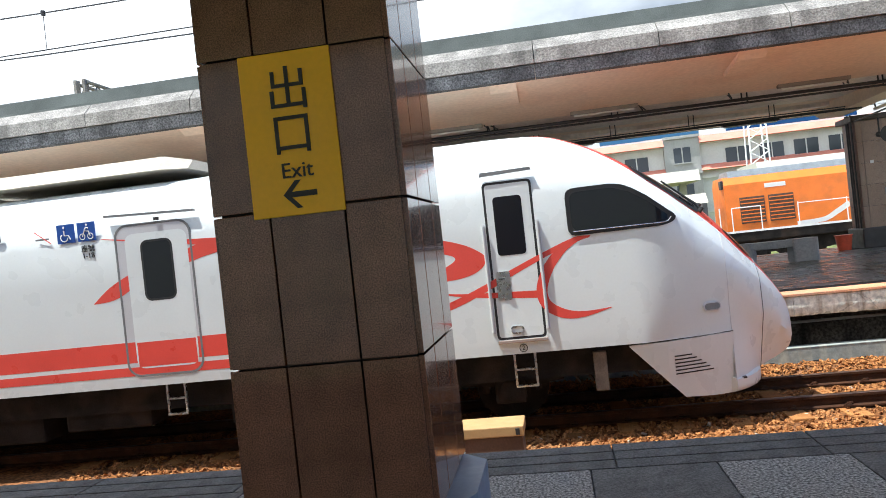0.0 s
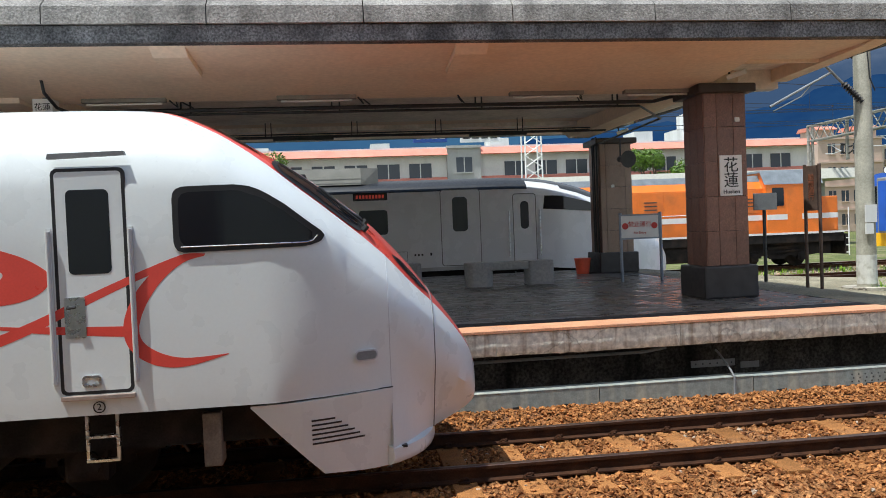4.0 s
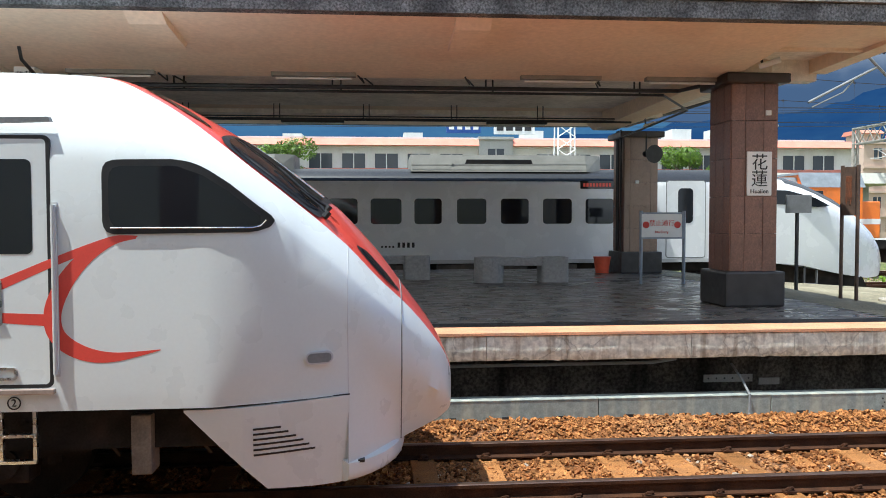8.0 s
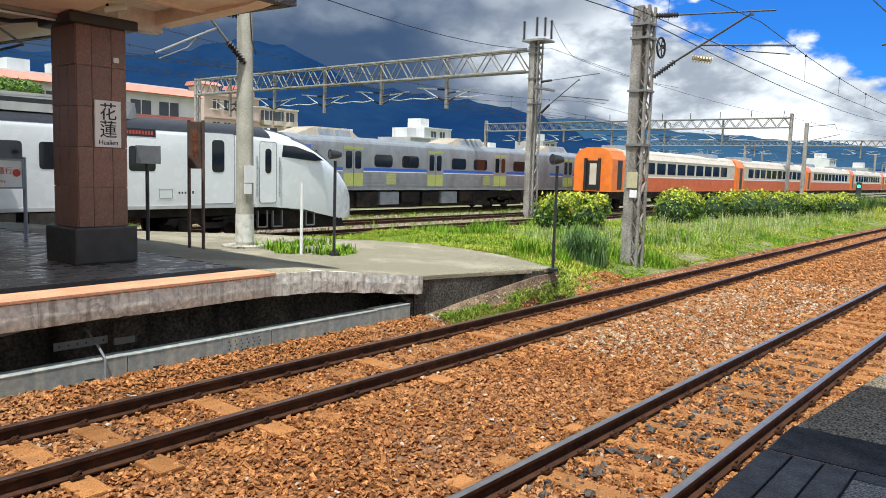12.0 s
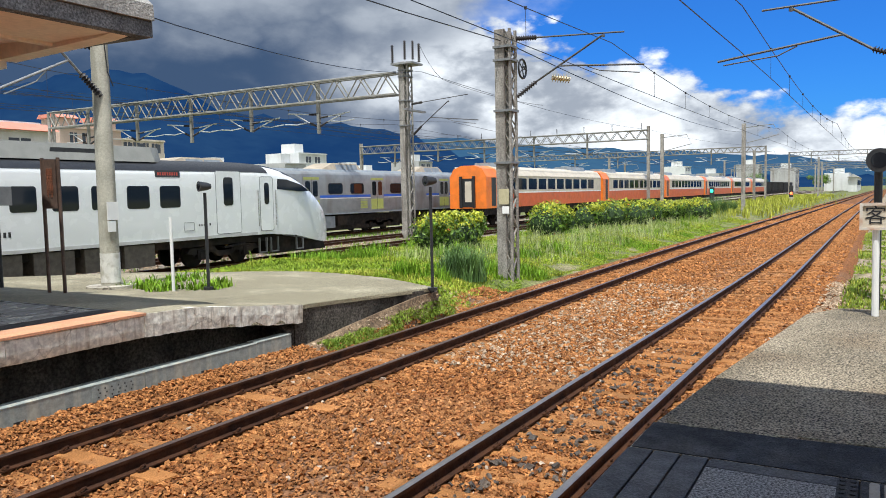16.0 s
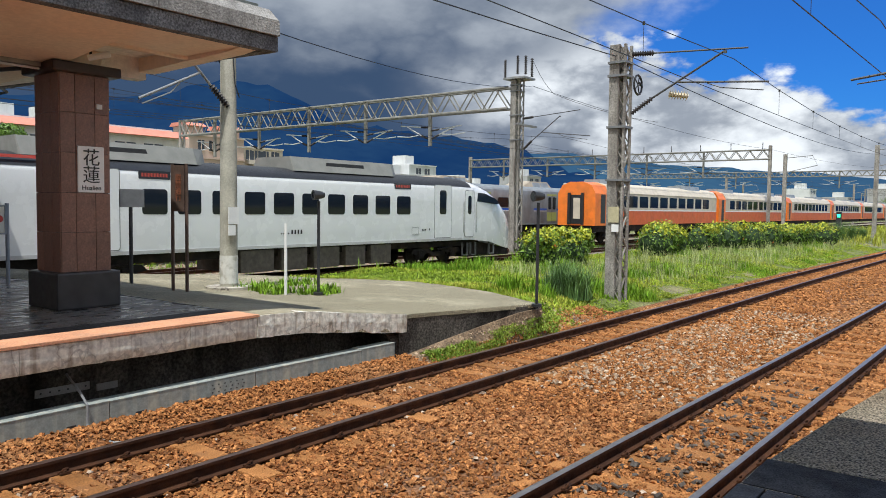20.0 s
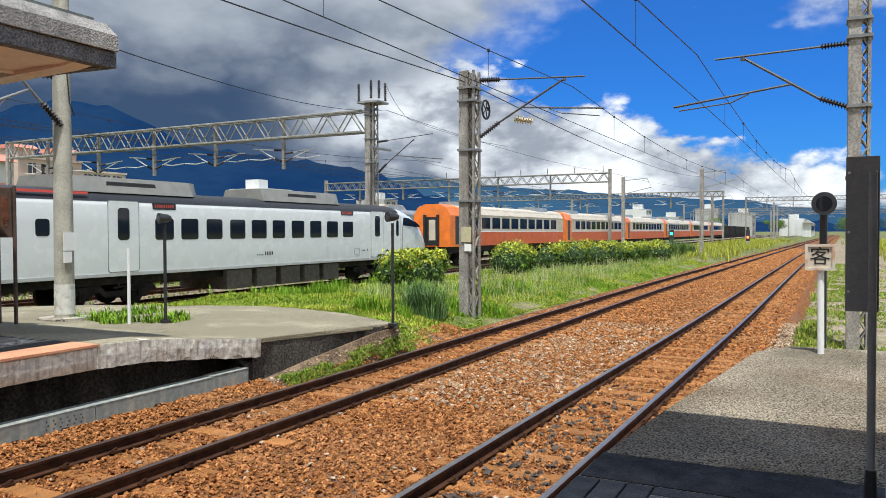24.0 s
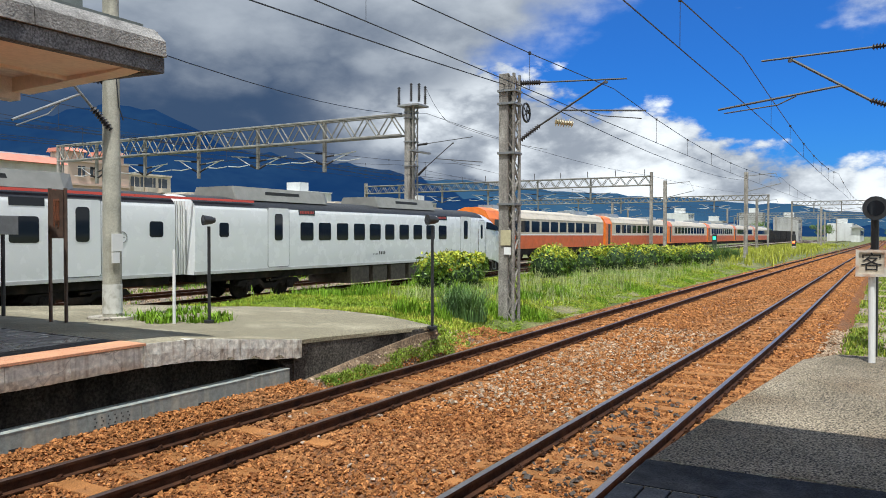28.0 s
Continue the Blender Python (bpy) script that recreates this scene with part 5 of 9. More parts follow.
skx = [-1.34, -1.1, -0.95, -0.8, -0.7, -0.6, -0.5, -0.4, -0.32, -0.225]
secs = [[(x, NSIDE, low_line(x)), (x, NSIDE, 0.845 + 0.014 * (x + 1.34)), (x, NSIDE + 0.05, 0.845 + 0.014 * (x + 1.34)), (x, NSIDE + 0.05, low_line(x))] for x in skx]
part("skirt", bent(loft(bmesh.new(), secs, closed=True), 0.022), TRAIN_WHITE, express, "white side skirt with louvres")
for k in range(6):
    z = 0.685 - k * 0.038
    xe = -0.72 + (0.0, 0.07, 0.12, 0.17, 0.21, 0.25)[k]
    secs = [[(x, NSIDE - 0.004, z - 0.007), (x, NSIDE - 0.004, z + 0.007), (x, NSIDE + 0.01, z + 0.007), (x, NSIDE + 0.01, z - 0.007)] for x in [-0.885, -0.8, -0.7] + [q for q in (-0.6, -0.5) if q < xe - 0.02] + ([xe] if xe > -0.69 else [])]
    part("louvre", bent(loft(bmesh.new(), secs, closed=True), 0.022), BLACK_RUBBER, express)
part("skirt_seam", bent(P([(-1.34, 0.846), (-0.22, 0.862), (-0.22, 0.870), (-1.34, 0.854)], "y", NSIDE + 0.0, NSIDE + 0.01), 0.018), BLACK_RUBBER, express)
part("jumper_recess", bent(P(rounded(-0.525, -0.335, 1.115, 1.205, 0.043), "y", NSIDE - 0.004, NSIDE + 0.03), 0.0), NOSE_SHADE, express, "oval socket rim")
part("jumper_socket", bent(P(rounded(-0.513, -0.347, 1.126, 1.194, 0.032), "y", NSIDE - 0.0055, NSIDE + 0.02), 0.0), GREY_PAINT, express, "dark oval socket")
# cab side window
WIN_LOW = [(-1.845, 2.14), (-1.838, 2.105), (-1.815, 2.07), (-1.77, 2.055), (-0.87, 2.066), (-0.79, 2.083), (-0.745, 2.105), (-0.722, 2.14)]
WIN_TOP = [(-1.845, 2.46), (-1.836, 2.512), (-1.81, 2.543), (-1.76, 2.556), (-1.38, 2.56), (-1.28, 2.546), (-1.18, 2.508), (-1.02, 2.405), (-0.80, 2.225), (-0.745, 2.185), (-0.722, 2.15)]


def side_pane(inset, tip, y):
    """A pane of the cab window's outline, drawn in by inset and further at its pointed end, laid on the bending side."""
    x0, x1 = -1.845 + inset, -0.722 - tip
    xs = [x0, x0 + 0.008, x0 + 0.03, x0 + 0.075] + [x0 + 0.075 + (x1 - x0 - 0.115) * i / 16 for i in range(1, 17)] + [x1 - 0.02, x1]
    secs = []
    for x in xs:
        q = -1.845 + (x - x0) / (x1 - x0) * 1.123 if x - x0 < 0.08 else x
        lo, hi = lerp_table(WIN_LOW, q) + inset, lerp_table(WIN_TOP, q) - inset * (1.0 if x < -1.3 else 1.3)
        hi = max(hi, lo + 0.012)
        secs.append([(x, y, lo), (x, y, hi), (x, NSIDE + 0.03, hi), (x, NSIDE + 0.03, lo)])
    return bent(loft(bmesh.new(), secs, closed=True), 0.0)


part("cab_window_frame", side_pane(0.0, 0.0, NSIDE - 0.010), BLACK_RUBBER, express, "black cab window surround", smooth=True)
part("cab_window", side_pane(0.045, 0.09, NSIDE - 0.015), DARK_GLASS, express, "dark cab side window", smooth=True)
bm = bmesh.new()
wire_path(bm, [Vector((x, NSIDE - 0.016 + NW - soft_table(WIDE, x), 2.098 + (0.012 if x > -0.86 else 0.0))) for x in (-1.79, -1.4, -1.1, -0.95, -0.86, -0.81)] + [Vector((-0.775, NSIDE - 0.016 + NW - soft_table(WIDE, -0.775), 2.15))], 0.005, 5)
part("cab_window_bar", bm, STEEL, express)
# crew door
part("crew_door", P(rounded(-2.68, -2.205, 1.05, 2.69, 0.03), "y", NSIDE - 0.0005, NSIDE + 0.02), TRAIN_WHITE, express, "narrow white crew door")
part("door_gasket", ring(bmesh.new(), rounded(-2.705, -2.18, 1.025, 2.715, 0.045), rounded(-2.68, -2.205, 1.05, 2.69, 0.03), NSIDE - 0.0008, NSIDE + 0.02), BLACK_RUBBER, express)
part("door_window", pane(-2.605, -2.30, 1.925, 2.555, NSIDE - 0.0026, 0.04), DARK_GLASS, express, "tall dark door window")
part("handle_plate", P(rounded(-2.652, -2.503, 1.45, 1.757, 0.015), "y", NSIDE - 0.006, NSIDE), STEEL, express, "brushed steel lock plate")
part("door_handle", wire_path(bmesh.new(), [(-2.62, NSIDE - 0.012, 1.68), (-2.62, NSIDE - 0.035, 1.68), (-2.56, NSIDE - 0.035, 1.685)], 0.011, 6), BLACK_RUBBER, express, "black door lever")
part("door_vent", frame_of(-2.53, -2.43, 1.10, 1.15, NSIDE - 0.014, 0.01, 0.018), STEEL, express)
part("door_sill", B(-2.7, -2.17, NSIDE - 0.03, NSIDE + 0.01, 0.985, 1.02, bevel=0.006), mat("bronze_sill", (0.38, 0.30, 0.26), 0.5, 0.4), express, "bronze-coloured door sill")
part("drip_rail", P([(-2.72, 2.785), (-2.165, 2.805), (-2.175, 2.835), (-2.71, 2.825)], "y", NSIDE - 0.02, NSIDE + 0.03), GREY_PAINT, express, "grey rain strip")
for x in (-2.735, -2.155):
    bm = tube(bmesh.new(), (x, NSIDE - 0.028, 1.12), (x, NSIDE - 0.028, 2.25), 0.016, 10)
    for z in (1.13, 2.24):
        tube(bm, (x, NSIDE - 0.028, z), (x, NSIDE + 0.01, z), 0.014, 8)
    box(bm, x - 0.018, x + 0.018, NSIDE - 0.006, NSIDE + 0.004, 1.1, 2.27)
    part("grab_rail", bm, mat("pale_rail_paint", (0.55, 0.56, 0.56), 0.4, var=0.05), express, "vertical pale grey grab rail", smooth=True)
for x in (-2.44, -6.45, -9.0):
    bm = bmesh.new()
    for dx in (-0.11, 0.11):
        box(bm, x + dx - 0.012, x + dx + 0.012, NSIDE + 0.04, NSIDE + 0.065, 0.5, 0.86)
    for z in (0.5, 0.68):
        box(bm, x - 0.12, x + 0.12, NSIDE + 0.03, NSIDE + 0.08, z, z + 0.02)
    part("step_ladder", bm, STEEL, express, "steel step ladder below the door")
words("door_number", "2", SIGN_BLACK, express, pose(-2.44, NSIDE - 0.004, 0.925), 0.07)
part("number_ring", ring(bmesh.new(), [(-2.44 + 0.045 * math.cos(a * 0.393), 0.925 + 0.045 * math.sin(a * 0.393)) for a in range(16)], [(-2.44 + 0.037 * math.cos(a * 0.393), 0.925 + 0.037 * math.sin(a * 0.393)) for a in range(16)], NSIDE - 0.004, NSIDE), SIGN_BLACK, express)
# saloon windows
for x0, x1 in ((-3.79, -3.27),):
    part("window_gasket", frame_of(x0, x1, 1.78, 2.3, NSIDE - 0.0014, 0.07, 0.018), BLACK_RUBBER, express)
    part("window", pane(x0, x1, 1.78, 2.3, NSIDE - 0.002, 0.07), DARK_GLASS, express, "dark saloon window")
for k in range(6):
    x0 = -11.6 - k * 1.75
    part("window", pane(x0, x0 + 1.3, 1.9, 2.6, NSIDE - 0.006, 0.09), DARK_GLASS, express, "dark saloon window")
# passenger door
part("passenger_door_recess", P(rounded(-6.96, -6.07, 1.0, 2.71, 0.14), "y", NSIDE - 0.0008, NSIDE + 0.02), NOSE_SHADE, express, "passenger door reveal, its shade painted grey")
part("passenger_door", P(rounded(-6.86, -6.1, 1.07, 2.62, 0.1), "y", NSIDE - 0.0018, NSIDE + 0.02), TRAIN_WHITE, express, "white sliding passenger door")
part("passenger_door_gasket", ring(bmesh.new(), rounded(-6.985, -6.045, 0.975, 2.735, 0.16), rounded(-6.96, -6.07, 1.0, 2.71, 0.14), NSIDE - 0.0025, NSIDE + 0.01), GREY_PAINT, express)
part("passenger_door_band", B(-6.84, -6.12, NSIDE - 0.0024, NSIDE - 0.0018, 1.09, 1.37), TRAIN_RED, express)
part("passenger_door_window", pane(-6.65, -6.31, 1.86, 2.51, NSIDE - 0.003, 0.06), DARK_GLASS, express, "dark rounded door window")
part("window_gasket", frame_of(-6.65, -6.31, 1.86, 2.51, NSIDE - 0.0028, 0.06, 0.025), BLACK_RUBBER, express)
part("drip_rail", P([(-7.08, 2.84), (-5.98, 2.80), (-5.98, 2.825), (-7.08, 2.865)], "y", NSIDE - 0.02, NSIDE + 0.03), GREY_PAINT, express, "grey rain strip")
part("door_lamp", B(-6.47, -6.41, NSIDE - 0.02, NSIDE, 2.745, 2.78), BLACK_RUBBER, express)
part("train_display", pane(-9.2, -8.43, 2.70, 2.84, NSIDE - 0.006, 0.01), DARK_GLASS, express, "dark destination display")
# paint: ribbons and bands, a millimetre proud
LOOP_OUT = [(-4.75, 2.225), (-4.5, 2.295), (-4.18, 2.305), (-3.72, 2.255), (-3.29, 2.18), (-2.98, 2.09), (-2.80, 1.99), (-2.74, 1.91), (-2.80, 1.81), (-2.98, 1.735), (-3.32, 1.705), (-3.77, 1.72), (-4.24, 1.70)]
LOOP_IN = [(-4.75, 2.215), (-4.5, 2.245), (-4.18, 2.235), (-3.72, 2.15), (-3.35, 2.055), (-3.17, 2.0), (-3.09, 1.97), (-3.07, 1.94), (-3.10, 1.905), (-3.2, 1.86), (-3.38, 1.825), (-3.77, 1.82), (-4.24, 1.82)]
lo_c, li_c = catmull(LOOP_OUT), catmull(LOOP_IN)
yr = NSIDE - 0.0012
part("ribbon", loft(bmesh.new(), [[(a[0], yr, a[1]), (b[0], yr, b[1]), (b[0], yr + 0.001, b[1]), (a[0], yr + 0.001, a[1])] for a, b in zip(lo_c, li_c)], closed=True), TRAIN_RED, express, "red painted ribbon")
SWOOSH = [(-4.5, 1.80, 0.02), (-4.13, 1.73, 0.12), (-3.94, 1.56, 0.1), (-3.7, 1.42, 0.09), (-3.46, 1.37, 0.08), (-3.17, 1.44, 0.08), (-2.81, 1.58, 0.075), (-2.49, 1.73, 0.065), (-2.12, 1.89, 0.055), (-1.8, 2.01, 0.05), (-1.62, 2.04, 0.01)]
CROSS = [(-3.38, 1.6, 0.006), (-3.05, 1.545, 0.03), (-2.67, 1.51, 0.06), (-2.2, 1.48, 0.08)]
HOOK = [(-1.63, 2.035, 0.02), (-1.79, 2.01, 0.06), (-1.96, 1.9, 0.09), (-2.1, 1.73, 0.11), (-2.18, 1.53, 0.115), (-2.15, 1.37, 0.11), (-2.0, 1.26, 0.1), (-1.79, 1.225, 0.065), (-1.48, 1.27, 0.006)]
TAIL = [(-7.32, 1.86, 0.006), (-7.05, 1.97, 0.16), (-6.7, 2.14, 0.14), (-6.3, 2.24, 0.14), (-5.9, 2.36, 0.16), (-5.5, 2.40, 0.14), (-5.1, 2.34, 0.1), (-4.75, 2.22, 0.03)]
TAIL2 = [(-7.15, 2.60, 0.006), (-6.6, 2.52, 0.03), (-6.1, 2.46, 0.06), (-5.6, 2.42, 0.09)]
for k, c in enumerate((SWOOSH, CROSS, HOOK, TAIL, TAIL2)):
    part("ribbon", ribbon(c, NSIDE - 0.0013 - 0.0001 * k, 0.001), TRAIN_RED, express, "red painted ribbon")
part("red_band", P([(-26, 1.14), (-3.73, 1.14), (-3.98, 1.38), (-26, 1.38)], "y", NSIDE - 0.001, NSIDE + 0.01), TRAIN_RED, express, "broad red waist band")
part("red_band", P([(-26, 0.99), (-3.56, 0.99), (-3.66, 1.09), (-26, 1.09)], "y", NSIDE - 0.001, NSIDE + 0.01), TRAIN_RED, express, "narrow red lower band")
# pictograms
for x0, kind in ((-7.69, "chair"), (-7.43, "bicycle")):
    p = part("pictogram", B(x0, x0 + 0.225, NSIDE - 0.004, NSIDE, 2.60, 2.82), SIGN_BLUE, express, "blue square pictogram with a white symbol")
    bm = bmesh.new()
    y = NSIDE - 0.006
    cx = x0 + 0.11
    if kind == "chair":
        wire_path(bm, [(cx - 0.02, y, 2.75), (cx - 0.015, y, 2.69), (cx + 0.035, y, 2.69), (cx + 0.06, y, 2.64)], 0.008)
        wire_path(bm, [(cx - 0.02 + 0.045 * math.cos(a), y, 2.665 + 0.045 * math.sin(a)) for a in [2.2 + 0.5 * i for i in range(9)]], 0.006)
        tube(bm, (cx - 0.02, y - 0.002, 2.785), (cx - 0.02, y + 0.002, 2.785), 0.014, 10)
    else:
        for dx in (-0.05, 0.05):
            wire_path(bm, [(cx + dx + 0.034 * math.cos(a), y, 2.655 + 0.034 * math.sin(a)) for a in [0.628 * i for i in range(11)]], 0.005)
        wire_path(bm, [(cx - 0.05, y, 2.655), (cx - 0.02, y, 2.72), (cx + 0.03, y, 2.715), (cx + 0.05, y, 2.655)], 0.006)
        wire_path(bm, [(cx - 0.02, y, 2.72), (cx, y, 2.76), (cx + 0.03, y, 2.75)], 0.008)
        tube(bm, (cx + 0.01, y - 0.002, 2.79), (cx + 0.01, y + 0.002, 2.79), 0.013, 10)
    part("symbol", bm, SIGN_WHITE, p)
words("seat_label", "座號\n1-18", SIGN_BLACK, express, pose(-7.32, NSIDE - 0.004, 2.47), 0.085)
bm = wire_path(bmesh.new(), [(-7.98, NSIDE - 0.004, 2.77), (-7.78, NSIDE - 0.004, 2.62)], 0.006)
part("smoking_ban_mark", bm, SIGN_RED, express)
part("smoking_ban_mark", B(-7.97, -7.8, NSIDE - 0.004, NSIDE, 2.665, 2.685), GREY_PAINT, express)
# below the floor
part("underframe", B(-26, -0.9, NY - 1.2, NY + 1.2, 0.55, 0.86), UNDERFRAME, express, "dark underframe")
for x0, x1, z0 in ((-9.9, -8.3, 0.25), (-8.0, -6.9, 0.35), (-5.9, -5.0, 0.3), (-14, -11, 0.25)):
    part("equipment_box", B(x0, x1, NY - 1.15, NY + 1.1, z0, 0.75, bevel=0.03), UNDERFRAME, express, "grimy equipment box")
bogie(express, -3.7, NY)
bogie(express, -12.5, NY)
part("damper", T((-4.35, NSIDE + 0.2, 0.52), (-3.35, NSIDE + 0.2, 0.58), 0.045, 10), UNDERFRAME, express)
part("sand_box", B(-1.72, -1.58, NSIDE + 0.1, NSIDE + 0.3, 0.38, 0.8, bevel=0.015), mat("dusty_grey_box", (0.17, 0.14, 0.11), 0.8, var=0.3), express, "dusty sand box")
for x in (-3.0, -2.85, -2.0, -1.85, -1.35):
    bm = wire_path(bmesh.new(), [(x, NSIDE + 0.35, 0.84), (x + 0.03, NSIDE + 0.33, 0.6), (x + 0.12, NSIDE + 0.36, 0.45)], 0.018)
    part("air_hose", bm, BLACK_RUBBER, express, "black hanging air hose")
for x0, x1 in ((-9.2, -6.6), (-20, -15)):
    secs = [[(x, NY - 0.95 * s, 3.38), (x, NY - 0.75 * s, 3.56 if s == 1 else 3.5), (x, NY + 0.75 * s, 3.56 if s == 1 else 3.5), (x, NY + 0.95 * s, 3.38)] for x, s in ((x0 - 0.2, 0.85), (x0, 1), (x1, 1), (x1 + 0.3, 0.8))]
    part("roof_unit", loft(bmesh.new(), secs, closed=True), mat("beige_roof_unit", (0.5, 0.44, 0.36), 0.7, var=0.1), express, "beige air-conditioning unit on the roof")

# ---- the white train that moves off ----
MY, MW = 20.5, 1.4
MSIDE = MY - MW
mover = thing("departing_train", "white streamlined train with black cab glass, moving off", "train")
MTOP = [(-90, 3.62), (-5.6, 3.62), (-4.628, 3.58), (-3.698, 3.42), (-2.954, 3.18), (-2.21, 2.84), (-1.466, 2.38), (-0.908, 1.94), (-0.583, 1.55), (-0.406, 1.2), (-0.35, 1.0)]
MWID = [(-90, 1.4), (-4.442, 1.4), (-3.512, 1.37), (-2.582, 1.26), (-1.745, 1.06), (-1.094, 0.8), (-0.629, 0.5), (-0.396, 0.24), (-0.35, 0.12)]
MBAS = [(-90, 0.98), (-5.6, 0.98), (-5.0, 0.98), (-3.512, 0.86), (-2.396, 0.62), (-1.28, 0.45), (-0.629, 0.48), (-0.35, 0.7)]


def mover_section(x, grow=0.0):
    top, w, zb = lerp_table(MTOP, x), lerp_table(MWID, x), lerp_table(MBAS, x)
    f = 0.80 if x < -5 else 0.80 - 0.26 * min(1, (x + 5) / 4.5)
    zs = zb + (top - zb) * f
    return train_section(x, MY, w + grow, zb, zs, top + grow, 2.3, 9, 0.02)


mx = [-25.3, -20, -15, -10, -7, -5.6, -5.0, -4.442, -3.977, -3.512, -3.047, -2.582, -2.21, -1.838, -1.466, -1.187, -0.908, -0.722, -0.583, -0.48, -0.406, -0.35]
msec = [mover_section(x) for x in mx]
MMID = len(msec[0]) // 2
car = part("lead_car_body", loft(bmesh.new(), msec, caps=False), TRAIN_WHITE_2, mover, "glossy white lead car body", smooth=True, angle=30)
bm = bmesh.new()
bm.faces.new([bm.verts.new(p) for p in msec[0]])
part("car_end", bm, TRAIN_WHITE_2, car)
part("cab_glass", loft(bmesh.new(), [mover_section(x, 0.007) for x in (-5.0, -4.44, -3.98, -3.51, -3.05, -2.58, -2.21, -1.84)], caps=False, pick=lambda i, j: 0 if abs(j + 0.5 - MMID) < 5.0 - (0.9 if i < 2 else 0) else None), DARK_GLASS, mover, "wrap-around black cab glass", smooth=True)
part("black_roof_line", loft(bmesh.new(), [mover_section(x, 0.006) for x in (-25.3, -15, -7, -5.6, -5.0)], caps=False, pick=lambda i, j: 0 if abs(j + 0.5 - MMID) < 6.6 else None), BLACK_PAINT, mover, "black roof", smooth=True)
part("side_cab_window", P([(-4.55, 2.62), (-3.1, 2.52), (-2.75, 2.55), (-3.2, 2.78), (-4.0, 2.98), (-4.5, 3.0)], "y", MSIDE - 0.008, MSIDE + 0.2), DARK_GLASS, mover, "pointed dark cab side window")
bm = bmesh.new()
prism(bm, [(-4.6, 0.98), (-1.45, 0.5), (-1.3, 0.2), (-4.6, 0.2)], "y", MY - 0.95, MY + 0.95)
part("nose_underside", bm, UNDERFRAME, mover)


def slab_door(x0, x1, z0, z1, wx0, wx1, name="passenger_door"):
    d = part(name, P(rounded(x0, x1, z0, z1, 0.07), "y", MSIDE - 0.006, MSIDE + 0.02), TRAIN_WHITE_2, mover, "white door with a dark window")
    part("gasket", frame_of(x0, x1, z0, z1, MSIDE - 0.004, 0.07, 0.022), GREY_PAINT, d)
    part("window", pane(wx0, wx1, z0 + 0.95, z1 - 0.2, MSIDE - 0.014, 0.11), DARK_GLASS, d)


slab_door(-5.42, -4.78, 1.12, 3.06, -5.22, -4.98, "crew_door")
slab_door(-7.5, -6.4, 1.12, 3.24, -7.18, -6.75)
for x in (-5.56, -4.66):
    part("grab_rail", T((x, MSIDE - 0.04, 1.3), (x, MSIDE - 0.04, 2.6), 0.018, 8), STEEL, mover)
WIN1 = [(-9.82, -8.99), (-11.01, -10.17), (-12.18, -11.37), (-13.38, -12.54), (-14.54, -13.76), (-15.72, -14.85), (-16.85, -16.03), (-18.0, -17.2), (-19.14, -18.34), (-20.22, -19.42)]
for x0, x1 in WIN1:
    w = part("window", pane(x0 + 0.02, x1 - 0.02, 2.06, 2.75, MSIDE - 0.005, 0.09), DARK_GLASS, mover, "dark rounded saloon window")
for x0 in (-9.95, -20.3):
    part("display", pane(x0, x0 + 0.95, 3.02, 3.24, MSIDE - 0.006, 0.02), DARK_GLASS, mover, "dark destination display")
    bm = bmesh.new()
    for k in range(9):
        box(bm, x0 + 0.08 + k * 0.09, x0 + 0.14 + k * 0.09, MSIDE - 0.009, MSIDE - 0.006, 3.08, 3.18)
    part("lit_letters", bm, mat("red_led", (0.25, 0.04, 0.03), 0.5, emit=(0.5, 0.05, 0.03, 0.3)), mover)
slab_door(-21.95, -20.85, 1.12, 3.24, -21.62, -21.2)
part("window", pane(-24.27, -23.85, 2.2, 2.68, MSIDE - 0.005, 0.09), DARK_GLASS, mover, "small dark window")
for x0, z1 in ((-15.42, 1.47), (-15.32, 1.47), (-15.22, 1.47), (-15.12, 1.47), (-14.98, 1.56), (-14.85, 1.56), (-14.72, 1.56), (-14.59, 1.56), (-8.3, 1.48), (-8.2, 1.48), (-8.1, 1.48), (-7.85, 1.5)):
    part("lettering_bar", B(x0, x0 + (0.07 if z1 > 1.5 else 0.05), MSIDE - 0.004, MSIDE, 1.42, z1), SIGN_BLACK, mover)
part("hatch", frame_of(-8.9, -8.5, 1.3, 1.55, MSIDE - 0.003, 0.01, 0.012), GREY_PAINT, mover)
part("grey_sill", B(-25.3, -5.6, MSIDE - 0.002, MSIDE + 0.05, 0.99, 1.08), TRAIN_GREY, mover)
part("underframe", B(-25, -4, MY - 1.1, MY + 1.1, 0.72, 0.98), UNDERFRAME, mover)
for x0, x1 in ((-16.9, -15.6), (-15.3, -14.2), (-13.9, -12.7), (-12.4, -11.4), (-11.1, -10.0)):
    part("equipment_box", B(x0, x1, MSIDE + 0.1, MY + 1.0, 0.25, 0.95, bevel=0.03), mat("brown_grey_box", (0.10, 0.085, 0.07), 0.7, var=0.3), mover, "dusty equipment box")
bogie(mover, -6.9, MY)
bogie(mover, -21.5, MY)
for k, x in enumerate((-3.2, -4.6, -5.2)):
    bm = bmesh.new()
    box(bm, x - 0.2, x + 0.2, MSIDE + 0.12, MSIDE + 0.2, 0.3, 0.34)
    box(bm, x - 0.2, x - 0.17, MSIDE + 0.12, MSIDE + 0.2, 0.3, 0.85)
    box(bm, x + 0.17, x + 0.2, MSIDE + 0.12, MSIDE + 0.2, 0.3, 0.85)
    part("step", bm, GREY_PAINT, mover)


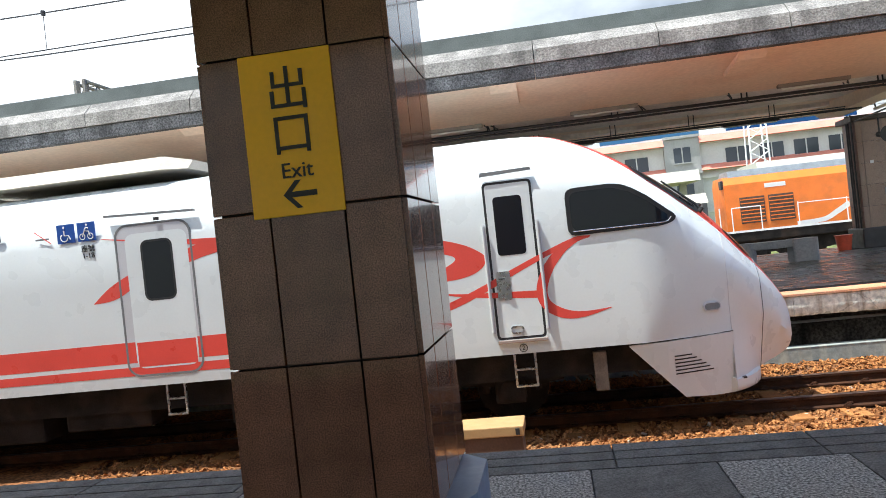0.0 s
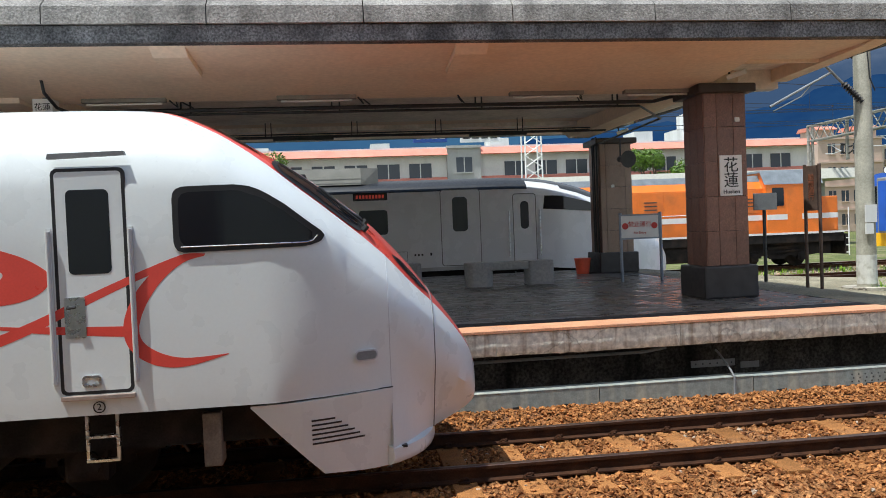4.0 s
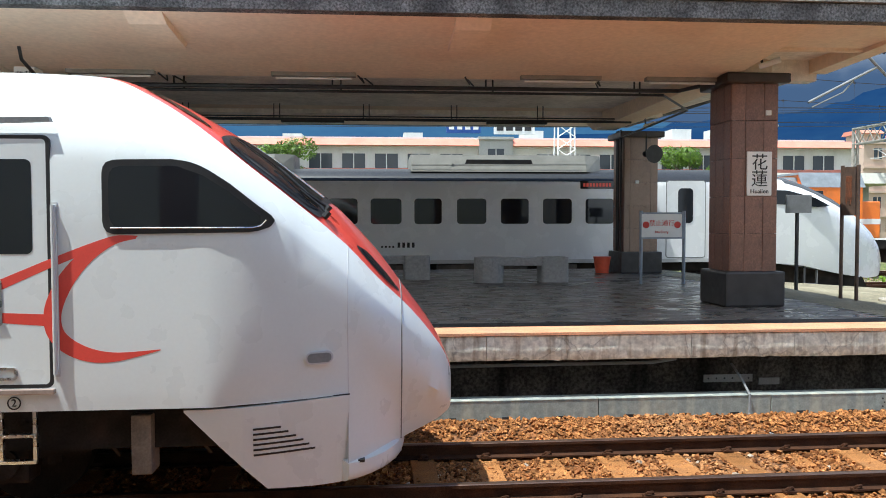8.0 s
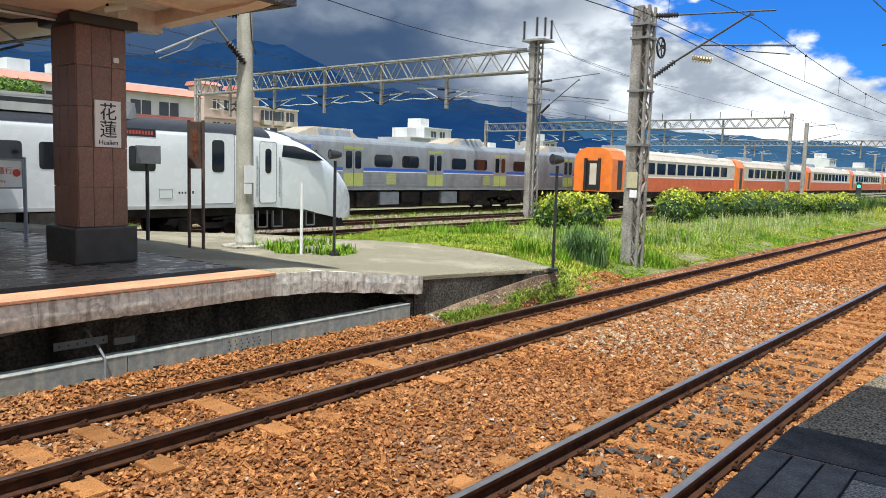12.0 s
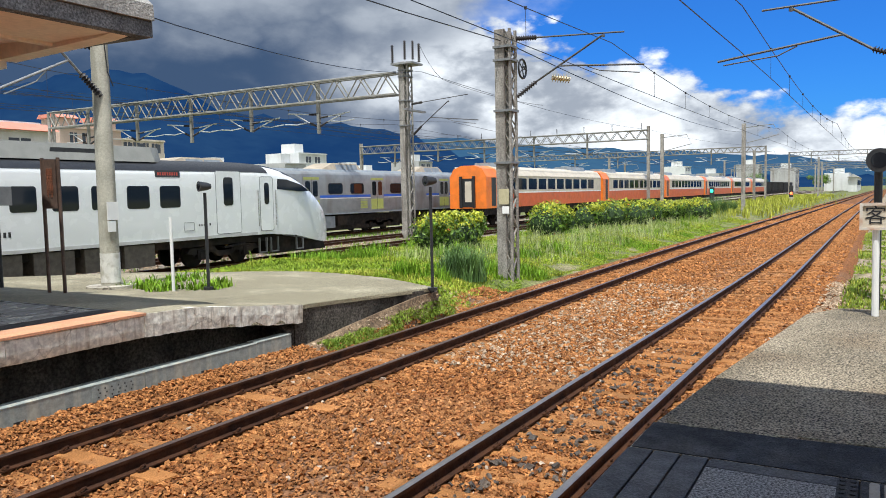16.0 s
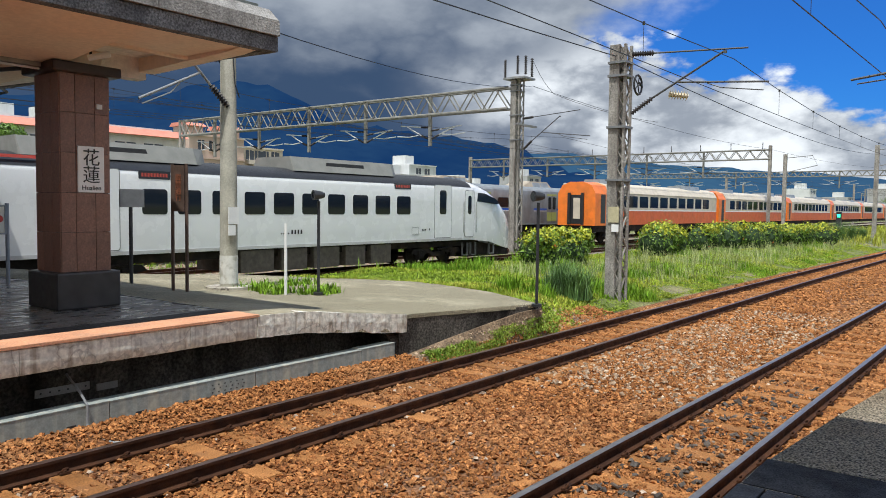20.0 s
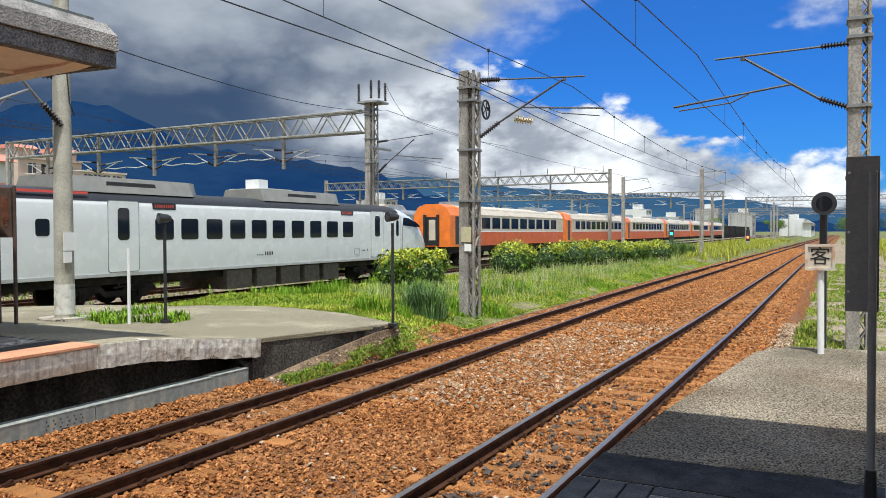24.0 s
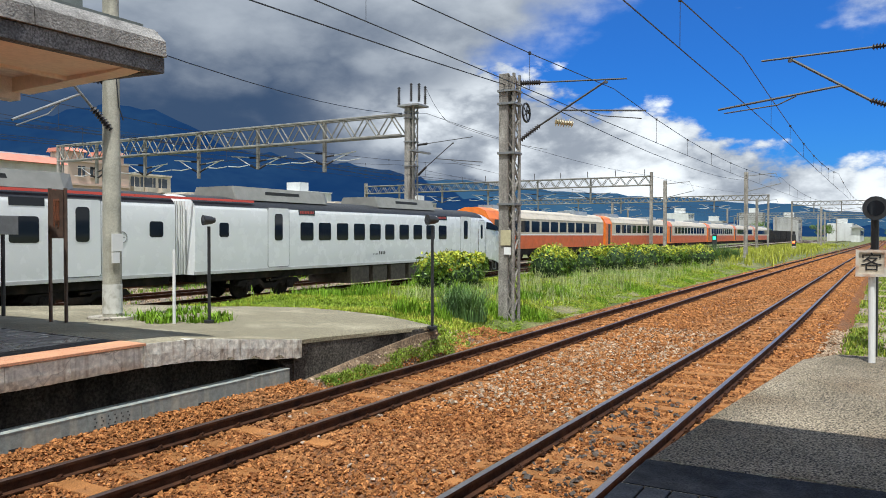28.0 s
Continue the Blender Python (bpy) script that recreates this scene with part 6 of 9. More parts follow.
def roof_unit(x0, x1, parent):
    bm = bmesh.new()
    secs = [[(x, MY - 1.12 * s, 3.5), (x, MY - 0.9 * s, 3.98), (x, MY + 0.9 * s, 3.98), (x, MY + 1.12 * s, 3.5)] for x, s in ((x0, 0.95), (x0 + 0.02, 1), (x1 - 0.5, 1), (x1, 0.7))]
    loft(bm, secs, closed=True)
    u = part("roof_unit", bm, mat("grey_roof_unit", (0.22, 0.22, 0.20), 0.6, var=0.12, scale=3), parent, "grey air-conditioning unit on the roof")
    part("grille", P([(x0 + 1.5, 3.72), (x1 - 2.0, 3.72), (x1 - 2.05, 3.84), (x0 + 1.55, 3.84)], "y", MY - 1.02, MY - 0.95), BLACK_PAINT, u)


roof_unit(-14.6, -9.2, mover)
roof_unit(-23.2, -17.8, mover)
# following cars
for c in range(2):
    o = -26.1 - c * 20.9
    xs = [o - 20.2, o - 10, o]
    secs = [train_section(x, MY, MW, 0.98, 3.1, 3.62, 2.3, 9, 0.02) for x in xs]
    cb = part("car_body", loft(bmesh.new(), secs, caps=False), TRAIN_WHITE_2, mover, "glossy white car body", smooth=True, angle=30)
    for s, rev in ((secs[0], 1), (secs[-1], -1)):
        bm = bmesh.new()
        bm.faces.new([bm.verts.new(p) for p in s[::rev]])
        part("car_end", bm, TRAIN_WHITE_2, cb)
    part("black_roof_line", loft(bmesh.new(), [train_section(x, MY, MW + 0.006, 0.98, 3.1, 3.626, 2.3, 9, 0.02) for x in xs], caps=False, pick=lambda i, j: 0 if abs(j + 0.5 - MMID) < 6.6 else None), BLACK_PAINT, mover, "black roof", smooth=True)
    part("window", pane(o - 0.95, o - 0.45, 2.2, 2.68, MSIDE - 0.005, 0.09), DARK_GLASS, mover, "small dark window")
    slab_door(o - 3.7, o - 2.6, 1.12, 3.24, o - 3.37, o - 2.95)
    part("display", pane(o - 5.2, o - 4.25, 3.02, 3.24, MSIDE - 0.006, 0.02), DARK_GLASS, mover, "dark destination display")
    for k in range(11):
        part("window", pane(o - 5.2 - k * 1.18, o - 4.4 - k * 1.18, 2.06, 2.75, MSIDE - 0.005, 0.09), DARK_GLASS, mover, "dark rounded saloon window")
    part("grey_sill", B(o - 20.2, o, MSIDE - 0.002, MSIDE + 0.05, 0.99, 1.08), TRAIN_GREY, mover)
    part("underframe", B(o - 20, o, MY - 1.1, MY + 1.1, 0.72, 0.98), UNDERFRAME, mover)
    part("equipment_box", B(o - 13.5, o - 7, MSIDE + 0.1, MY + 1.0, 0.25, 0.95, bevel=0.03), UNDERFRAME, mover, "dusty equipment box")
    bogie(mover, o - 3.0, MY)
    bogie(mover, o - 17.2, MY)
    roof_unit(o - 8.4, o - 3.0, mover)
    bm = bmesh.new()
    wire_path(bm, [(o - 1.9 + 0.16 * math.cos(a * 0.45), MSIDE - 0.004, 2.2 + 0.16 * math.sin(a * 0.45)) for a in range(15)], 0.012, 4)
    box(bm, o - 2.0, o - 1.8, MSIDE - 0.005, MSIDE, 2.19, 2.21)
    box(bm, o - 1.91, o - 1.89, MSIDE - 0.005, MSIDE, 2.1, 2.3)
    part("round_emblem", bm, GREY_PAINT, mover, "grey round emblem")
    for k in range(7):
        bm = B(o + 0.05 + k * 0.1, o + 0.11 + k * 0.1, MY - 1.05 + 0.02 * (k % 2), MY + 1.05, 1.0, 3.35)
        part("gangway_pleat", bm, TRAIN_GREY if c else SIGN_WHITE, mover)
part("red_roof_stripe", P([(-68, 3.40), (-22.6, 3.40), (-22.6, 3.475), (-68, 3.475)], "y", MSIDE + 0.045, MSIDE + 0.12), TRAIN_RED, mover, "red stripe below the roof")

# ---- orange diesel locomotive ----
LY = 29.8
LS = LY - 1.35
loco = thing("diesel_locomotive", "orange diesel locomotive with a white waist stripe, standing in the yard", "locomotive")
part("frame", B(4.7, 20.0, LY - 1.35, LY + 1.35, 1.0, 1.42, bevel=0.03), UNDERFRAME, loco, "black underframe")
hood = part("hood", P([(LY - 1.05, 1.42), (LY - 1.05, 3.3), (LY - 0.8, 3.62), (LY + 0.8, 3.62), (LY + 1.05, 3.3), (LY + 1.05, 1.42)], "x", 4.95, 16.6), ORANGE, loco, "long orange engine hood")
part("hood_roof", P([(LY - 0.82, 3.60), (LY - 0.7, 3.86), (LY + 0.7, 3.86), (LY + 0.82, 3.60)], "x", 5.2, 16.6), ROOF_SILVER, loco, "grey hood roof")
cabb = part("cab", P([(LY - 1.33, 1.42), (LY - 1.33, 3.45), (LY - 1.0, 4.0), (LY + 1.0, 4.0), (LY + 1.33, 3.45), (LY + 1.33, 1.42)], "x", 16.6, 19.0), ORANGE, loco, "orange driver's cab")
part("cab_roof", P([(LY - 1.36, 3.44), (LY - 1.02, 4.04), (LY + 1.02, 4.04), (LY + 1.36, 3.44), (LY + 1.0, 3.95), (LY - 1.0, 3.95)], "x", 16.5, 19.1), ROOF_SILVER, cabb, "grey rounded cab roof")
part("short_hood", B(19.0, 19.95, LY - 1.05, LY + 1.05, 1.42, 2.9, bevel=0.05), ORANGE, loco, "short orange hood")
for x0, x1 in ((16.85, 17.35), (18.3, 18.8)):
    part("cab_window", pane(x0, x1, 2.55, 3.3, LY - 1.345, 0.05), DARK_GLASS, cabb)
part("cab_door", B(17.5, 18.15, LY - 1.34, LY - 1.3, 1.5, 3.3), ORANGE, cabb)
part("white_stripe", B(9.6, 16.58, LY - 1.06, LY - 1.04, 1.98, 2.2), SIGN_WHITE, loco, "white waist stripe")
part("white_stripe", B(16.6, 19.0, LY - 1.337, LY - 1.32, 1.98, 2.2), SIGN_WHITE, loco)
part("white_stripe", B(19.0, 19.95, LY - 1.055, LY - 1.04, 1.98, 2.2), SIGN_WHITE, loco)
part("white_curve", ribbon([(7.6, 1.5, 0.16), (8.6, 1.56, 0.18), (9.1, 1.8, 0.2), (9.6, 2.09, 0.22)], LY - 1.056), SIGN_WHITE, loco)
for x0 in (5.5, 6.6):
    g = part("radiator_grille", B(x0, x0 + 0.95, LY - 1.07, LY - 1.04, 1.7, 2.75), BROWN_PAINT, loco, "brown radiator grille")
    for k in range(7):
        part("slat", B(x0 + 0.03, x0 + 0.92, LY - 1.085, LY - 1.068, 1.76 + k * 0.145, 1.80 + k * 0.145), ORANGE, g)
for k in range(6):
    x0 = 10.2 + k * 1.05
    p = part("hood_door", B(x0, x0 + 0.98, LY - 1.062, LY - 1.045, 2.28, 3.25, bevel=0.01), ORANGE, loco)
    if k % 2:
        for z in (2.55, 2.7, 2.85):
            part("louvre", B(x0 + 0.2, x0 + 0.75, LY - 1.08, LY - 1.06, z, z + 0.05), BROWN_PAINT, p)
bm = bmesh.new()
for x in (5.1, 6.2, 7.6, 9.4, 11.5, 13.5, 15.5):
    tube(bm, (x, LS + 0.02, 1.4), (x, LS + 0.02, 2.35), 0.022, 6)
tube(bm, (5.1, LS + 0.02, 2.35), (6.2, LS + 0.02, 2.35), 0.022, 6)
tube(bm, (7.6, LS + 0.02, 2.3), (15.5, LS + 0.02, 2.3), 0.015, 6)
part("handrail", bm, SIGN_WHITE, loco, "white handrails")
part("plate", B(6.5, 7.3, LY - 1.062, LY - 1.045, 3.05, 3.22), SIGN_WHITE, loco)
part("underfloor_gear", B(5.2, 19.6, LY - 1.0, LY + 1.0, 0.5, 1.0), UNDERFRAME, loco, "grimy underfloor gear")
part("fuel_tank", B(10.2, 14.0, LY - 1.2, LY + 1.2, 0.35, 1.0, bevel=0.08), UNDERFRAME, loco, "black fuel tank")
bogie(loco, 7.2, LY)
bogie(loco, 17.2, LY)
for x in (4.6, 20.1):
    bm = B(x - 0.06, x + 0.06, LY - 1.35, LY + 1.35, 0.45, 1.3)
    part("buffer_beam", bm, UNDERFRAME, loco)
    bm = bmesh.new()
    for dy in (-1.3, 1.3):
        for z in (0.5, 0.8, 1.1, 1.4):
            box(bm, x - 0.03, x + 0.03, LY + dy - 0.2, LY + dy + 0.2, z, z + 0.04)
        tube(bm, (x, LY + dy - 0.2, 0.4), (x, LY + dy - 0.2, 2.4), 0.025, 6)
    part("end_steps", bm, SIGN_WHITE, loco)
for k in range(4):
    part("hazard_stripe", B(4.50, 4.54, LY - 1.3 + k * 0.3, LY - 1.15 + k * 0.3, 0.6, 1.3), SIGN_YELLOW, loco, "yellow hazard stripe")
part("end_headlight", B(4.85, 4.96, LY - 1.0, LY - 0.6, 3.15, 3.5, bevel=0.03), BLACK_PAINT, loco)
part("walkway_edge", B(4.7, 20.0, LY - 1.37, LY - 1.33, 1.36, 1.44), SIGN_WHITE, loco)
hw = thing("hopper_wagon", "dark grey wagon coupled to the orange locomotive", "wagon")
part("body", P([(LY - 1.3, 1.0), (LY - 1.35, 2.7), (LY + 1.35, 2.7), (LY + 1.3, 1.0)], "x", -4.5, 4.2), mat("dark_grey_wagon", (0.13, 0.135, 0.14), 0.6, var=0.25, scale=2, stain=(0.2, 0.13, 0.09), stain_amount=0.4), hw)
part("roof", P([(LY - 1.38, 2.7), (LY - 1.0, 3.1), (LY + 1.0, 3.1), (LY + 1.38, 2.7)], "x", -4.55, 4.25), CREAM, hw, "cream roof")
for x in (-3.4, -1.9, -0.4, 1.1, 2.6, 3.9):
    part("rib", B(x, x + 0.1, LY - 1.42, LY - 1.3, 1.0, 2.7), GREY_PAINT, hw)
bogie(hw, 2.2, LY)

# ---- stainless commuter train with a blue face ----
ES = 28.4
EY = ES + 1.4
emu = thing("commuter_train", "stainless commuter train with a blue cab end and lime doors", "train")
for c in range(3):
    o = (23.2, 45.3, 65.9)[c]
    L = 21.5 if c == 0 else 20.0
    secs = [train_section(x, EY, 1.4, 1.2, 3.38, 3.88, 3.2, 7, 0.02) for x in (o, o + 0.12, o + L)]
    m = STAINLESS if c < 2 else mat("dark_coach_side", (0.10, 0.085, 0.075), 0.5, var=0.2, scale=2)
    part("car_body", loft(bmesh.new(), secs, caps=False, pick=(lambda i, j: 1 if i == 0 else 0) if c == 0 else None), [m, EMU_BLUE], emu, "ribbed stainless car body", smooth=True, angle=30)
    part("roof_plate", P([(EY - 1.25, 3.70), (EY - 0.9, 3.93), (EY + 0.9, 3.93), (EY + 1.25, 3.70)], "x", o + 0.3, o + L), ROOF_SILVER, emu)
    for u in range(2):
        bm = bmesh.new()
        x0 = o + 0.9 + u * 11.6
        loft(bm, [[(x, EY - 0.95, 3.85), (x, EY - 0.75, zt), (x, EY + 0.75, zt), (x, EY + 0.95, 3.85)] for x, zt in ((x0, 3.9), (x0 + 1.5, 4.33), (x0 + 3.9, 4.33), (x0 + 4.6, 3.9))], closed=True)
        unit = part("roof_unit", bm, ROOF_BEIGE, emu, "dusty beige roof unit")
        for q in range(2):
            part("fan_panel", P([(EY - 0.955 + 0.02, 3.89), (EY - 0.80, 4.24), (EY - 0.79, 4.24), (EY - 0.925, 3.88)], "x", x0 + 1.65 + 1.15 * q, x0 + 2.7 + 1.15 * q), ROOF_SILVER, unit, "grey fan panel")
    if c < 2:
        for z in (1.45, 1.62, 1.8, 1.97):
            part("rib", B(o + 1.9, o + L, ES - 0.008, ES + 0.02, z, z + 0.035), STAINLESS, emu)
        part("side_sill", B(o + 1.0, o + L, ES - 0.006, ES + 0.03, 1.2, 1.3), ROOF_SILVER, emu)
        part("blue_stripe", B(o + 1.9, o + L, ES - 0.004, ES + 0.05, 2.22, 2.36), EMU_BLUE, emu)
        part("white_line", B(o + 1.9, o + L, ES - 0.005, ES + 0.05, 2.15, 2.19), SIGN_WHITE, emu)
        # dark box added to fill the gap under the car and hide the ground
        part("underfloor_tray", B(o + 0.6, o + L - 0.6, ES + 0.35, EY + 1.0, 0.22, 1.1), UNDERFRAME, emu, "dark filler box added under the floor")
        for k in range(3):
            x0 = o + 3.74 + k * 6.63
            d = part("door", B(x0, x0 + 1.5, ES - 0.012, ES + 0.02, 1.34, 3.46, bevel=0.02), STAINLESS, emu, "stainless double door with lime panels")
            for dx in (0.06, 0.77):
                part("lime_panel", B(x0 + dx, x0 + dx + 0.67, ES - 0.016, ES - 0.011, 1.42, 2.08), DOOR_LIME, d, "lime lower door panel")
                part("lime_strip", B(x0 + dx, x0 + dx + 0.67, ES - 0.016, ES - 0.011, 3.28, 3.42), DOOR_LIME, d, "lime strip over the door window")
            part("leaf_joint", B(x0 + 0.74, x0 + 0.76, ES - 0.017, ES - 0.011, 1.36, 3.44), BLACK_RUBBER, d)
            for dx in (0.2, 0.86):
                part("window", pane(x0 + dx, x0 + dx + 0.44, 2.3, 3.2, ES - 0.018, 0.12), DARK_GLASS, d)
            for w0 in (2.32, 4.52):
                if k < 2 or w0 < 3:
                    part("window", pane(x0 + w0, x0 + w0 + 1.35, 2.45, 3.05, ES - 0.012, 0.16), DARK_GLASS, emu, "rounded dark window")
                    part("window_frame", frame_of(x0 + w0, x0 + w0 + 1.35, 2.45, 3.05, ES - 0.014, 0.16, 0.035), BLACK_RUBBER, emu)
    else:
        for k in range(7):
            part("window", pane(o + 1.5 + k * 2.5, o + 3.0 + k * 2.5, 2.4, 3.05, ES - 0.006, 0.1), DARK_GLASS, emu)
    for k in range(6):
        part("equipment_box", B(o + 4.9 + k * 1.75, o + 6.4 + k * 1.75, ES + 0.1, EY + 1.0, 0.3 + 0.1 * (k % 3), 1.1, bevel=0.03), ROOF_SILVER if k % 3 == 1 else UNDERFRAME, emu)
    bogie(emu, o + 3, EY)
    bogie(emu, o + L - 3, EY)
bm = bmesh.new()
bm.faces.new([bm.verts.new(p) for p in train_section(23.2, EY, 1.4, 1.2, 3.38, 3.88, 3.2, 7, 0.02)])
face = part("cab_front", bm, EMU_BLUE, emu, "blue cab front")
for y0 in (EY - 1.2, EY + 0.45):
    part("front_window", B(23.17, 23.22, y0, y0 + 0.75, 2.45, 3.3, bevel=0.02), DARK_GLASS, face)
part("gangway_surround", B(22.9, 23.22, EY - 0.5, EY + 0.5, 1.2, 3.65, bevel=0.06), GREY_STEEL, face, "grey gangway frame")
part("gangway_opening", B(22.88, 22.91, EY - 0.38, EY + 0.38, 1.3, 3.5), EMU_BLUE, face, "blue gangway door")
part("blue_cab_side", P([(23.32, 1.25), (23.55, 1.25), (24.25, 2.1), (24.45, 2.4), (25.15, 3.4), (23.32, 3.4)], "y", ES - 0.0045, ES + 0.02), EMU_BLUE, emu, "blue paint slanting back from the cab")
part("cab_side_window_frame", pane(23.48, 24.52, 2.56, 3.22, ES - 0.010, 0.1), SIGN_WHITE, emu, "pale window frame")
part("cab_side_window", pane(23.53, 24.47, 2.61, 3.17, ES - 0.014, 0.08), DARK_GLASS, emu)
part("window_bar", B(23.98, 24.02, ES - 0.018, ES - 0.013, 2.61, 3.17), SIGN_WHITE, emu)
for k in range(3):
    part("white_line", B(23.36, 24.0 - 0.16 * k, ES - 0.008, ES, 2.0 - 0.11 * k, 2.045 - 0.11 * k), SIGN_WHITE, emu)
part("yellow_skirt", B(23.12, 23.22, EY - 1.3, EY + 1.3, 0.6, 1.2), SIGN_YELLOW, emu, "yellow and black striped skirt")
lamp_box = part("headlamp_box", B(23.2, 23.55, EY - 0.45, EY + 0.45, 3.8, 4.12, bevel=0.05), BLACK_PAINT, emu, "dark headlamp box")
for dy in (-0.22, 0.22):
    part("headlamp", T((23.17, EY + dy, 3.97), (23.22, EY + dy, 3.97), 0.13, 14), SIGN_WHITE, lamp_box, "round headlamp lens")
part("hand_rail", wire_path(bmesh.new(), [(23.3, ES - 0.01, 1.3), (23.3, ES - 0.06, 1.35), (23.3, ES - 0.06, 2.3), (23.3, ES - 0.01, 2.35)], 0.02, 6), SIGN_WHITE, emu)
part("white_flash", ribbon([(23.33, 2.1, 0.12), (23.9, 2.16, 0.12), (25.0, 2.19, 0.05)], ES - 0.006), SIGN_WHITE, emu)

part("crew_door", B(24.8, 25.3, ES - 0.008, ES + 0.02, 1.4, 3.4, bevel=0.02), STAINLESS, emu, "steel crew door")
part("crew_door_window", pane(24.88, 25.22, 2.35, 3.15, ES - 0.014, 0.1), DARK_GLASS, emu)
for x in (25.3, 30.2, 39.1):
    part("side_hatch", B(x, x + 0.75, ES - 0.007, ES + 0.02, 1.5, 2.05, bevel=0.01), DOOR_LIME, emu, "small lime hatch")
for k in range(3):
    part("hazard_stripe", P([(23.25 + 0.22 * k, 0.62), (23.45 + 0.22 * k, 0.62), (23.62 + 0.22 * k, 1.18), (23.42 + 0.22 * k, 1.18)], "y", ES - 0.006, ES + 0.02), SIGN_YELLOW if k % 2 == 0 else BLACK_PAINT, emu)

# ---- orange and cream coaches ----
OS = 22.9
OY = OS + 1.4
for c in range(6):
    o = 46.0 + c * 25.2
    L = 24.4
    coach = thing("passenger_coach", "orange and cream passenger coach parked in the yard", "coach", "parked coaches")
    low = [(OY - 1.4, 1.25), (OY - 1.4, 2.25), (OY + 1.4, 2.25), (OY + 1.4, 1.25)]
    part("lower_body", P(low, "x", o + 1.9, o + L), COACH_RED, coach, "orange lower side")
    part("upper_body", P([(OY - 1.4, 2.25), (OY - 1.4, 3.5), (OY - 1.2, 3.75), (OY + 1.2, 3.75), (OY + 1.4, 3.5), (OY + 1.4, 2.25)], "x", o + 1.9, o + L), CREAM, coach, "cream upper side")
    part("white_line", B(o + 1.9, o + L, OS - 0.004, OS + 0.02, 2.25, 2.34), SIGN_WHITE, coach)
    part("roof", P([(OY - 1.42, 3.5), (OY - 1.1, 4.0), (OY - 0.5, 4.2), (OY + 0.5, 4.2), (OY + 1.1, 4.0), (OY + 1.42, 3.5), (OY + 1.2, 3.6), (OY - 1.2, 3.6)], "x", o + 1.9, o + L), CREAM, coach, "rounded cream roof")
    for x0 in (o + 2.1, o + 17.5):
        bm = bmesh.new()
        loft(bm, [[(x, OY - 1.0 * s, 3.95), (x, OY - 0.8 * s, 4.42), (x, OY + 0.8 * s, 4.42), (x, OY + 1.0 * s, 3.95)] for x, s in ((x0, 0.7), (x0 + 0.8, 1), (x0 + 3.2, 1), (x0 + 4.4, 0.75))], closed=True)
        part("roof_unit", bm, ROOF_SILVER, coach, "grey roof unit")
    end = part("end_wall", P([(OY - 1.4, 1.25), (OY - 1.4, 3.4), (OY - 1.1, 3.95), (OY - 0.5, 4.18), (OY + 0.5, 4.18), (OY + 1.1, 3.95), (OY + 1.4, 3.4), (OY + 1.4, 1.25)], "x", o - 0.12, o + 1.898), ORANGE, coach, "orange coach end")
    part("gangway_door", B(o - 0.16, o - 0.1, OY - 0.45, OY + 0.45, 1.35, 3.3), BLACK_RUBBER, end, "dark gangway door")
    part("door_pane", B(o - 0.18, o - 0.15, OY - 0.3, OY + 0.2, 1.7, 3.1), CREAM, end)
    for s in (-1, 1):
        part("gangway_post", B(o - 0.3, o - 0.12, OY + s * 0.5 - 0.09, OY + s * 0.5 + 0.09, 1.3, 3.45, bevel=0.03), BLACK_RUBBER, end)
    part("vestibule_door", B(o + 0.7, o + 1.4, OS - 0.008, OS + 0.02, 1.4, 3.35, bevel=0.02), BLACK_PAINT, coach)
    for k in range(10):
        if c < 4:
            part("window", pane(o + 3.2 + k * 1.95, o + 4.75 + k * 1.95, 2.5, 3.32, OS - 0.006, 0.06), DARK_GLASS, coach)
    if c >= 4:
        part("window_row", B(o + 3.2, o + 22, OS - 0.006, OS + 0.01, 2.5, 3.32), DARK_GLASS, coach)
    part("underframe", B(o, o + L, OY - 1.2, OY + 1.2, 0.8, 1.25), UNDERFRAME, coach)
    if c < 2:
        bogie(coach, o + 3.5, OY)
        bogie(coach, o + L - 3.5, OY)
for c in range(5):
    o = 196 + c * 14
    w = thing("goods_wagon", "dark goods wagon far down the yard", "wagon", "goods wagons")
    part("body", P([(OY - 1.35, 1.2), (OY - 1.35, 3.5), (OY + 1.35, 3.5), (OY + 1.35, 1.2)], "x", o, o + 13), UNDERFRAME, w)
    part("frame", B(o, o + 13.3, OY - 1.1, OY + 1.1, 0.5, 1.2), UNDERFRAME, w)

DARK_CAP = mat("dark_brown_cap", (0.04, 0.026, 0.022), 0.4, var=0.2, scale=5)

# ---- columns, signs and platform furniture ----


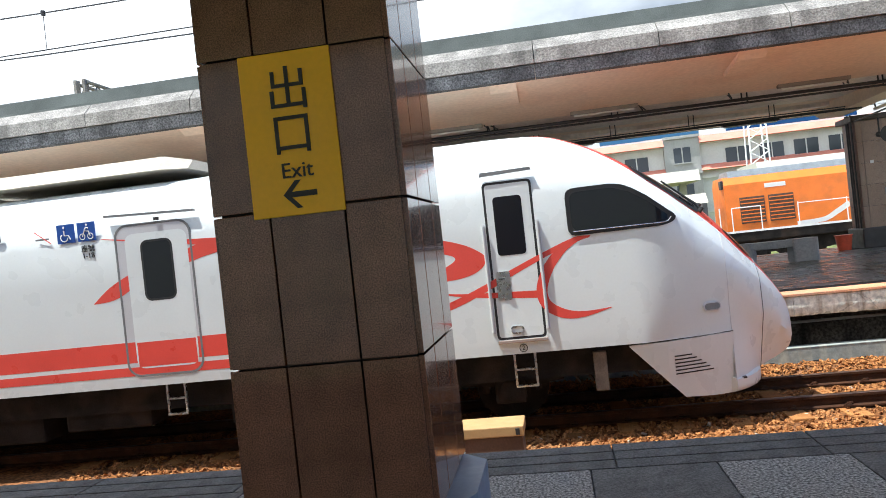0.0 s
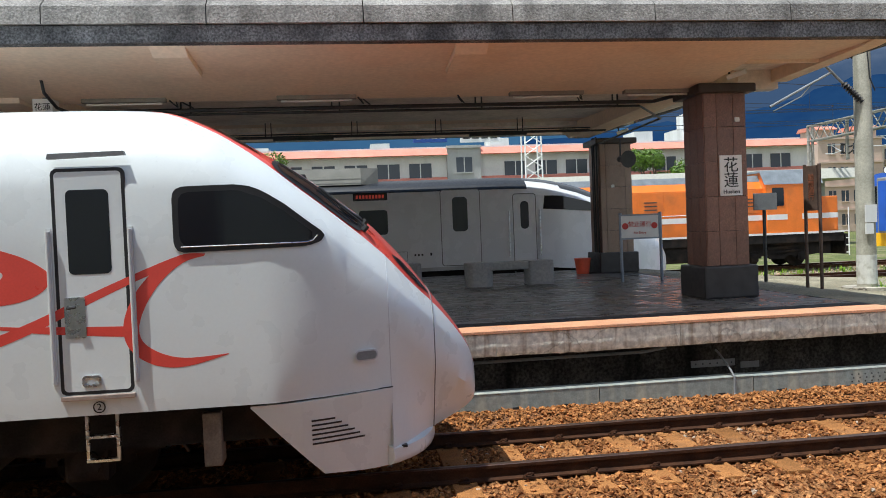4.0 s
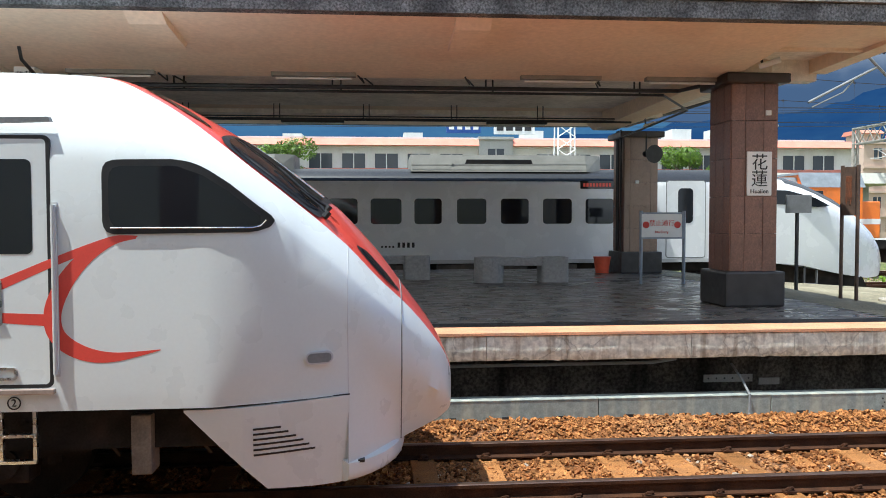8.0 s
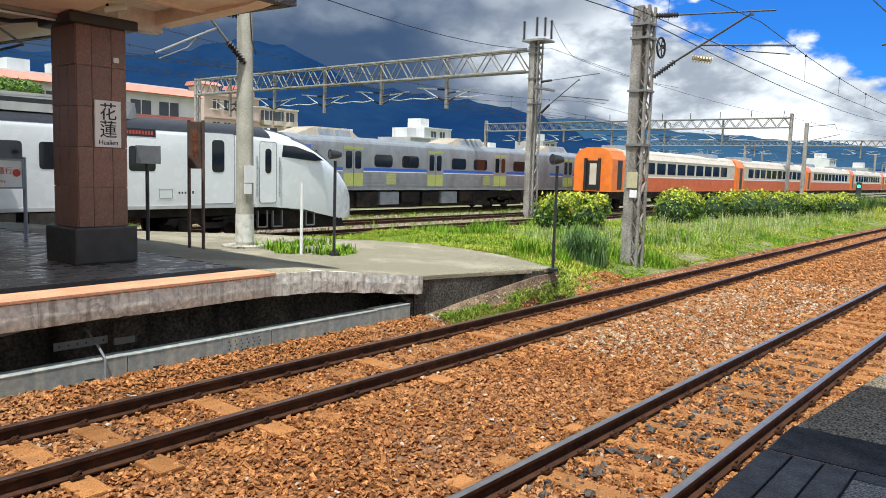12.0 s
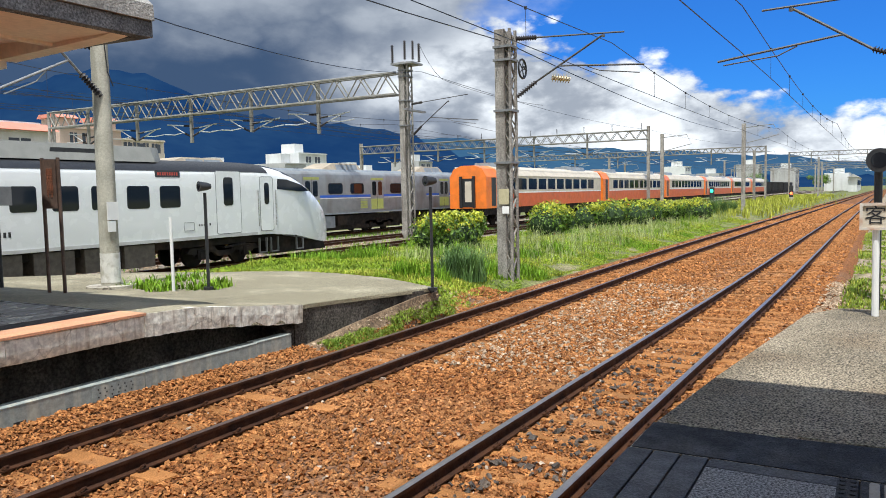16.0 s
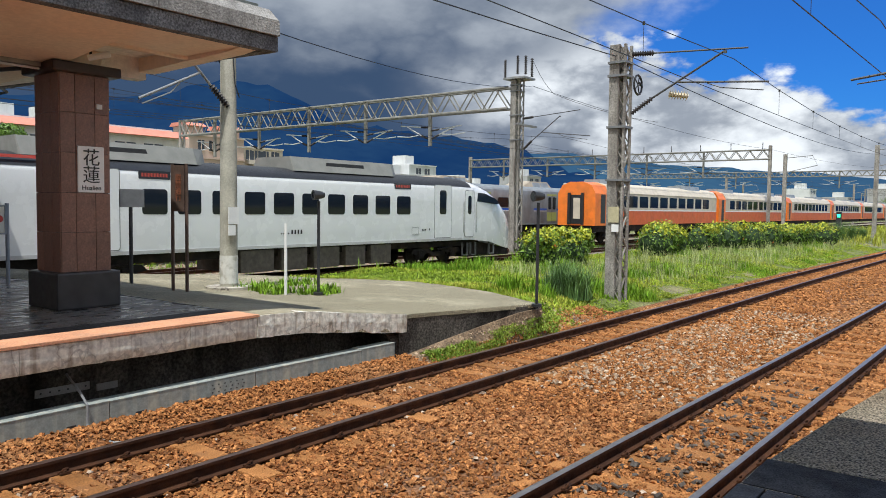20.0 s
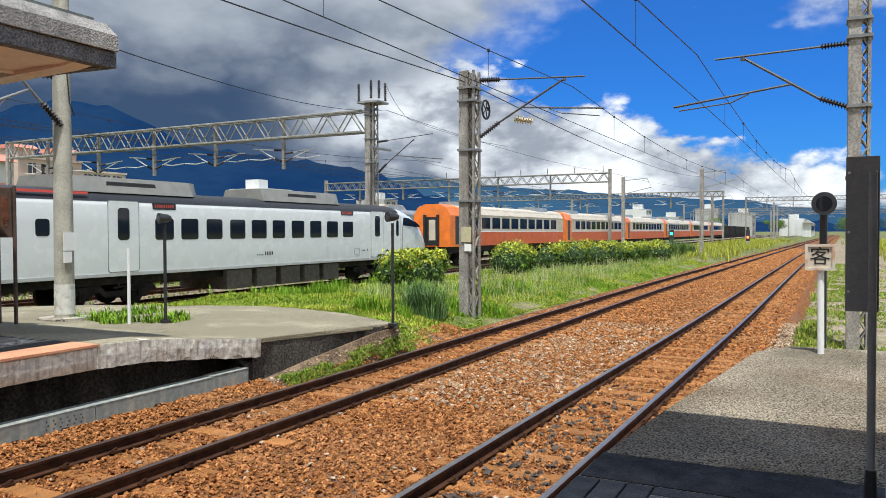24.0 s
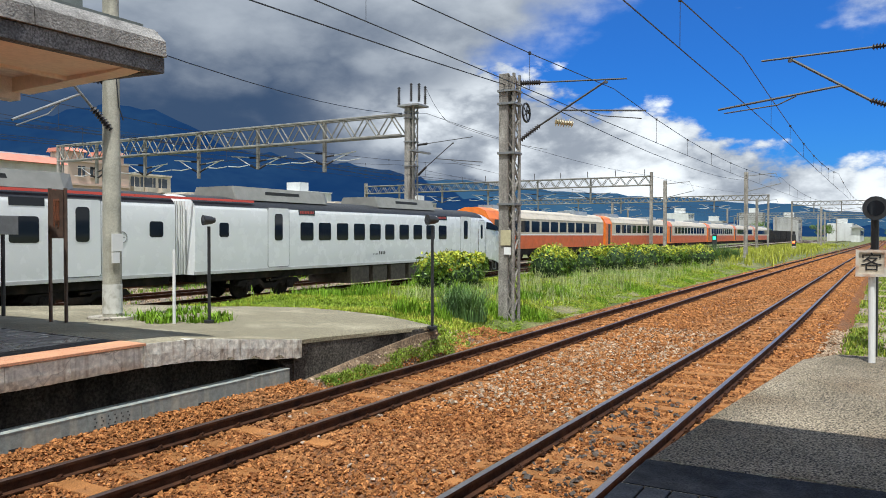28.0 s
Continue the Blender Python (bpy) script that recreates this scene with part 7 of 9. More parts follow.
def tiled_column(name, label, x0, x1, y0, y1, z0, z1, cols, row, material, base=None, cap=True, faces="fblr", base_h=0.5, dark_side=None):
    """A square column clad in tiles, each a piece of its own, with a dark base and a cap."""
    t = thing(name, label, "column")
    part("core", B(x0 + 0.012, x1 - 0.012, y0 + 0.012, y1 - 0.012, z0, z1), GROUT, t, "dark grout joints")
    w, d = (x1 - x0), (y1 - y0)
    nrow = max(1, round((z1 - z0) / row))
    h = (z1 - z0) / nrow
    cuts = cols
    made = {}
    for f in faces:
        span = w if f in "fb" else d
        for r in range(nrow):
            for a, b in zip(cuts, cuts[1:]):
                key = (f, round(b - a, 3))
                if key not in made:
                    ln = (b - a) * span
                    bm = B(0.003, ln - 0.003, -0.012, 0.012, 0.003, h - 0.003, bevel=0.0025)
                    me = bpy.data.meshes.new("tile")
                    bm.to_mesh(me)
                    bm.free()
                    # the left face can take darker tiles, which puts its shade in the colour
                    me.materials.append(dark_side if dark_side and f == "l" else material)
                    made[key] = me
                z = z0 + r * h
                p = {"f": pose(x0 + a * span, y0, z), "b": pose(x1 - a * span, y1, z, 0, 0, 180), "l": pose(x0, y1 - a * span, z, 0, 0, -90), "r": pose(x1, y0 + a * span, z, 0, 0, 90)}[f]
                shared("tile", made[key], t, p)
    if base:
        part("base", B(x0 - base, x1 + base, y0 - base, y1 + base, PLAT, PLAT + base_h, bevel=0.03), BLACK_BASE, t, "black stone base")
    if cap:
        part("cap", B(x0 - 0.13, x1 + 0.13, y0 - 0.13, y1 + 0.13, z1 - 0.02, z1 + 0.12, bevel=0.03), DARK_CAP, t, "dark cap moulding")
    return t


COLS3 = (0.0, 0.30, 0.70, 1.0)
col = tiled_column("platform_column", "brown-tiled square column with a black base on the island platform", 4.93, 5.60, 10.30, 10.97, PLAT + 0.5, 4.08, COLS3, 0.52, TILE_BROWN, 0.1)
back = tiled_column("platform_column", "square tan-tiled island platform column, black base, left side shaded in brown", 5.62, 6.40, 17.1, 17.88, PLAT + 0.5, 4.08, (0.0, 0.17, 0.8, 1.0), 0.54, TILE_TAN, 0.1, dark_side=TILE_BROWN)
part("switch_box", B(5.42, 5.50, 10.27, 10.30, 3.62, 3.69, bevel=0.006), SIGN_WHITE, col, "small cream switch box")
part("switch_box", B(5.88, 5.96, 17.07, 17.1, 3.0, 3.07), SIGN_WHITE, back)

stn = thing("station_name_sign", "white enamel station name sign with black characters on the brown column", "sign")
part("plate", B(5.15, 5.51, 10.262, 10.288, 2.49, 3.11, bevel=0.004), SIGN_WHITE, stn)
words("lettering", "花\n蓮", SIGN_BLACK, stn, pose(5.33, 10.258, 2.83), 0.245)
words("latin_name", "Hualien", SIGN_BLACK, stn, pose(5.33, 10.258, 2.55), 0.088)

ban = thing("no_entry_sign", "white sign with red characters on two blue-grey posts", "sign")
bx0, bx1, by = 4.98, 5.78, 14.1
part("panel", B(bx0, bx1, by, by + 0.03, 1.82, 2.27, bevel=0.006), SIGN_WHITE, ban, "white panel")
part("panel_frame", ring(bmesh.new(), rounded(bx0 - 0.03, bx1 + 0.03, 1.79, 2.30, 0.01, 2), rounded(bx0, bx1, 1.82, 2.27, 0.005, 2), by - 0.012, by + 0.03), BLUE_GREY_PAINT, ban)
for x in (bx0 + 0.01, bx1 + 0.06):
    part("post", T((x, by + 0.05, PLAT), (x, by + 0.05, 2.33), 0.032, 10), BLUE_GREY_PAINT, ban, "blue-grey post")
words("lettering", "禁止通行", SIGN_RED, ban, pose((bx0 + bx1) / 2, by - 0.004, 2.09), 0.125)
words("latin", "No Entry", SIGN_RED, ban, pose((bx0 + bx1) / 2, by - 0.004, 1.92), 0.07)
for x in (bx0 + 0.09, bx1 - 0.09):
    part("red_disc", T((x, by - 0.003, 2.06), (x, by + 0.002, 2.06), 0.065, 20), SIGN_RED, ban)

gp = thing("grey_board", "plain grey board on a thin dark post", "sign")
part("board", B(7.62, 8.12, 13.66, 13.69, 2.28, 2.62, bevel=0.005), GREY_PAINT, gp)
part("post", T((7.87, 13.72, PLAT - 0.1), (7.87, 13.72, 2.6), 0.035, 10), BLACK_PAINT, gp)

br = thing("upright_board", "narrow brown upright board with red characters on two rusty posts", "sign")
for x, y in ((7.69, 12.04), (7.81, 11.80)):
    part("post", T((x, y, PLAT - 0.1), (x, y, 3.05), 0.03, 8), BROWN_PAINT, br, "rusty brown post")
bm = bmesh.new()
a, b = Vector((7.686, 12.0, 0)), Vector((7.784, 11.8, 0))
n = Vector((b.y - a.y, -(b.x - a.x), 0)).normalized() * 0.04
prism(bm, [(a.x + n.x, a.y + n.y), (b.x + n.x, b.y + n.y), (b.x - n.x, b.y - n.y), (a.x - n.x, a.y - n.y)], "z", 2.22, 3.02)
part("board", bm, BROWN_PAINT, br, "brown board")
ang = math.degrees(math.atan2(b.y - a.y, b.x - a.x))
words("lettering", "嚴\n禁\n通\n行", mat("faded_red_brown", (0.28, 0.10, 0.05), 0.6), br, pose((a.x + b.x) / 2 - 0.04, (a.y + b.y) / 2 - 0.025, 2.63, 0, 0, ang), 0.125)


def bench(x0, x1, y):
    t = thing("stone_bench", "grey terrazzo bench on two block supports", "bench", "platform benches")
    part("seat", B(x0 + 0.42, x1 - 0.42, y + 0.015, y + 0.44, PLAT + 0.33, PLAT + 0.495, bevel=0.02), BENCH, t, "stone seat slab")
    part("support", P(rounded(x0, x0 + 0.58, y - 0.02, y + 0.47, 0.2), "z", PLAT, PLAT + 0.5), BENCH, t)
    part("support", P(rounded(x1 - 0.55, x1, y - 0.02, y + 0.47, 0.06), "z", PLAT, PLAT + 0.5), BENCH, t)


BENCH = mat("grey_terrazzo", (0.31, 0.32, 0.33), 0.55, var=0.15, scale=20, fine=120)
bench(1.86, 3.72, 14.7)
bench(-0.75, 1.02, 15.6)

bk = thing("fire_bucket", "red plastic fire bucket on the platform floor", "bucket")
bm = bmesh.new()
tube(bm, (5.18, 17.35, PLAT), (5.18, 17.35, PLAT + 0.36), 0.15, 20, 0.2)
part("pail", bm, mat("red_plastic", (0.75, 0.12, 0.06), 0.4), bk, smooth=True)
part("rim", T((5.18, 17.35, PLAT + 0.36), (5.18, 17.35, PLAT + 0.38), 0.21, 20), mat("red_plastic_rim", (0.7, 0.1, 0.05), 0.4), bk)

t = thing("riser_conduit", "black cable risers up the side of the tan column", "conduit")
for dy in (0.12, 0.3, 0.42):
    part("pipe", T((5.575, 17.1 + dy, PLAT), (5.575, 17.1 + dy, 4.25), 0.022, 6), BLACK_PAINT, t)
# under the canopy: lamps, conduits, cameras, hanging sign
for x in (-6.4, -3.6, -0.9, 2.55, 4.35):
    t = thing("fluorescent_lamp", "unlit fluorescent batten under the canopy soffit", "lamp", "canopy lamps")
    L = 1.15
    # dark grey puts the batten's silhouette into its colour
    part("batten", B(x - L / 2, x + L / 2, 10.50, 10.62, CZ - 0.235, CZ - 0.175, bevel=0.01), mat("silhouette_batten", (0.26, 0.24, 0.21), 0.6, var=0.15), t)
    part("tube", T((x - L / 2 + 0.06, 10.56, CZ - 0.255), (x + L / 2 - 0.06, 10.56, CZ - 0.255), 0.016, 8), SIGN_WHITE, t)
t = thing("conduit", "black cable conduit hung under the canopy", "conduit")
bm = wire_path(bmesh.new(), [(-28, 11.4, CZ - 0.22), (4.6, 11.4, CZ - 0.22), (5.0, 11.0, CZ - 0.16)], 0.03, 6)
wire_path(bm, [(-28, 11.5, CZ - 0.27), (4.4, 11.5, CZ - 0.27), (5.2, 12.5, CZ - 0.35), (5.4, 16.5, CZ - 0.35)], 0.02, 6)
part("pipe", bm, BLACK_PAINT, t)
for x in [-26 + 2.3 * k for k in range(14)]:
    part("hanger", T((x, 11.4, CZ - 0.22), (x, 11.4, CZ + 0.03), 0.014, 6), BLACK_PAINT, t)
    part("hanger", T((x + 0.12, 11.5, CZ - 0.27), (x + 0.12, 11.5, CZ + 0.03), 0.014, 6), BLACK_PAINT, t)
for x in (-3.0, -0.3, 1.2, 3.1, 4.9):
    bm = wire_path(bmesh.new(), [(x, 10.62, CZ - 0.2), (x + 0.08, 10.78, CZ - 0.27), (x + 0.02, 10.95, CZ - 0.12), (x + 0.2, 11.3, CZ - 0.2)], 0.012, 5)
    part("loose_cable", bm, BLACK_PAINT, t)
t = thing("rear_conduit", "black cable rail hung on rods at the back of the canopy", "conduit")
part("rail", T((-28, 16.0, 4.27), (5.4, 16.0, 4.27), 0.03, 6), BLACK_PAINT, t)
part("cable", T((-28, 15.95, 4.325), (5.4, 15.95, 4.325), 0.014, 6), BLACK_PAINT, t)
for k in range(9):
    for dx in (0.0, 0.12):
        part("rod", T((-9.6 + 1.85 * k + dx, 16.0, 4.27), (-9.6 + 1.85 * k + dx, 16.0, 4.62), 0.012, 6), BLACK_PAINT, t)
for x in (-5.6, -1.4, 2.9):
    t = thing("fluorescent_lamp", "unlit fluorescent batten hung at the back of the canopy", "lamp", "canopy lamps")
    # black colour stands in for the rear batten's silhouette
    part("batten", B(x - 0.65, x + 0.65, 15.93, 16.07, 4.20, 4.26, bevel=0.01), BLACK_PAINT, t)
    part("tube", T((x - 0.6, 16.0, 4.185), (x + 0.6, 16.0, 4.185), 0.016, 8), SIGN_WHITE, t)
for x, y in ((5.2, 10.05), (5.9, 16.6)):
    t = thing("security_camera", "small grey security camera under the canopy", "camera")
    part("body", T((x, y, CZ - 0.11), (x + 0.2, y - 0.18, CZ - 0.05), 0.04, 12), SIGN_WHITE, t)
    part("bracket", T((x + 0.04, y, CZ - 0.1), (x + 0.04, y + 0.06, CZ + 0.15), 0.018, 8), BLACK_PAINT, t)
t = thing("loudspeaker", "black horn loudspeaker beside the tan column", "loudspeaker")
part("horn", T((5.95, 16.4, 3.62), (5.98, 16.15, 3.6), 0.06, 16, 0.2), BLACK_PAINT, t, smooth=True)
part("driver", T((5.95, 16.4, 3.62), (5.94, 16.6, 3.64), 0.07, 12), BLACK_PAINT, t)
part("bracket", T((5.94, 16.55, 3.64), (5.94, 16.55, 4.1), 0.02, 8), BLACK_PAINT, t)
t = thing("hanging_station_sign", "white hanging station sign box under the canopy", "sign")
part("cabinet", B(-4.74, -4.48, 10.3, 10.56, 3.81, 4.16, bevel=0.008), SIGN_WHITE, t)
part("hanger", B(-4.64, -4.58, 10.4, 10.46, 4.155, CZ - 0.16), GREY_PAINT, t)
words("lettering", "花蓮", SIGN_BLACK, t, pose(-4.61, 10.296, 4.04), 0.11)
words("latin_name", "Hualien", SIGN_BLACK, t, pose(-4.61, 10.296, 3.91), 0.055)
t = thing("drooping_cable", "black cable drooping from the soffit beside the hanging sign", "cable")
part("cable", wire_path(bmesh.new(), [(-4.35, 9.6, CZ - 0.09), (-4.33, 9.62, CZ - 0.25), (-4.28, 9.9, CZ - 0.4), (-4.2, 10.6, CZ - 0.42)], 0.022, 6), BLACK_PAINT, t)

# small things below the platform edge
t = thing("steel_bracket_plate", "grey perforated steel plates bolted to the platform wall", "bracket")
part("plate", B(3.86, 4.47, 8.70, 8.715, 0.20, 0.29), GREY_STEEL, t)
part("plate", B(4.55, 4.81, 8.70, 8.715, 0.16, 0.24), GREY_STEEL, t)
bm = bmesh.new()
for k in range(6):
    tube(bm, (3.92 + k * 0.1, 8.698, 0.245), (3.92 + k * 0.1, 8.70, 0.245), 0.012, 8)
part("bolt", bm, BLACK_PAINT, t)
t = thing("ground_cable", "grey cable bent over the trough to the ballast", "cable")
part("cable", wire_path(bmesh.new(), [(4.2, 8.69, 0.42), (4.12, 8.45, 0.42), (4.10, 8.2, 0.32), (4.10, 8.03, 0.2), (4.08, 8.0, 0.0), (4.06, 7.9, -0.10), (4.15, 7.6, -0.13), (4.35, 7.4, -0.13)], 0.014, 6), GREY_PAINT, t)
t = thing("wall_pipe", "rusty pipe along the recessed platform wall", "pipe")
part("pipe", wire_path(bmesh.new(), [(-10, 8.66, 0.42), (3.2, 8.66, 0.46), (3.5, 8.66, 0.5)], 0.022, 6), GREY_STEEL, t)

# trackside box
t = thing("trackside_box", "trackside cabinet with a tan lid beside the near track", "cabinet")
part("housing", B(-3.2, -2.5, 4.42, 4.8, -0.25, 0.2, bevel=0.01), mat("brown_box_side", (0.12, 0.075, 0.055), 0.6, var=0.2), t, "brown box side")
part("lid", B(-3.22, -2.48, 4.40, 4.84, 0.2, 0.30, bevel=0.012), mat("tan_box_lid", (0.46, 0.29, 0.13), 0.55, var=0.1, scale=4), t, "tan sheet-metal lid")
part("hasp", B(-2.56, -2.52, 4.385, 4.40, 0.22, 0.28), BLACK_PAINT, t)

# ---- near platform: exit column and second column ----
EX0, EX1, EYF = -2.98, -2.42, -0.745
ex = tiled_column("exit_column", "dark brown polished tile column on the near platform", EX0, EX1, EYF, EYF + 0.62, PLAT - 0.031, 4.505, COLS3, 0.452, TILE_DARK, None, False)
bm = P([(EX1 + 0.0, EYF - 0.02), (EX1 + 0.02, EYF - 0.02), (EX1 + 0.10, EYF + 0.16), (EX1 + 0.10, EYF + 0.5), (EX1 + 0.0, EYF + 0.6)], "z", PLAT, PLAT + 0.42)
part("corner_guard", bm, GUARD_BLUE, ex, "blue-grey corner guard at the foot")
s = thing("exit_sign", "yellow exit sign with black characters and an arrow", "sign")
part("plate", B(-2.857, -2.583, EYF - 0.022, EYF - 0.013, 2.225, 2.695, bevel=0.002), SIGN_YELLOW, s)
yy = EYF - 0.0235
words("lettering", "出\n口", SIGN_BLACK, s, pose(-2.715, yy, 2.515), 0.135)
words("latin", "Exit", SIGN_BLACK, s, pose(-2.712, yy, 2.352), 0.062)
bm = bmesh.new()
prism(bm, [(-2.76, 2.285), (-2.722, 2.325), (-2.705, 2.325), (-2.735, 2.293), (-2.66, 2.293), (-2.66, 2.277), (-2.735, 2.277), (-2.705, 2.245), (-2.722, 2.245)], "y", yy - 0.001, yy + 0.001)
part("arrow", bm, SIGN_BLACK, s)
CX0, CX1, CYF = 2.93, 3.65, -0.90
c2 = tiled_column("tile_column", "dark brown polished tile column at the platform's end", CX0, CX1, CYF, CYF + 0.62, PLAT, 4.4, COLS3, 0.62, TILE_DARK, None, False)
part("corner_guard", P([(CX1 - 0.2, CYF + 0.62), (CX1 - 0.2, CYF + 0.66), (CX1 + 0.04, CYF + 0.78), (CX1 + 0.1, CYF + 0.76), (CX1 + 0.1, CYF + 0.3), (CX1 + 0.014, CYF + 0.3), (CX1 + 0.014, CYF + 0.62)], "z", PLAT, PLAT + 0.42), GUARD_BLUE, c2, "blue-grey corner guard at the foot")
t = thing("post_sign", "long dark board on a thin grey post, seen from behind", "sign")
part("post", T((4.40, -0.1, PLAT), (4.40, -0.1, 2.58), 0.02, 10), GREY_PAINT, t)
part("board", B(4.422, 4.435, -0.13, 0.02, 1.88, 2.66, bevel=0.003), GREY_PAINT, t, "dark grey back of the board")
part("sleeve", T((4.40, -0.1, PLAT), (4.40, -0.1, PLAT + 0.17), 0.032, 10, 0.026), BLACK_RUBBER, t, "black rubber sleeve")
part("foot", T((4.40, -0.1, PLAT), (4.40, -0.1, PLAT + 0.02), 0.055, 14), BLACK_RUBBER, t)
for z in (1.98, 2.28, 2.58):
    for dy in (-0.06, 0.06):
        part("bolt", T((4.421, -0.055 + dy, z), (4.415, -0.055 + dy, z), 0.007, 8), STEEL, t)

# passenger stop marker and lamp signal at the platform's end
t = thing("stop_marker", "white framed board with one black character on a white post", "sign")
part("post", T((9.45, 0.16, PLAT - 0.1), (9.45, 0.17, 2.1), 0.035, 10), SIGN_WHITE, t, "white post")
KX, KY, KZ = 9.42, 0.175, 1.993
part("board", B(KX - 0.02, KX, KY - 0.13, KY + 0.13, KZ - 0.13, KZ + 0.13), CREAM, t, "pale board")
bm = bmesh.new()
for y0, y1, z0, z1 in ((-0.15, -0.12, -0.145, 0.145), (0.12, 0.15, -0.145, 0.145), (-0.12, 0.12, -0.145, -0.115), (-0.12, 0.12, 0.115, 0.145)):
    box(bm, KX - 0.04, KX + 0.01, KY + y0, KY + y1, KZ + z0, KZ + z1)
part("frame", bm, mat("rusty_white_frame", (0.6, 0.55, 0.48), 0.6, var=0.1, stain=(0.4, 0.16, 0.05), stain_scale=6, stain_amount=0.7), t, "white frame with rust runs")
words("character", "客", SIGN_BLACK, t, pose(KX - 0.023, KY, KZ, 0, 0, -90), 0.21)


def lamp_post(x, y, z, h, turn, label, scale=1.0):
    t = thing("monitor_post", label, "signal lamp", "black lamp posts", at=pose(x, y, z, 0, 0, turn))
    part("post", T((0, 0, 0), (0, 0, h), 0.045 if scale > 0.7 else 0.03, 10), BLACK_PAINT, t, "black post")
    hd = part("hood", T((0.12 * scale, 0, h + 0.12), (-0.2 * scale, 0, h + 0.12), 0.12 * scale, 18, 0.17 * scale), BLACK_PAINT, t, "black lamp hood", smooth=True)
    part("lens", T((-0.2 * scale, 0, h + 0.12), (-0.205 * scale, 0, h + 0.12), 0.11 * scale, 18), DARK_GLASS, hd)
    part("visor", T((0.2 * scale, 0, h + 0.12), (0.05 * scale, 0, h + 0.12), 0.09 * scale, 14), BLACK_PAINT, t)
    part("base", T((0, 0, 0), (0, 0, 0.05), 0.1, 12), BLACK_PAINT, t)
    return t


lamp_post(12.72, 7.64, 0.46, 2.0, -25, "black lamp on a slim post at the end of the apron", 0.6)
lamp_post(10.35, 11.2, 0.6, 1.84, -20, "black double lamp on a slim post among weeds", 0.58)
lamp_post(10.7, 0.15, 0.3, 2.2, 2, "black round-hooded lamp on a thick post behind the marker", 0.85)
t = thing("marker_stake", "short white stake beside the apron", "post")
part("stake", T((9.86, 11.6, 0.5), (9.86, 11.6, 2.0), 0.03, 8), SIGN_WHITE, t)

# ---- masts, gantries and wires ----
pole = thing("round_pole", "pale tapered concrete catenary pole with white painted foot", "pole")
PX, PYY = 9.79, 13.3
part("shaft", T((PX, PYY, 0.3), (PX, PYY, 9.5), 0.185, 20, 0.135), POLE_CONCRETE, pole, smooth=True)
part("white_band", T((PX, PYY, 0.72), (PX, PYY, 1.3), 0.187, 20, 0.185), mat("flaking_white_paint", (0.66, 0.65, 0.60), 0.8, var=0.1, scale=6, stain=(0.42, 0.40, 0.33), stain_scale=7.0, stain_amount=0.9), pole, "white painted band")
part("plinth", T((PX, PYY, 0.5), (PX, PYY, 0.66), 0.46, 20), CONCRETE, pole)
part("plate", B(PX - 0.14, PX + 0.1, PYY - 0.20, PYY - 0.17, 1.95, 2.3), SIGN_WHITE, pole)
part("tag", B(PX - 0.14, PX + 0.02, PYY - 0.205, PYY - 0.17, 1.72, 1.93), SIGN_WHITE, pole)
part("downlead", wire_path(bmesh.new(), [(PX - 0.02, PYY - 0.16, 5.6), (PX + 0.04, PYY - 0.175, 4.8), (PX + 0.15, PYY - 0.17, 4.55)], 0.012), BLACK_PAINT, pole)


def insulator(bm, p, q, r=0.075, n=9):
    p, q = Vector(p), Vector(q)
    tube(bm, p, q, r * 0.45, 8)
    for k in range(n):
        a = p.lerp(q, (k + 0.3) / n)
        tube(bm, a, p.lerp(q, (k + 0.7) / n), r, 10, r * 0.6)
    return bm


def cantilever(parent, foot, low, high_foot, reach_top, joint, arm_end, drop, steel=None):
    """Hinged catenary arm: strut, top tube, registration arm and insulators."""
    bm = bmesh.new()
    low, joint, foot, high_foot, reach_top, arm_end = (Vector(v) for v in (low, joint, foot, high_foot, reach_top, arm_end))
    tube(bm, low, joint, 0.028, 8)
    tube(bm, high_foot.lerp(reach_top, 0.2), reach_top, 0.022, 8)
    mid = low.lerp(joint, 0.35)
    tube(bm, mid, arm_end, 0.024, 8)
    tube(bm, joint, joint - Vector((0, 0, 0.06)), 0.05, 8)
    wire_path(bm, [arm_end.lerp(mid, 0.65) - Vector((0, 0, 0.03)), arm_end.lerp(mid, 0.5) - Vector((0, 0, 0.14)), arm_end.lerp(mid, 0.05) - Vector((0, 0, drop))], 0.014, 6)
    a = part("arm", bm, steel or ARM_STEEL, parent, "galvanised cantilever tubes")
    for p, q in ((foot, low), (high_foot, high_foot.lerp(reach_top, 0.2))):
        part("insulator", insulator(bmesh.new(), p, q), INSULATOR, a, "dark ribbed insulator")


cantilever(pole, (9.72, 13.22, 4.35), (9.30, 13.2, 4.72), (9.7, 13.3, 5.3), (8.1, 16.5, 5.75), (8.6, 13.15, 5.35), (7.75, 13.2, 4.28), 0.12, GREY_STEEL)


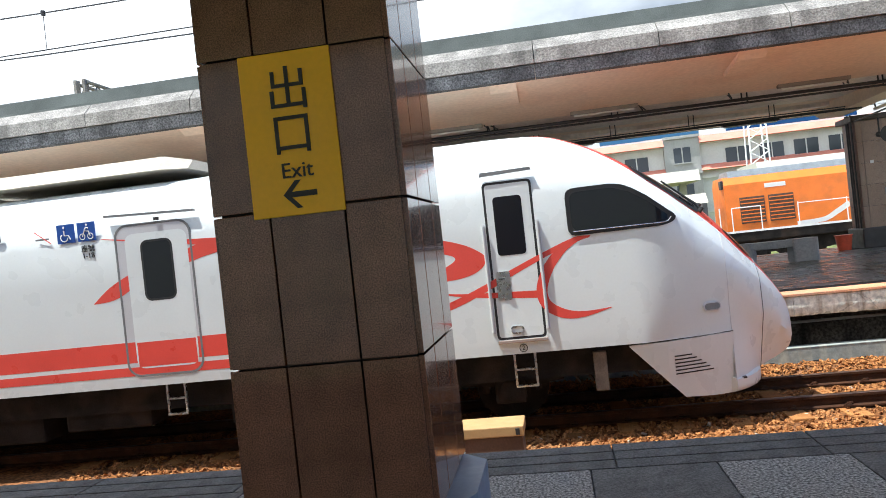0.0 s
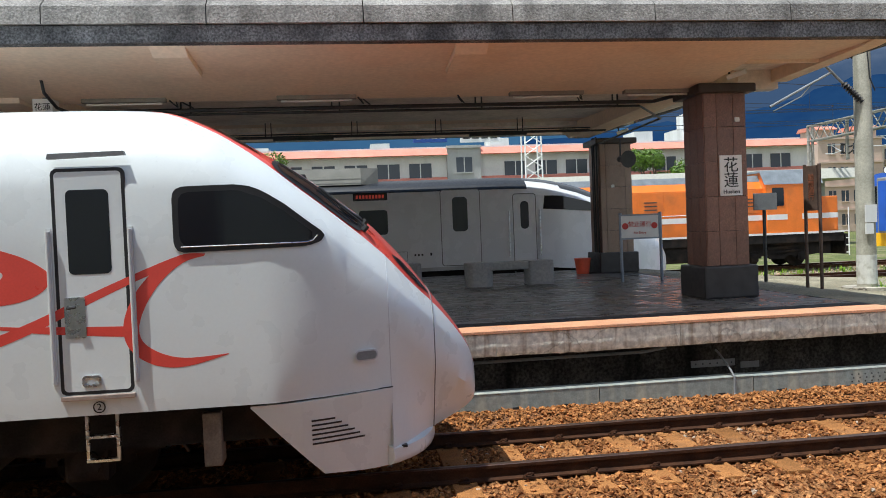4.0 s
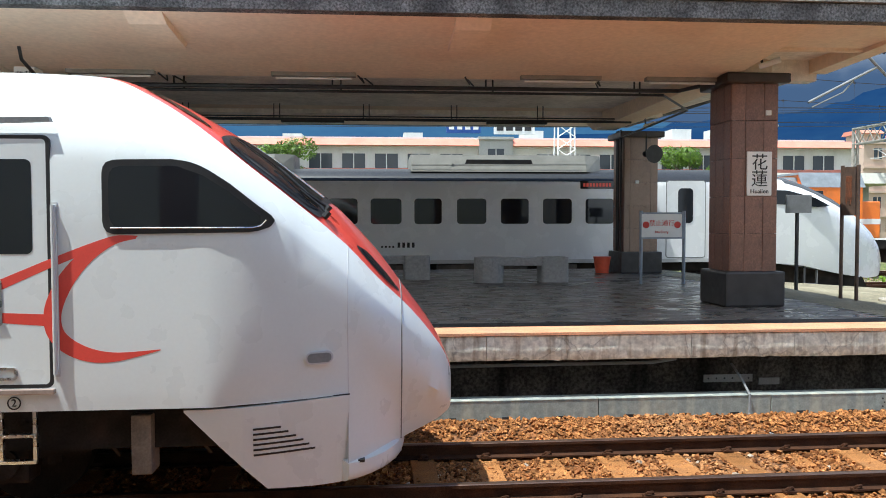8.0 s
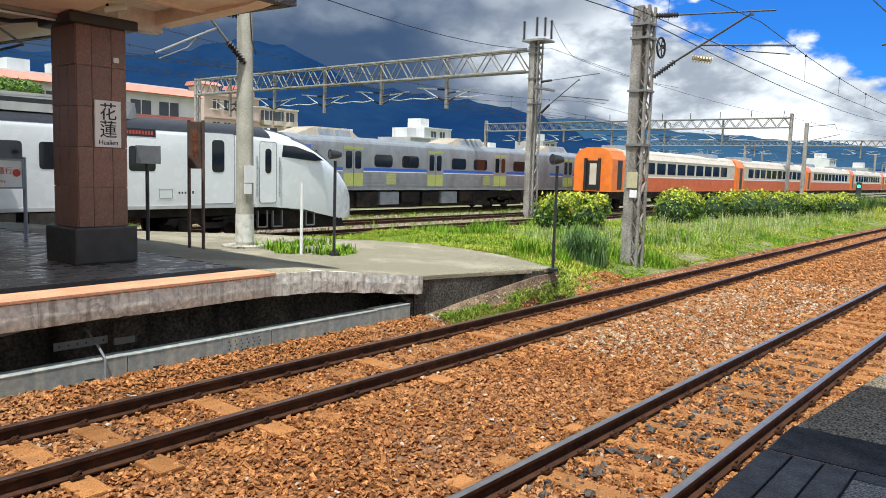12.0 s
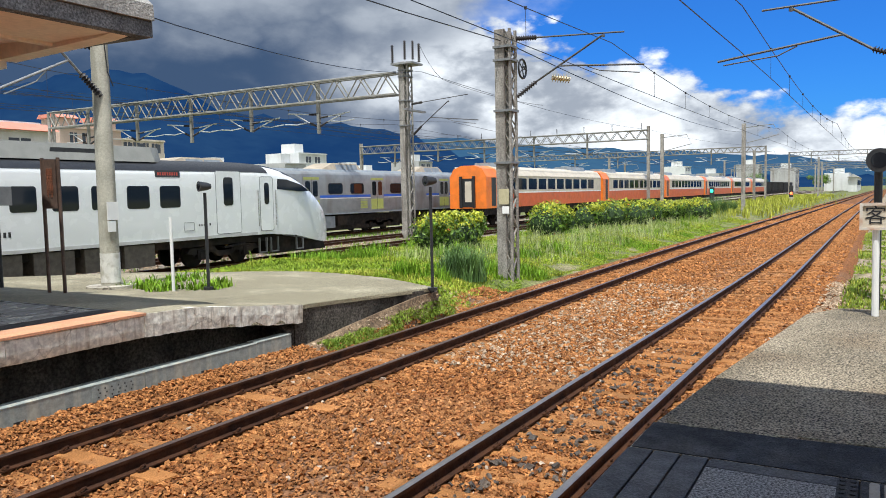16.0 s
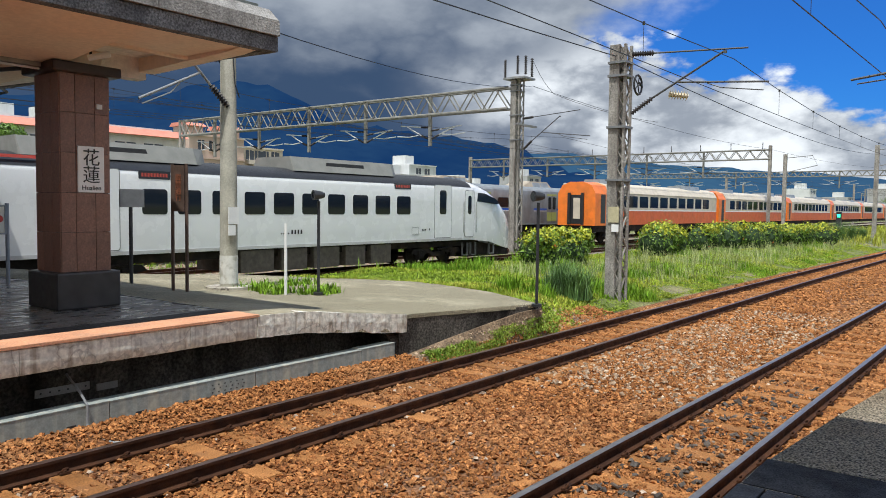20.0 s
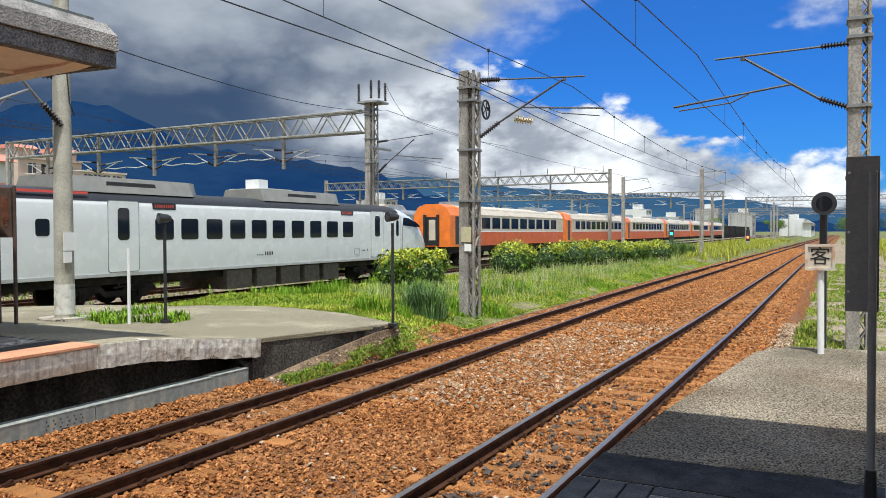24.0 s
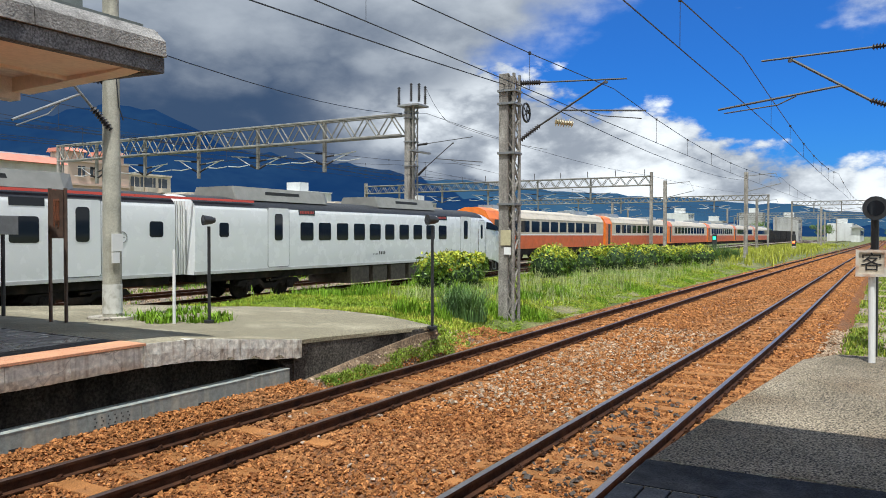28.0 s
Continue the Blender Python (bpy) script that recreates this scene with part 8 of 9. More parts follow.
def square_mast(x, y, z0, h, w, label, group="catenary masts"):
    t = thing("catenary_mast", label, "mast", group)
    split = y - w / 2 + 0.40 * w
    for sx in (-1, 1):
        xx = x + sx * (w / 2 - 0.045)
        part("leaf", B(xx - 0.045, xx + 0.045, split, y + w / 2, z0, z0 + h, bevel=0.012), MAST_CONCRETE, t, "flat concrete leaf")
        part("corner_post", B(xx - 0.045, xx + 0.045, y - w / 2, y - w / 2 + 0.06, z0, z0 + h, bevel=0.01), MAST_CONCRETE, t)
        zig = [(xx, (y - w / 2 + 0.05) if k % 2 else split + 0.01, z0 + h * k / int(h / (w * 0.5))) for k in range(int(h / (w * 0.5)) + 1)]
        part("face_lacing", wire_path(bmesh.new(), zig, 0.022, 5), MAST_CONCRETE, t)
    sides = {-1: bmesh.new(), 1: bmesh.new()}
    n = int(h / (w * 0.85))
    for k in range(n):
        za, zb = z0 + h * k / n, z0 + h * (k + 1) / n
        s = 1 if k % 2 else -1
        for sy in (-1, 1):
            yy = y + sy * (w / 2 - 0.05)
            tube(sides[sy], (x - s * (w / 2 - 0.08), yy, za), (x + s * (w / 2 - 0.08), yy, zb), 0.03, 6)
    for lace in sides.values():
        part("lattice", lace, MAST_CONCRETE, t, "zigzag lacing between the leaves")
    for z in (z0 + h - 0.5, z0 + h - 0.85, z0 + h - 2.2, z0 + h - 3.6):
        bm = bmesh.new()
        box(bm, x - w / 2 - 0.05, x + w / 2 + 0.02, y - w / 2 - 0.03, y + w / 2 + 0.03, z, z + 0.06)
        part("clamp_band", bm, GREY_PAINT, t, "steel clamp band")
    return t


m1 = square_mast(19.1, 8.95, -0.3, 7.0, 0.46, "grey concrete and lattice mast with pulley and cantilever beside the hedge")
part("yellow_plate", B(18.84, 18.86, 8.8, 9.1, 2.0, 2.42), mat("buff_plate", (0.5, 0.45, 0.28), 0.6), m1, "buff number plate")
part("tag", B(18.84, 18.86, 8.8, 9.0, 1.75, 1.95), SIGN_WHITE, m1)
bm = bmesh.new()
wire_path(bm, [(19.55, 8.62 + 0.0, 5.75 + 0.0)] * 1 + [(19.55 + 0.26 * math.cos(a * 0.52), 8.66, 5.7 + 0.26 * math.sin(a * 0.52)) for a in range(13)], 0.03, 6)
for a in range(5):
    tube(bm, (19.55, 8.66, 5.7), (19.55 + 0.25 * math.cos(a * 1.257), 8.66, 5.7 + 0.25 * math.sin(a * 1.257)), 0.016, 5)
part("pulley", bm, BLACK_PAINT, m1, "spoked tension pulley")
cantilever(m1, (19.3, 8.72, 4.92), (19.3, 8.15, 5.28), (19.3, 8.72, 6.48), (19.3, 5.75, 6.31), (19.3, 6.3, 6.3), (19.3, 5.25, 5.45), 0.2)
part("feeder_insulator", insulator(bmesh.new(), (19.4, 7.75, 5.36), (19.6, 7.3, 5.3), 0.13, 7), CERAMIC, m1, "cream ribbed insulator")
m5 = square_mast(17.2, -0.43, -0.3, 7.2, 0.40, "pale concrete mast at the end of the near platform")
cantilever(m5, (17.0, -0.22, 4.72), (17.0, 0.27, 4.92), (17.0, -0.24, 5.96), (17.0, 2.25, 5.9), (17.0, 1.7, 5.88), (17.0, 3.1, 4.96), 0.1)


def truss(x, y0, y1, z, d, label, post_z=-0.3, ins=True, posts=(1, 1), top=None):
    """A lattice gantry across the tracks with its legs."""
    t = thing("catenary_gantry", label, "gantry", "catenary gantries")
    bm = bmesh.new()
    for dz in (0, d):
        for dx in (-0.25, 0.25):
            tube(bm, (x + dx, y0, z + dz), (x + dx, y1, z + dz), 0.075, 6)
    n = max(4, int(abs(y1 - y0) / (d * 0.72)))
    part("chord", bm, TRUSS_STEEL, t, "galvanised lattice chords")
    bm = bmesh.new()
    for k in range(n):
        ya, yb = y0 + (y1 - y0) * k / n, y0 + (y1 - y0) * (k + 1) / n
        za, zb = (z, z + d) if k % 2 else (z + d, z)
        for dx in (-0.25, 0.25):
            tube(bm, (x + dx, ya, za), (x + dx, yb, zb), 0.042, 5)
        tube(bm, (x - 0.25, ya, za), (x + 0.25, ya, za), 0.025, 4)
    part("lacing", bm, TRUSS_STEEL, t, "diagonal lacing")
    for (y, on) in zip((y0, y1), posts):
        if on:
            bm = bmesh.new()
            for dx in (-0.18, 0.18):
                box(bm, x + dx - 0.05, x + dx + 0.05, y - 0.14, y + 0.14, post_z, (top or z + d) + 0.1)
            for k in range(12):
                zz = post_z + (z + d - post_z) * k / 12
                tube(bm, (x - 0.18, y, zz), (x + 0.18, y, zz + (z + d - post_z) / 12), 0.025, 4)
            part("leg", bm, MAST_CONCRETE, t, "leg of the gantry")
    for k in range(5):
        y = y0 + (y1 - y0) * (0.14 + 0.17 * k)
        drop = part("drop_post", B(x - 0.09, x + 0.09, y - 0.09, y + 0.09, z - 1.9 + 0.4 * (k % 2), z + d), TRUSS_STEEL, t, "drop post under the gantry")
        for side, top_z in ((1, -0.75), (-1, -0.95)):
            part("insulator", insulator(bmesh.new(), (x, y + 0.12 * side, z + top_z), (x, y + 0.75 * side, z + top_z + 0.05), 0.075, 6), INSULATOR, drop, "dark insulator")
            part("insulator", insulator(bmesh.new(), (x, y + 0.12 * side, z - 1.45), (x, y + 0.7 * side, z - 1.22), 0.075, 6), INSULATOR, drop, "dark insulator")
            part("bracket_arm", wire_path(bmesh.new(), [(x, y + 0.75 * side, z + top_z + 0.05), (x, y + 1.9 * side, z + top_z + 0.16), (x, y + 2.4 * side, z + top_z + 0.2)], 0.04, 5), GALV_ARM, drop, "galvanised bracket arm")
            part("bracket_arm", wire_path(bmesh.new(), [(x, y + 0.7 * side, z - 1.22), (x, y + 1.9 * side, z + top_z + 0.14)], 0.04, 5), GALV_ARM, drop, "galvanised bracket arm")
            part("steady_arm", wire_path(bmesh.new(), [(x, y + 0.95 * side, z - 1.2), (x, y + 1.7 * side, z - 1.28), (x, y + 2.7 * side, z - 1.2)], 0.035, 5), GALV_ARM, drop, "galvanised steady arm")
    if ins:
        for k in range(8):
            y = y1 + (y0 - y1) * (0.02 + k * 0.085)
            part("post_insulator", insulator(bmesh.new(), (x, y, z + d), (x, y, z + d + 0.8), 0.07, 6), INSULATOR, t)
    return t


truss(37.0, 56.5, 24.0, 8.05, 1.2, "lattice gantry spanning the yard tracks from a concrete mast", posts=(1, 0), ins=False)
m2 = square_mast(37.0, 23.5, -0.3, 10.1, 0.58, "tall concrete lattice mast carrying the gantry, with horn insulators on top")
for dx, dy, z0 in ((-0.48, 0.64, 9.7), (-0.06, 0.08, 9.95), (0.22, -0.28, 9.95), (0.44, -0.56, 9.8)):
    part("horn_insulator", insulator(bmesh.new(), (37.0 + dx, 23.4 + dy, z0), (37.0 + dx, 23.4 + dy, z0 + 1.05), 0.10, 10), INSULATOR, m2, "black post insulator")
part("cross_arm", B(36.4, 37.6, 22.7, 24.1, 9.62, 9.72), GREY_STEEL, m2)
part("cross_arm", B(36.0, 38.2, 22.9, 23.1, 7.0, 7.1), GREY_STEEL, m2)
cantilever(m2, (36.8, 22.9, 5.7), (36.5, 22.2, 6.1), (36.8, 23.0, 7.4), (36.4, 19.2, 7.6), (36.4, 20.4, 7.35), (36.4, 18.6, 6.2), 0.2)
truss(-19.2, 56.5, 24.0, 8.9, 0.95, "lattice gantry behind the island canopy", posts=(1, 1), ins=False)
truss(86.0, 62.0, 22.4, 7.95, 1.0, "distant lattice gantry over the yard", posts=(1, 1), top=9.3)
truss(132.0, 62.0, 15.5, 8.0, 0.8, "distant lattice gantry over the yard", posts=(1, 1), ins=False)
truss(176.0, 16.0, -14.0, 8.6, 0.8, "distant lattice gantry over the running lines", posts=(1, 1), ins=False)
truss(262.0, 40.0, -16.0, 8.6, 0.8, "distant lattice gantry over the running lines", posts=(1, 1), ins=False)
truss(320.0, 50.0, -26.0, 8.6, 0.8, "distant lattice gantry over the running lines", posts=(1, 1), ins=False)
rng = random.Random(5)
for x, y, h in ((84.5, 20.5, 8.3), (78, 11.2, 8.4), (118, 15.4, 7.6), (104, -7.5, 7.6), (126, -10.5, 8), (150, -5.0, 7.6), (152, 9.0, 7.4), (190, 10.5, 7.6), (205, -4.0, 7.8), (225, 14, 8), (170, 28, 8), (240, 26, 8), (215, -16, 8), (185, -12, 8), (280, 12, 8), (300, 24, 8), (128, 40, 8), (165, 48, 8)):
    t = thing("distant_mast", "slim concrete catenary mast down the line", "mast", "distant masts")
    part("shaft", B(x - 0.17, x + 0.17, y - 0.17, y + 0.17, -0.3, h), MAST_CONCRETE, t)
    part("arm", wire_path(bmesh.new(), [(x, y, h - 0.4), (x, y - 2.6, h - 0.2), (x, y - 3.1, h - 1.2), (x, y, h - 1.9)], 0.04, 5), GREY_STEEL, t)


def span(name, label, pts, r, sag=0.0, n=10):
    t = thing(name, label, "wire")
    for p, q in zip(pts, pts[1:]):
        p, q = Vector(p), Vector(q)
        c = [p.lerp(q, k / n) - Vector((0, 0, sag * 4 * (k / n) * (1 - k / n))) for k in range(n + 1)]
        part("strand", wire_path(bmesh.new(), c, r, 4), WIRE, t)
    return t


def catenary(line, dz, x0, poles, label, drops=True):
    """A contact wire and its messenger wire with droppers."""
    t = thing("overhead_wire", label, "overhead line")
    zc = 5.1 + dz
    for p, q in zip(poles, poles[1:]):
        k = 8
        con = [Vector((p + (q - p) * i / k, line(p + (q - p) * i / k), zc)) for i in range(k + 1)]
        mes = [Vector((v.x, v.y, zc + 0.95 - 0.5 * 4 * (i / k) * (1 - i / k))) for i, v in enumerate(con)]
        part("contact_strand", wire_path(bmesh.new(), con, 0.009, 4), WIRE, t)
        part("messenger_strand", wire_path(bmesh.new(), mes, 0.010, 4), WIRE, t)
        for i in range(1, k):
            bm = tube(bmesh.new(), con[i], mes[i], 0.005, 4)
            tube(bm, mes[i] - Vector((0, 0, 0.03)), mes[i] + Vector((0, 0, 0.03)), 0.03, 6)
            part("dropper", bm, WIRE, t)


catenary(near_y, 0.0, 0, [-25, 17, 52, 95, 140, 176, 262, 320], "contact and messenger wire above the near track")
catenary(lambda x: far_y(x) - 0.4, 0.1, 0, [-25, 19.7, 55, 95, 140, 176, 262, 320], "contact and messenger wire above the far track")
catenary(straight(20.5), 0.2, 0, [-25, 10, 37, 86, 132, 176, 262], "contact wire above the yard track")
catenary(straight(24.3), 0.3, 0, [-25, 10, 37, 86, 132, 176, 262], "contact wire above the yard track")
span("feeder_wire", "slack feeder wire along the yard", [(-30, 13.3, 6.4), (9.8, 13.3, 6.2), (37, 22.5, 9.2), (86, 22.4, 9.0), (132, 16, 9.0)], 0.014, 0.5)
span("feeder_wire", "slack feeder wire along the running lines", [(-30, 9.2, 6.9), (19.1, 9.0, 6.4), (78, 11.2, 7.6), (118, 15.4, 7.2)], 0.014, 0.6)
for k, z in enumerate((6.3, 7.0, 8.0, 8.6, 9.3, 10.1)):
    span("yard_wire", "thin wire strung across the yard", [(-40, 30 + 4.2 * k, z), (37, 29 + 4.2 * k, z), (90, 28 + 4.2 * k, z), (150, 27 + 4.2 * k, z)], 0.013, 0.5)
span("jumper_wire", "looped jumper wire at the tall mast", [(37.2, 22.6, 10.6), (38.6, 22.0, 8.9), (44, 18, 7.6)], 0.012, 0.2)

for x, y, col in ((101, 18.2, (0.05, 0.9, 0.45)), (123, 10.9, (0.95, 0.16, 0.05))):
    t = thing("dwarf_signal", "low colour-light signal showing %s" % ("green" if col[1] > 0.5 else "red"), "signal")
    part("base", B(x - 0.3, x + 0.3, y - 0.3, y + 0.3, -0.3, 0.7), CONCRETE, t)
    hd = part("head", B(x - 0.2, x + 0.2, y - 0.28, y + 0.28, 0.7, 2.4, bevel=0.05), BLACK_PAINT, t)
    part("light", B(x - 0.23, x - 0.2, y - 0.17, y + 0.17, 1.75 if col[1] > 0.5 else 1.1, 2.1 if col[1] > 0.5 else 1.45), mat("signal_light", col, 0.4, emit=(*col, 3.0)), hd, "lit lens")

# ---- grass, hedges, trees ----


def ground_z(x, y):
    """The strip swells up beside the apron and sinks towards the far end; its edge meets the ballast."""
    lo = far_y(x) + 1.4
    swell = lerp_table([(9, 0.50), (17, 0.48), (24, 0.36), (40, 0.28)], x)
    f = min(1, max(0, (y - lo) / 2.8))
    back = lerp_table([(15.5, 0), (18.4, 0.22)], y)
    return -0.19 + swell * f * f * (3 - 2 * f) - back + 0.09 * noise.noise((x * 0.45, y * 0.45, 0)) * f


def turf_patch():
    bm = bmesh.new()
    rows = []
    for i in range(64):
        x = 9.5 + i * 1.2 if i < 50 else 69.5 + (i - 50) * 14
        lo = far_y(x) + (1.25 if x > 13 else 1.6)
        hi = 18.6
        row = []
        for k in range(16):
            y = lo + (hi - lo) * k / 15
            z = ground_z(x, y) if k not in (0, 15) else -0.34
            if on_apron(x, y, 0.25):
                z = min(z, fall(x) - 0.12)
            if x < 13.2 and y < lerp_table(APRON_LO, x) + 0.3:
                z = -0.34
            row.append((x, y, z))
        rows.append(row)
    return loft(bm, rows, caps=False)


tagged(part("grass_strip", turf_patch(), TURF, smooth=True), "grassy strip between the running lines and the yard", "grass", kind="structure")
bm = bmesh.new()
rows = []
for i in range(22):
    x = 9.6 + i * 4.0 if i < 14 else 65 + (i - 14) * 25
    rows.append([(x, near_y(x) - 1.75, -0.34), (x, near_y(x) - 2.3, -0.12), (x, -6, 0.0 + 0.1 * noise.noise((x, 1, 2))), (x, -30, 0.0)])
tagged(part("grass_bank", loft(bm, rows, caps=False), mat("dusty_verge", (0.30, 0.22, 0.14), 0.95, var=0.4, scale=1.5, fine=25, second=(0.38, 0.30, 0.21), bump=1.0, bump_scale=20, grit=0.4, grit_scale=16, stain=(0.14, 0.16, 0.04), stain_scale=0.7, stain_amount=0.6), smooth=True), "dusty weedy ground beyond the near platform's end", "grass", kind="structure")


def blades(name, count, where, height, width, material, label, seed, lean=0.35, tuft=4):
    """Tufts of narrow leaves, each a bent strip of two faces."""
    r = np.random.default_rng(seed)
    verts, faces = [], []
    for _ in range(count):
        x, y, z, s = where(r)
        for _ in range(tuft):
            a, h = r.uniform(0, 6.283), height * s * r.uniform(0.5, 1.25)
            dx, dy = math.cos(a), math.sin(a)
            b = r.uniform(0.1, lean) * h
            px, py = x + r.normal(0, 0.05), y + r.normal(0, 0.05)
            w = width * r.uniform(0.6, 1.3)
            o = len(verts)
            verts += [(px - dy * w, py + dx * w, z), (px + dy * w, py - dx * w, z), (px - dy * w * 0.8 + dx * b * 0.4, py + dx * w * 0.8 + dy * b * 0.4, z + h * 0.6), (px + dy * w * 0.8 + dx * b * 0.4, py - dx * w * 0.8 + dy * b * 0.4, z + h * 0.6), (px + dx * b, py + dy * b, z + h)]
            faces += [(o, o + 1, o + 3, o + 2), (o + 2, o + 3, o + 4)]
    ob = new(name, mesh_from(name, verts, faces, material))
    return tagged(ob, label, "grass", kind="stuff")


def meadow(r, x0=10.2, x1=60.0, power=1.6, patch=None, seed=0.0):
    """A spot on the strip off the apron; patch keeps it to where a slow noise is high."""
    while True:
        x = x0 + (x1 - x0) * r.random() ** power
        lo = far_y(x) + (1.25 if x < 15 else 1.75) + 0.5 * noise.noise((x * 0.7, 0, 5)) + 0.25 * noise.noise((x * 2.5, 1, 5))
        y = lo + (18.2 - lo) * r.random() ** 1.2
        if on_apron(x, y, 0.12 * noise.noise((x * 2, y * 2, 3))) or (x < 12.75 and y < 12.0):
            continue
        if patch is not None and noise.noise((x * 0.33, y * 0.33, seed)) + 0.5 * noise.noise((x * 1.1, y * 1.1, seed)) < patch:
            continue
        s = 0.7 + 0.75 * noise.noise((x * 0.4, y * 0.4, 9)) + 0.4 * noise.noise((x * 1.3, y * 1.3, 2))
        rim = min(1.0, 0.35 + (y - lo) * 0.45)
        z = max(ground_z(x, y), bank_z(x, y)) if x < 16 and y < 9.6 else ground_z(x, y)
        return x, y, z - 0.02, max(0.25, s) * rim


blades("grass_field", 32000, lambda r: meadow(r), 0.14, 0.011, GRASS, "tangled green grass over the strip", 11, 0.8, 5)
blades("yellow_grass", 15000, lambda r: meadow(r, 13, 62, 1.5, 0.0, 4.0), 0.17, 0.010, GRASS_YELLOW, "yellowing grass in patches on the strip", 18, 0.7, 5)
blades("broad_weeds", 30000, lambda r: meadow(r, 10.2, 48, 1.7, -0.3, 8.0), 0.11, 0.017, CREEPER, "low broad-leaved weeds among the grass", 19, 1.4, 5)
blades("tall_weeds", 2600, lambda r: meadow(r, 16, 52, 1.3, 0.26, 14.0), 0.42, 0.012, WEED_LEAF, "tall green weeds in tussocks", 22, 0.5, 6)
blades("long_grass", 1900, lambda r: (x := 20 + 40 * r.random(), y := 9.2 + 5.0 * r.random(), ground_z(x, y), max(0.2, 0.8 + 1.0 * noise.noise((x * 0.5, y * 0.5, 3)))), 0.50, 0.006, GRASS_DRY, "pale feathery long grass", 12, 0.6)


def edge_weeds(r):
    while True:
        x, f = 9.75 + 5.6 * r.random() ** 1.6, 0.2 + 0.62 * r.random()
        if noise.noise((x * 1.3, f * 3, 2)) + 0.30 - 0.08 * (x - 9.7) > 0:
            p = bank_point(x, f)
            return p[0], p[1], p[2] - 0.01, 0.9


blades("edge_weeds", 4200, edge_weeds, 0.04, 0.007, CREEPER, "low creeping weeds below the apron", 13, 1.5, 5)


def apron_weeds(r):
    """Low clumps in the cracks about the pole, the stake and the lamp."""
    cx, cy, w = ((9.95, 11.9, 0.16), (10.5, 11.35, 0.22), (10.9, 11.5, 0.16), (10.2, 12.8, 0.25), (11.6, 13.4, 0.3))[r.integers(0, 5)]
    x, y = cx + r.normal(0, w), cy + r.normal(0, w * 0.7)
    return x, y, fall(x) - 0.01, 0.7 + 0.6 * r.random()


blades("apron_weeds", 150, apron_weeds, 0.17, 0.016, WEED_LEAF, "weeds in the cracks of the apron", 14, 1.0, 6)
blades("yard_weeds", 1300, lambda r: (x := 10 + 40 * r.random(), y := r.choice([22.4, 27.0, 18.8, 27.6]) + r.normal(0, 0.5), -0.2, 0.9), 0.22, 0.012, WEED_LEAF, "weeds between the yard tracks", 15, 0.6)
def bank_spot(r):
    while True:
        x = 10.2 + 50 * r.random() ** 1.5
        y = near_y(x) - 1.9 - 9 * r.random() ** 1.3
        n = noise.noise((x * 0.6, y * 0.6, 21)) + 0.5 * noise.noise((x * 1.9, y * 1.9, 21))
        if n > -0.12 or r.random() < 0.08:
            return x, y, -0.1, 0.6 + 0.9 * max(0.0, n)


blades("bank_weeds", 16000, lambda r: bank_spot(r), 0.085, 0.014, CREEPER, "green weeds beyond the near platform", 16, 0.6)
blades("bank_grass", 1500, lambda r: bank_spot(r), 0.18, 0.008, GRASS_YELLOW, "yellowing grass beyond the near platform", 24, 0.7)
blades("far_grass", 5000, lambda r: (x := 60 + 130 * r.random(), y := r.choice([9.5, 13, 16, -6, -10]) + r.normal(0, 1.4), -0.05, 1.3), 0.5, 0.03, GRASS_YELLOW, "tall grass far down the line", 17, 0.5)


def clump(x, y, z, h, n, seed, label):
    r = np.random.default_rng(seed)
    verts, faces = [], []
    for _ in range(n):
        a, hh = r.uniform(0, 6.283), h * r.uniform(0.6, 1.1)
        sp = r.uniform(0.1, 0.55) * hh
        px, py = x + r.normal(0, 0.16), y + r.normal(0, 0.16)
        o = len(verts)
        w = 0.011
        for k in range(4):
            t = k / 3
            verts += [(px + math.cos(a) * sp * t * t - math.sin(a) * w * (1 - 0.8 * t), py + math.sin(a) * sp * t * t + math.cos(a) * w * (1 - 0.8 * t), z + hh * (t - 0.18 * t * t)), (px + math.cos(a) * sp * t * t + math.sin(a) * w * (1 - 0.8 * t), py + math.sin(a) * sp * t * t - math.cos(a) * w * (1 - 0.8 * t), z + hh * (t - 0.18 * t * t))]
        faces += [(o + 2 * k, o + 2 * k + 1, o + 2 * k + 3, o + 2 * k + 2) for k in range(3)]
    ob = new("grass_clump", mesh_from("grass_clump", verts, faces, BLUE_GRASS))
    return tagged(ob, label, "grass", "tall grass clumps")


for k, (x, y, h) in enumerate(((17.6, 9.3, 1.0), (17.9, 9.9, 0.95), (17.3, 9.7, 0.75), (64, 11.5, 1.9), (66, 11.0, 1.7), (69.5, 10.8, 1.4))):
    clump(x, y, ground_z(x, y) if x < 40 else 0.0, h, 420, 20 + k, "dense clump of tall arching grass beside the mast")


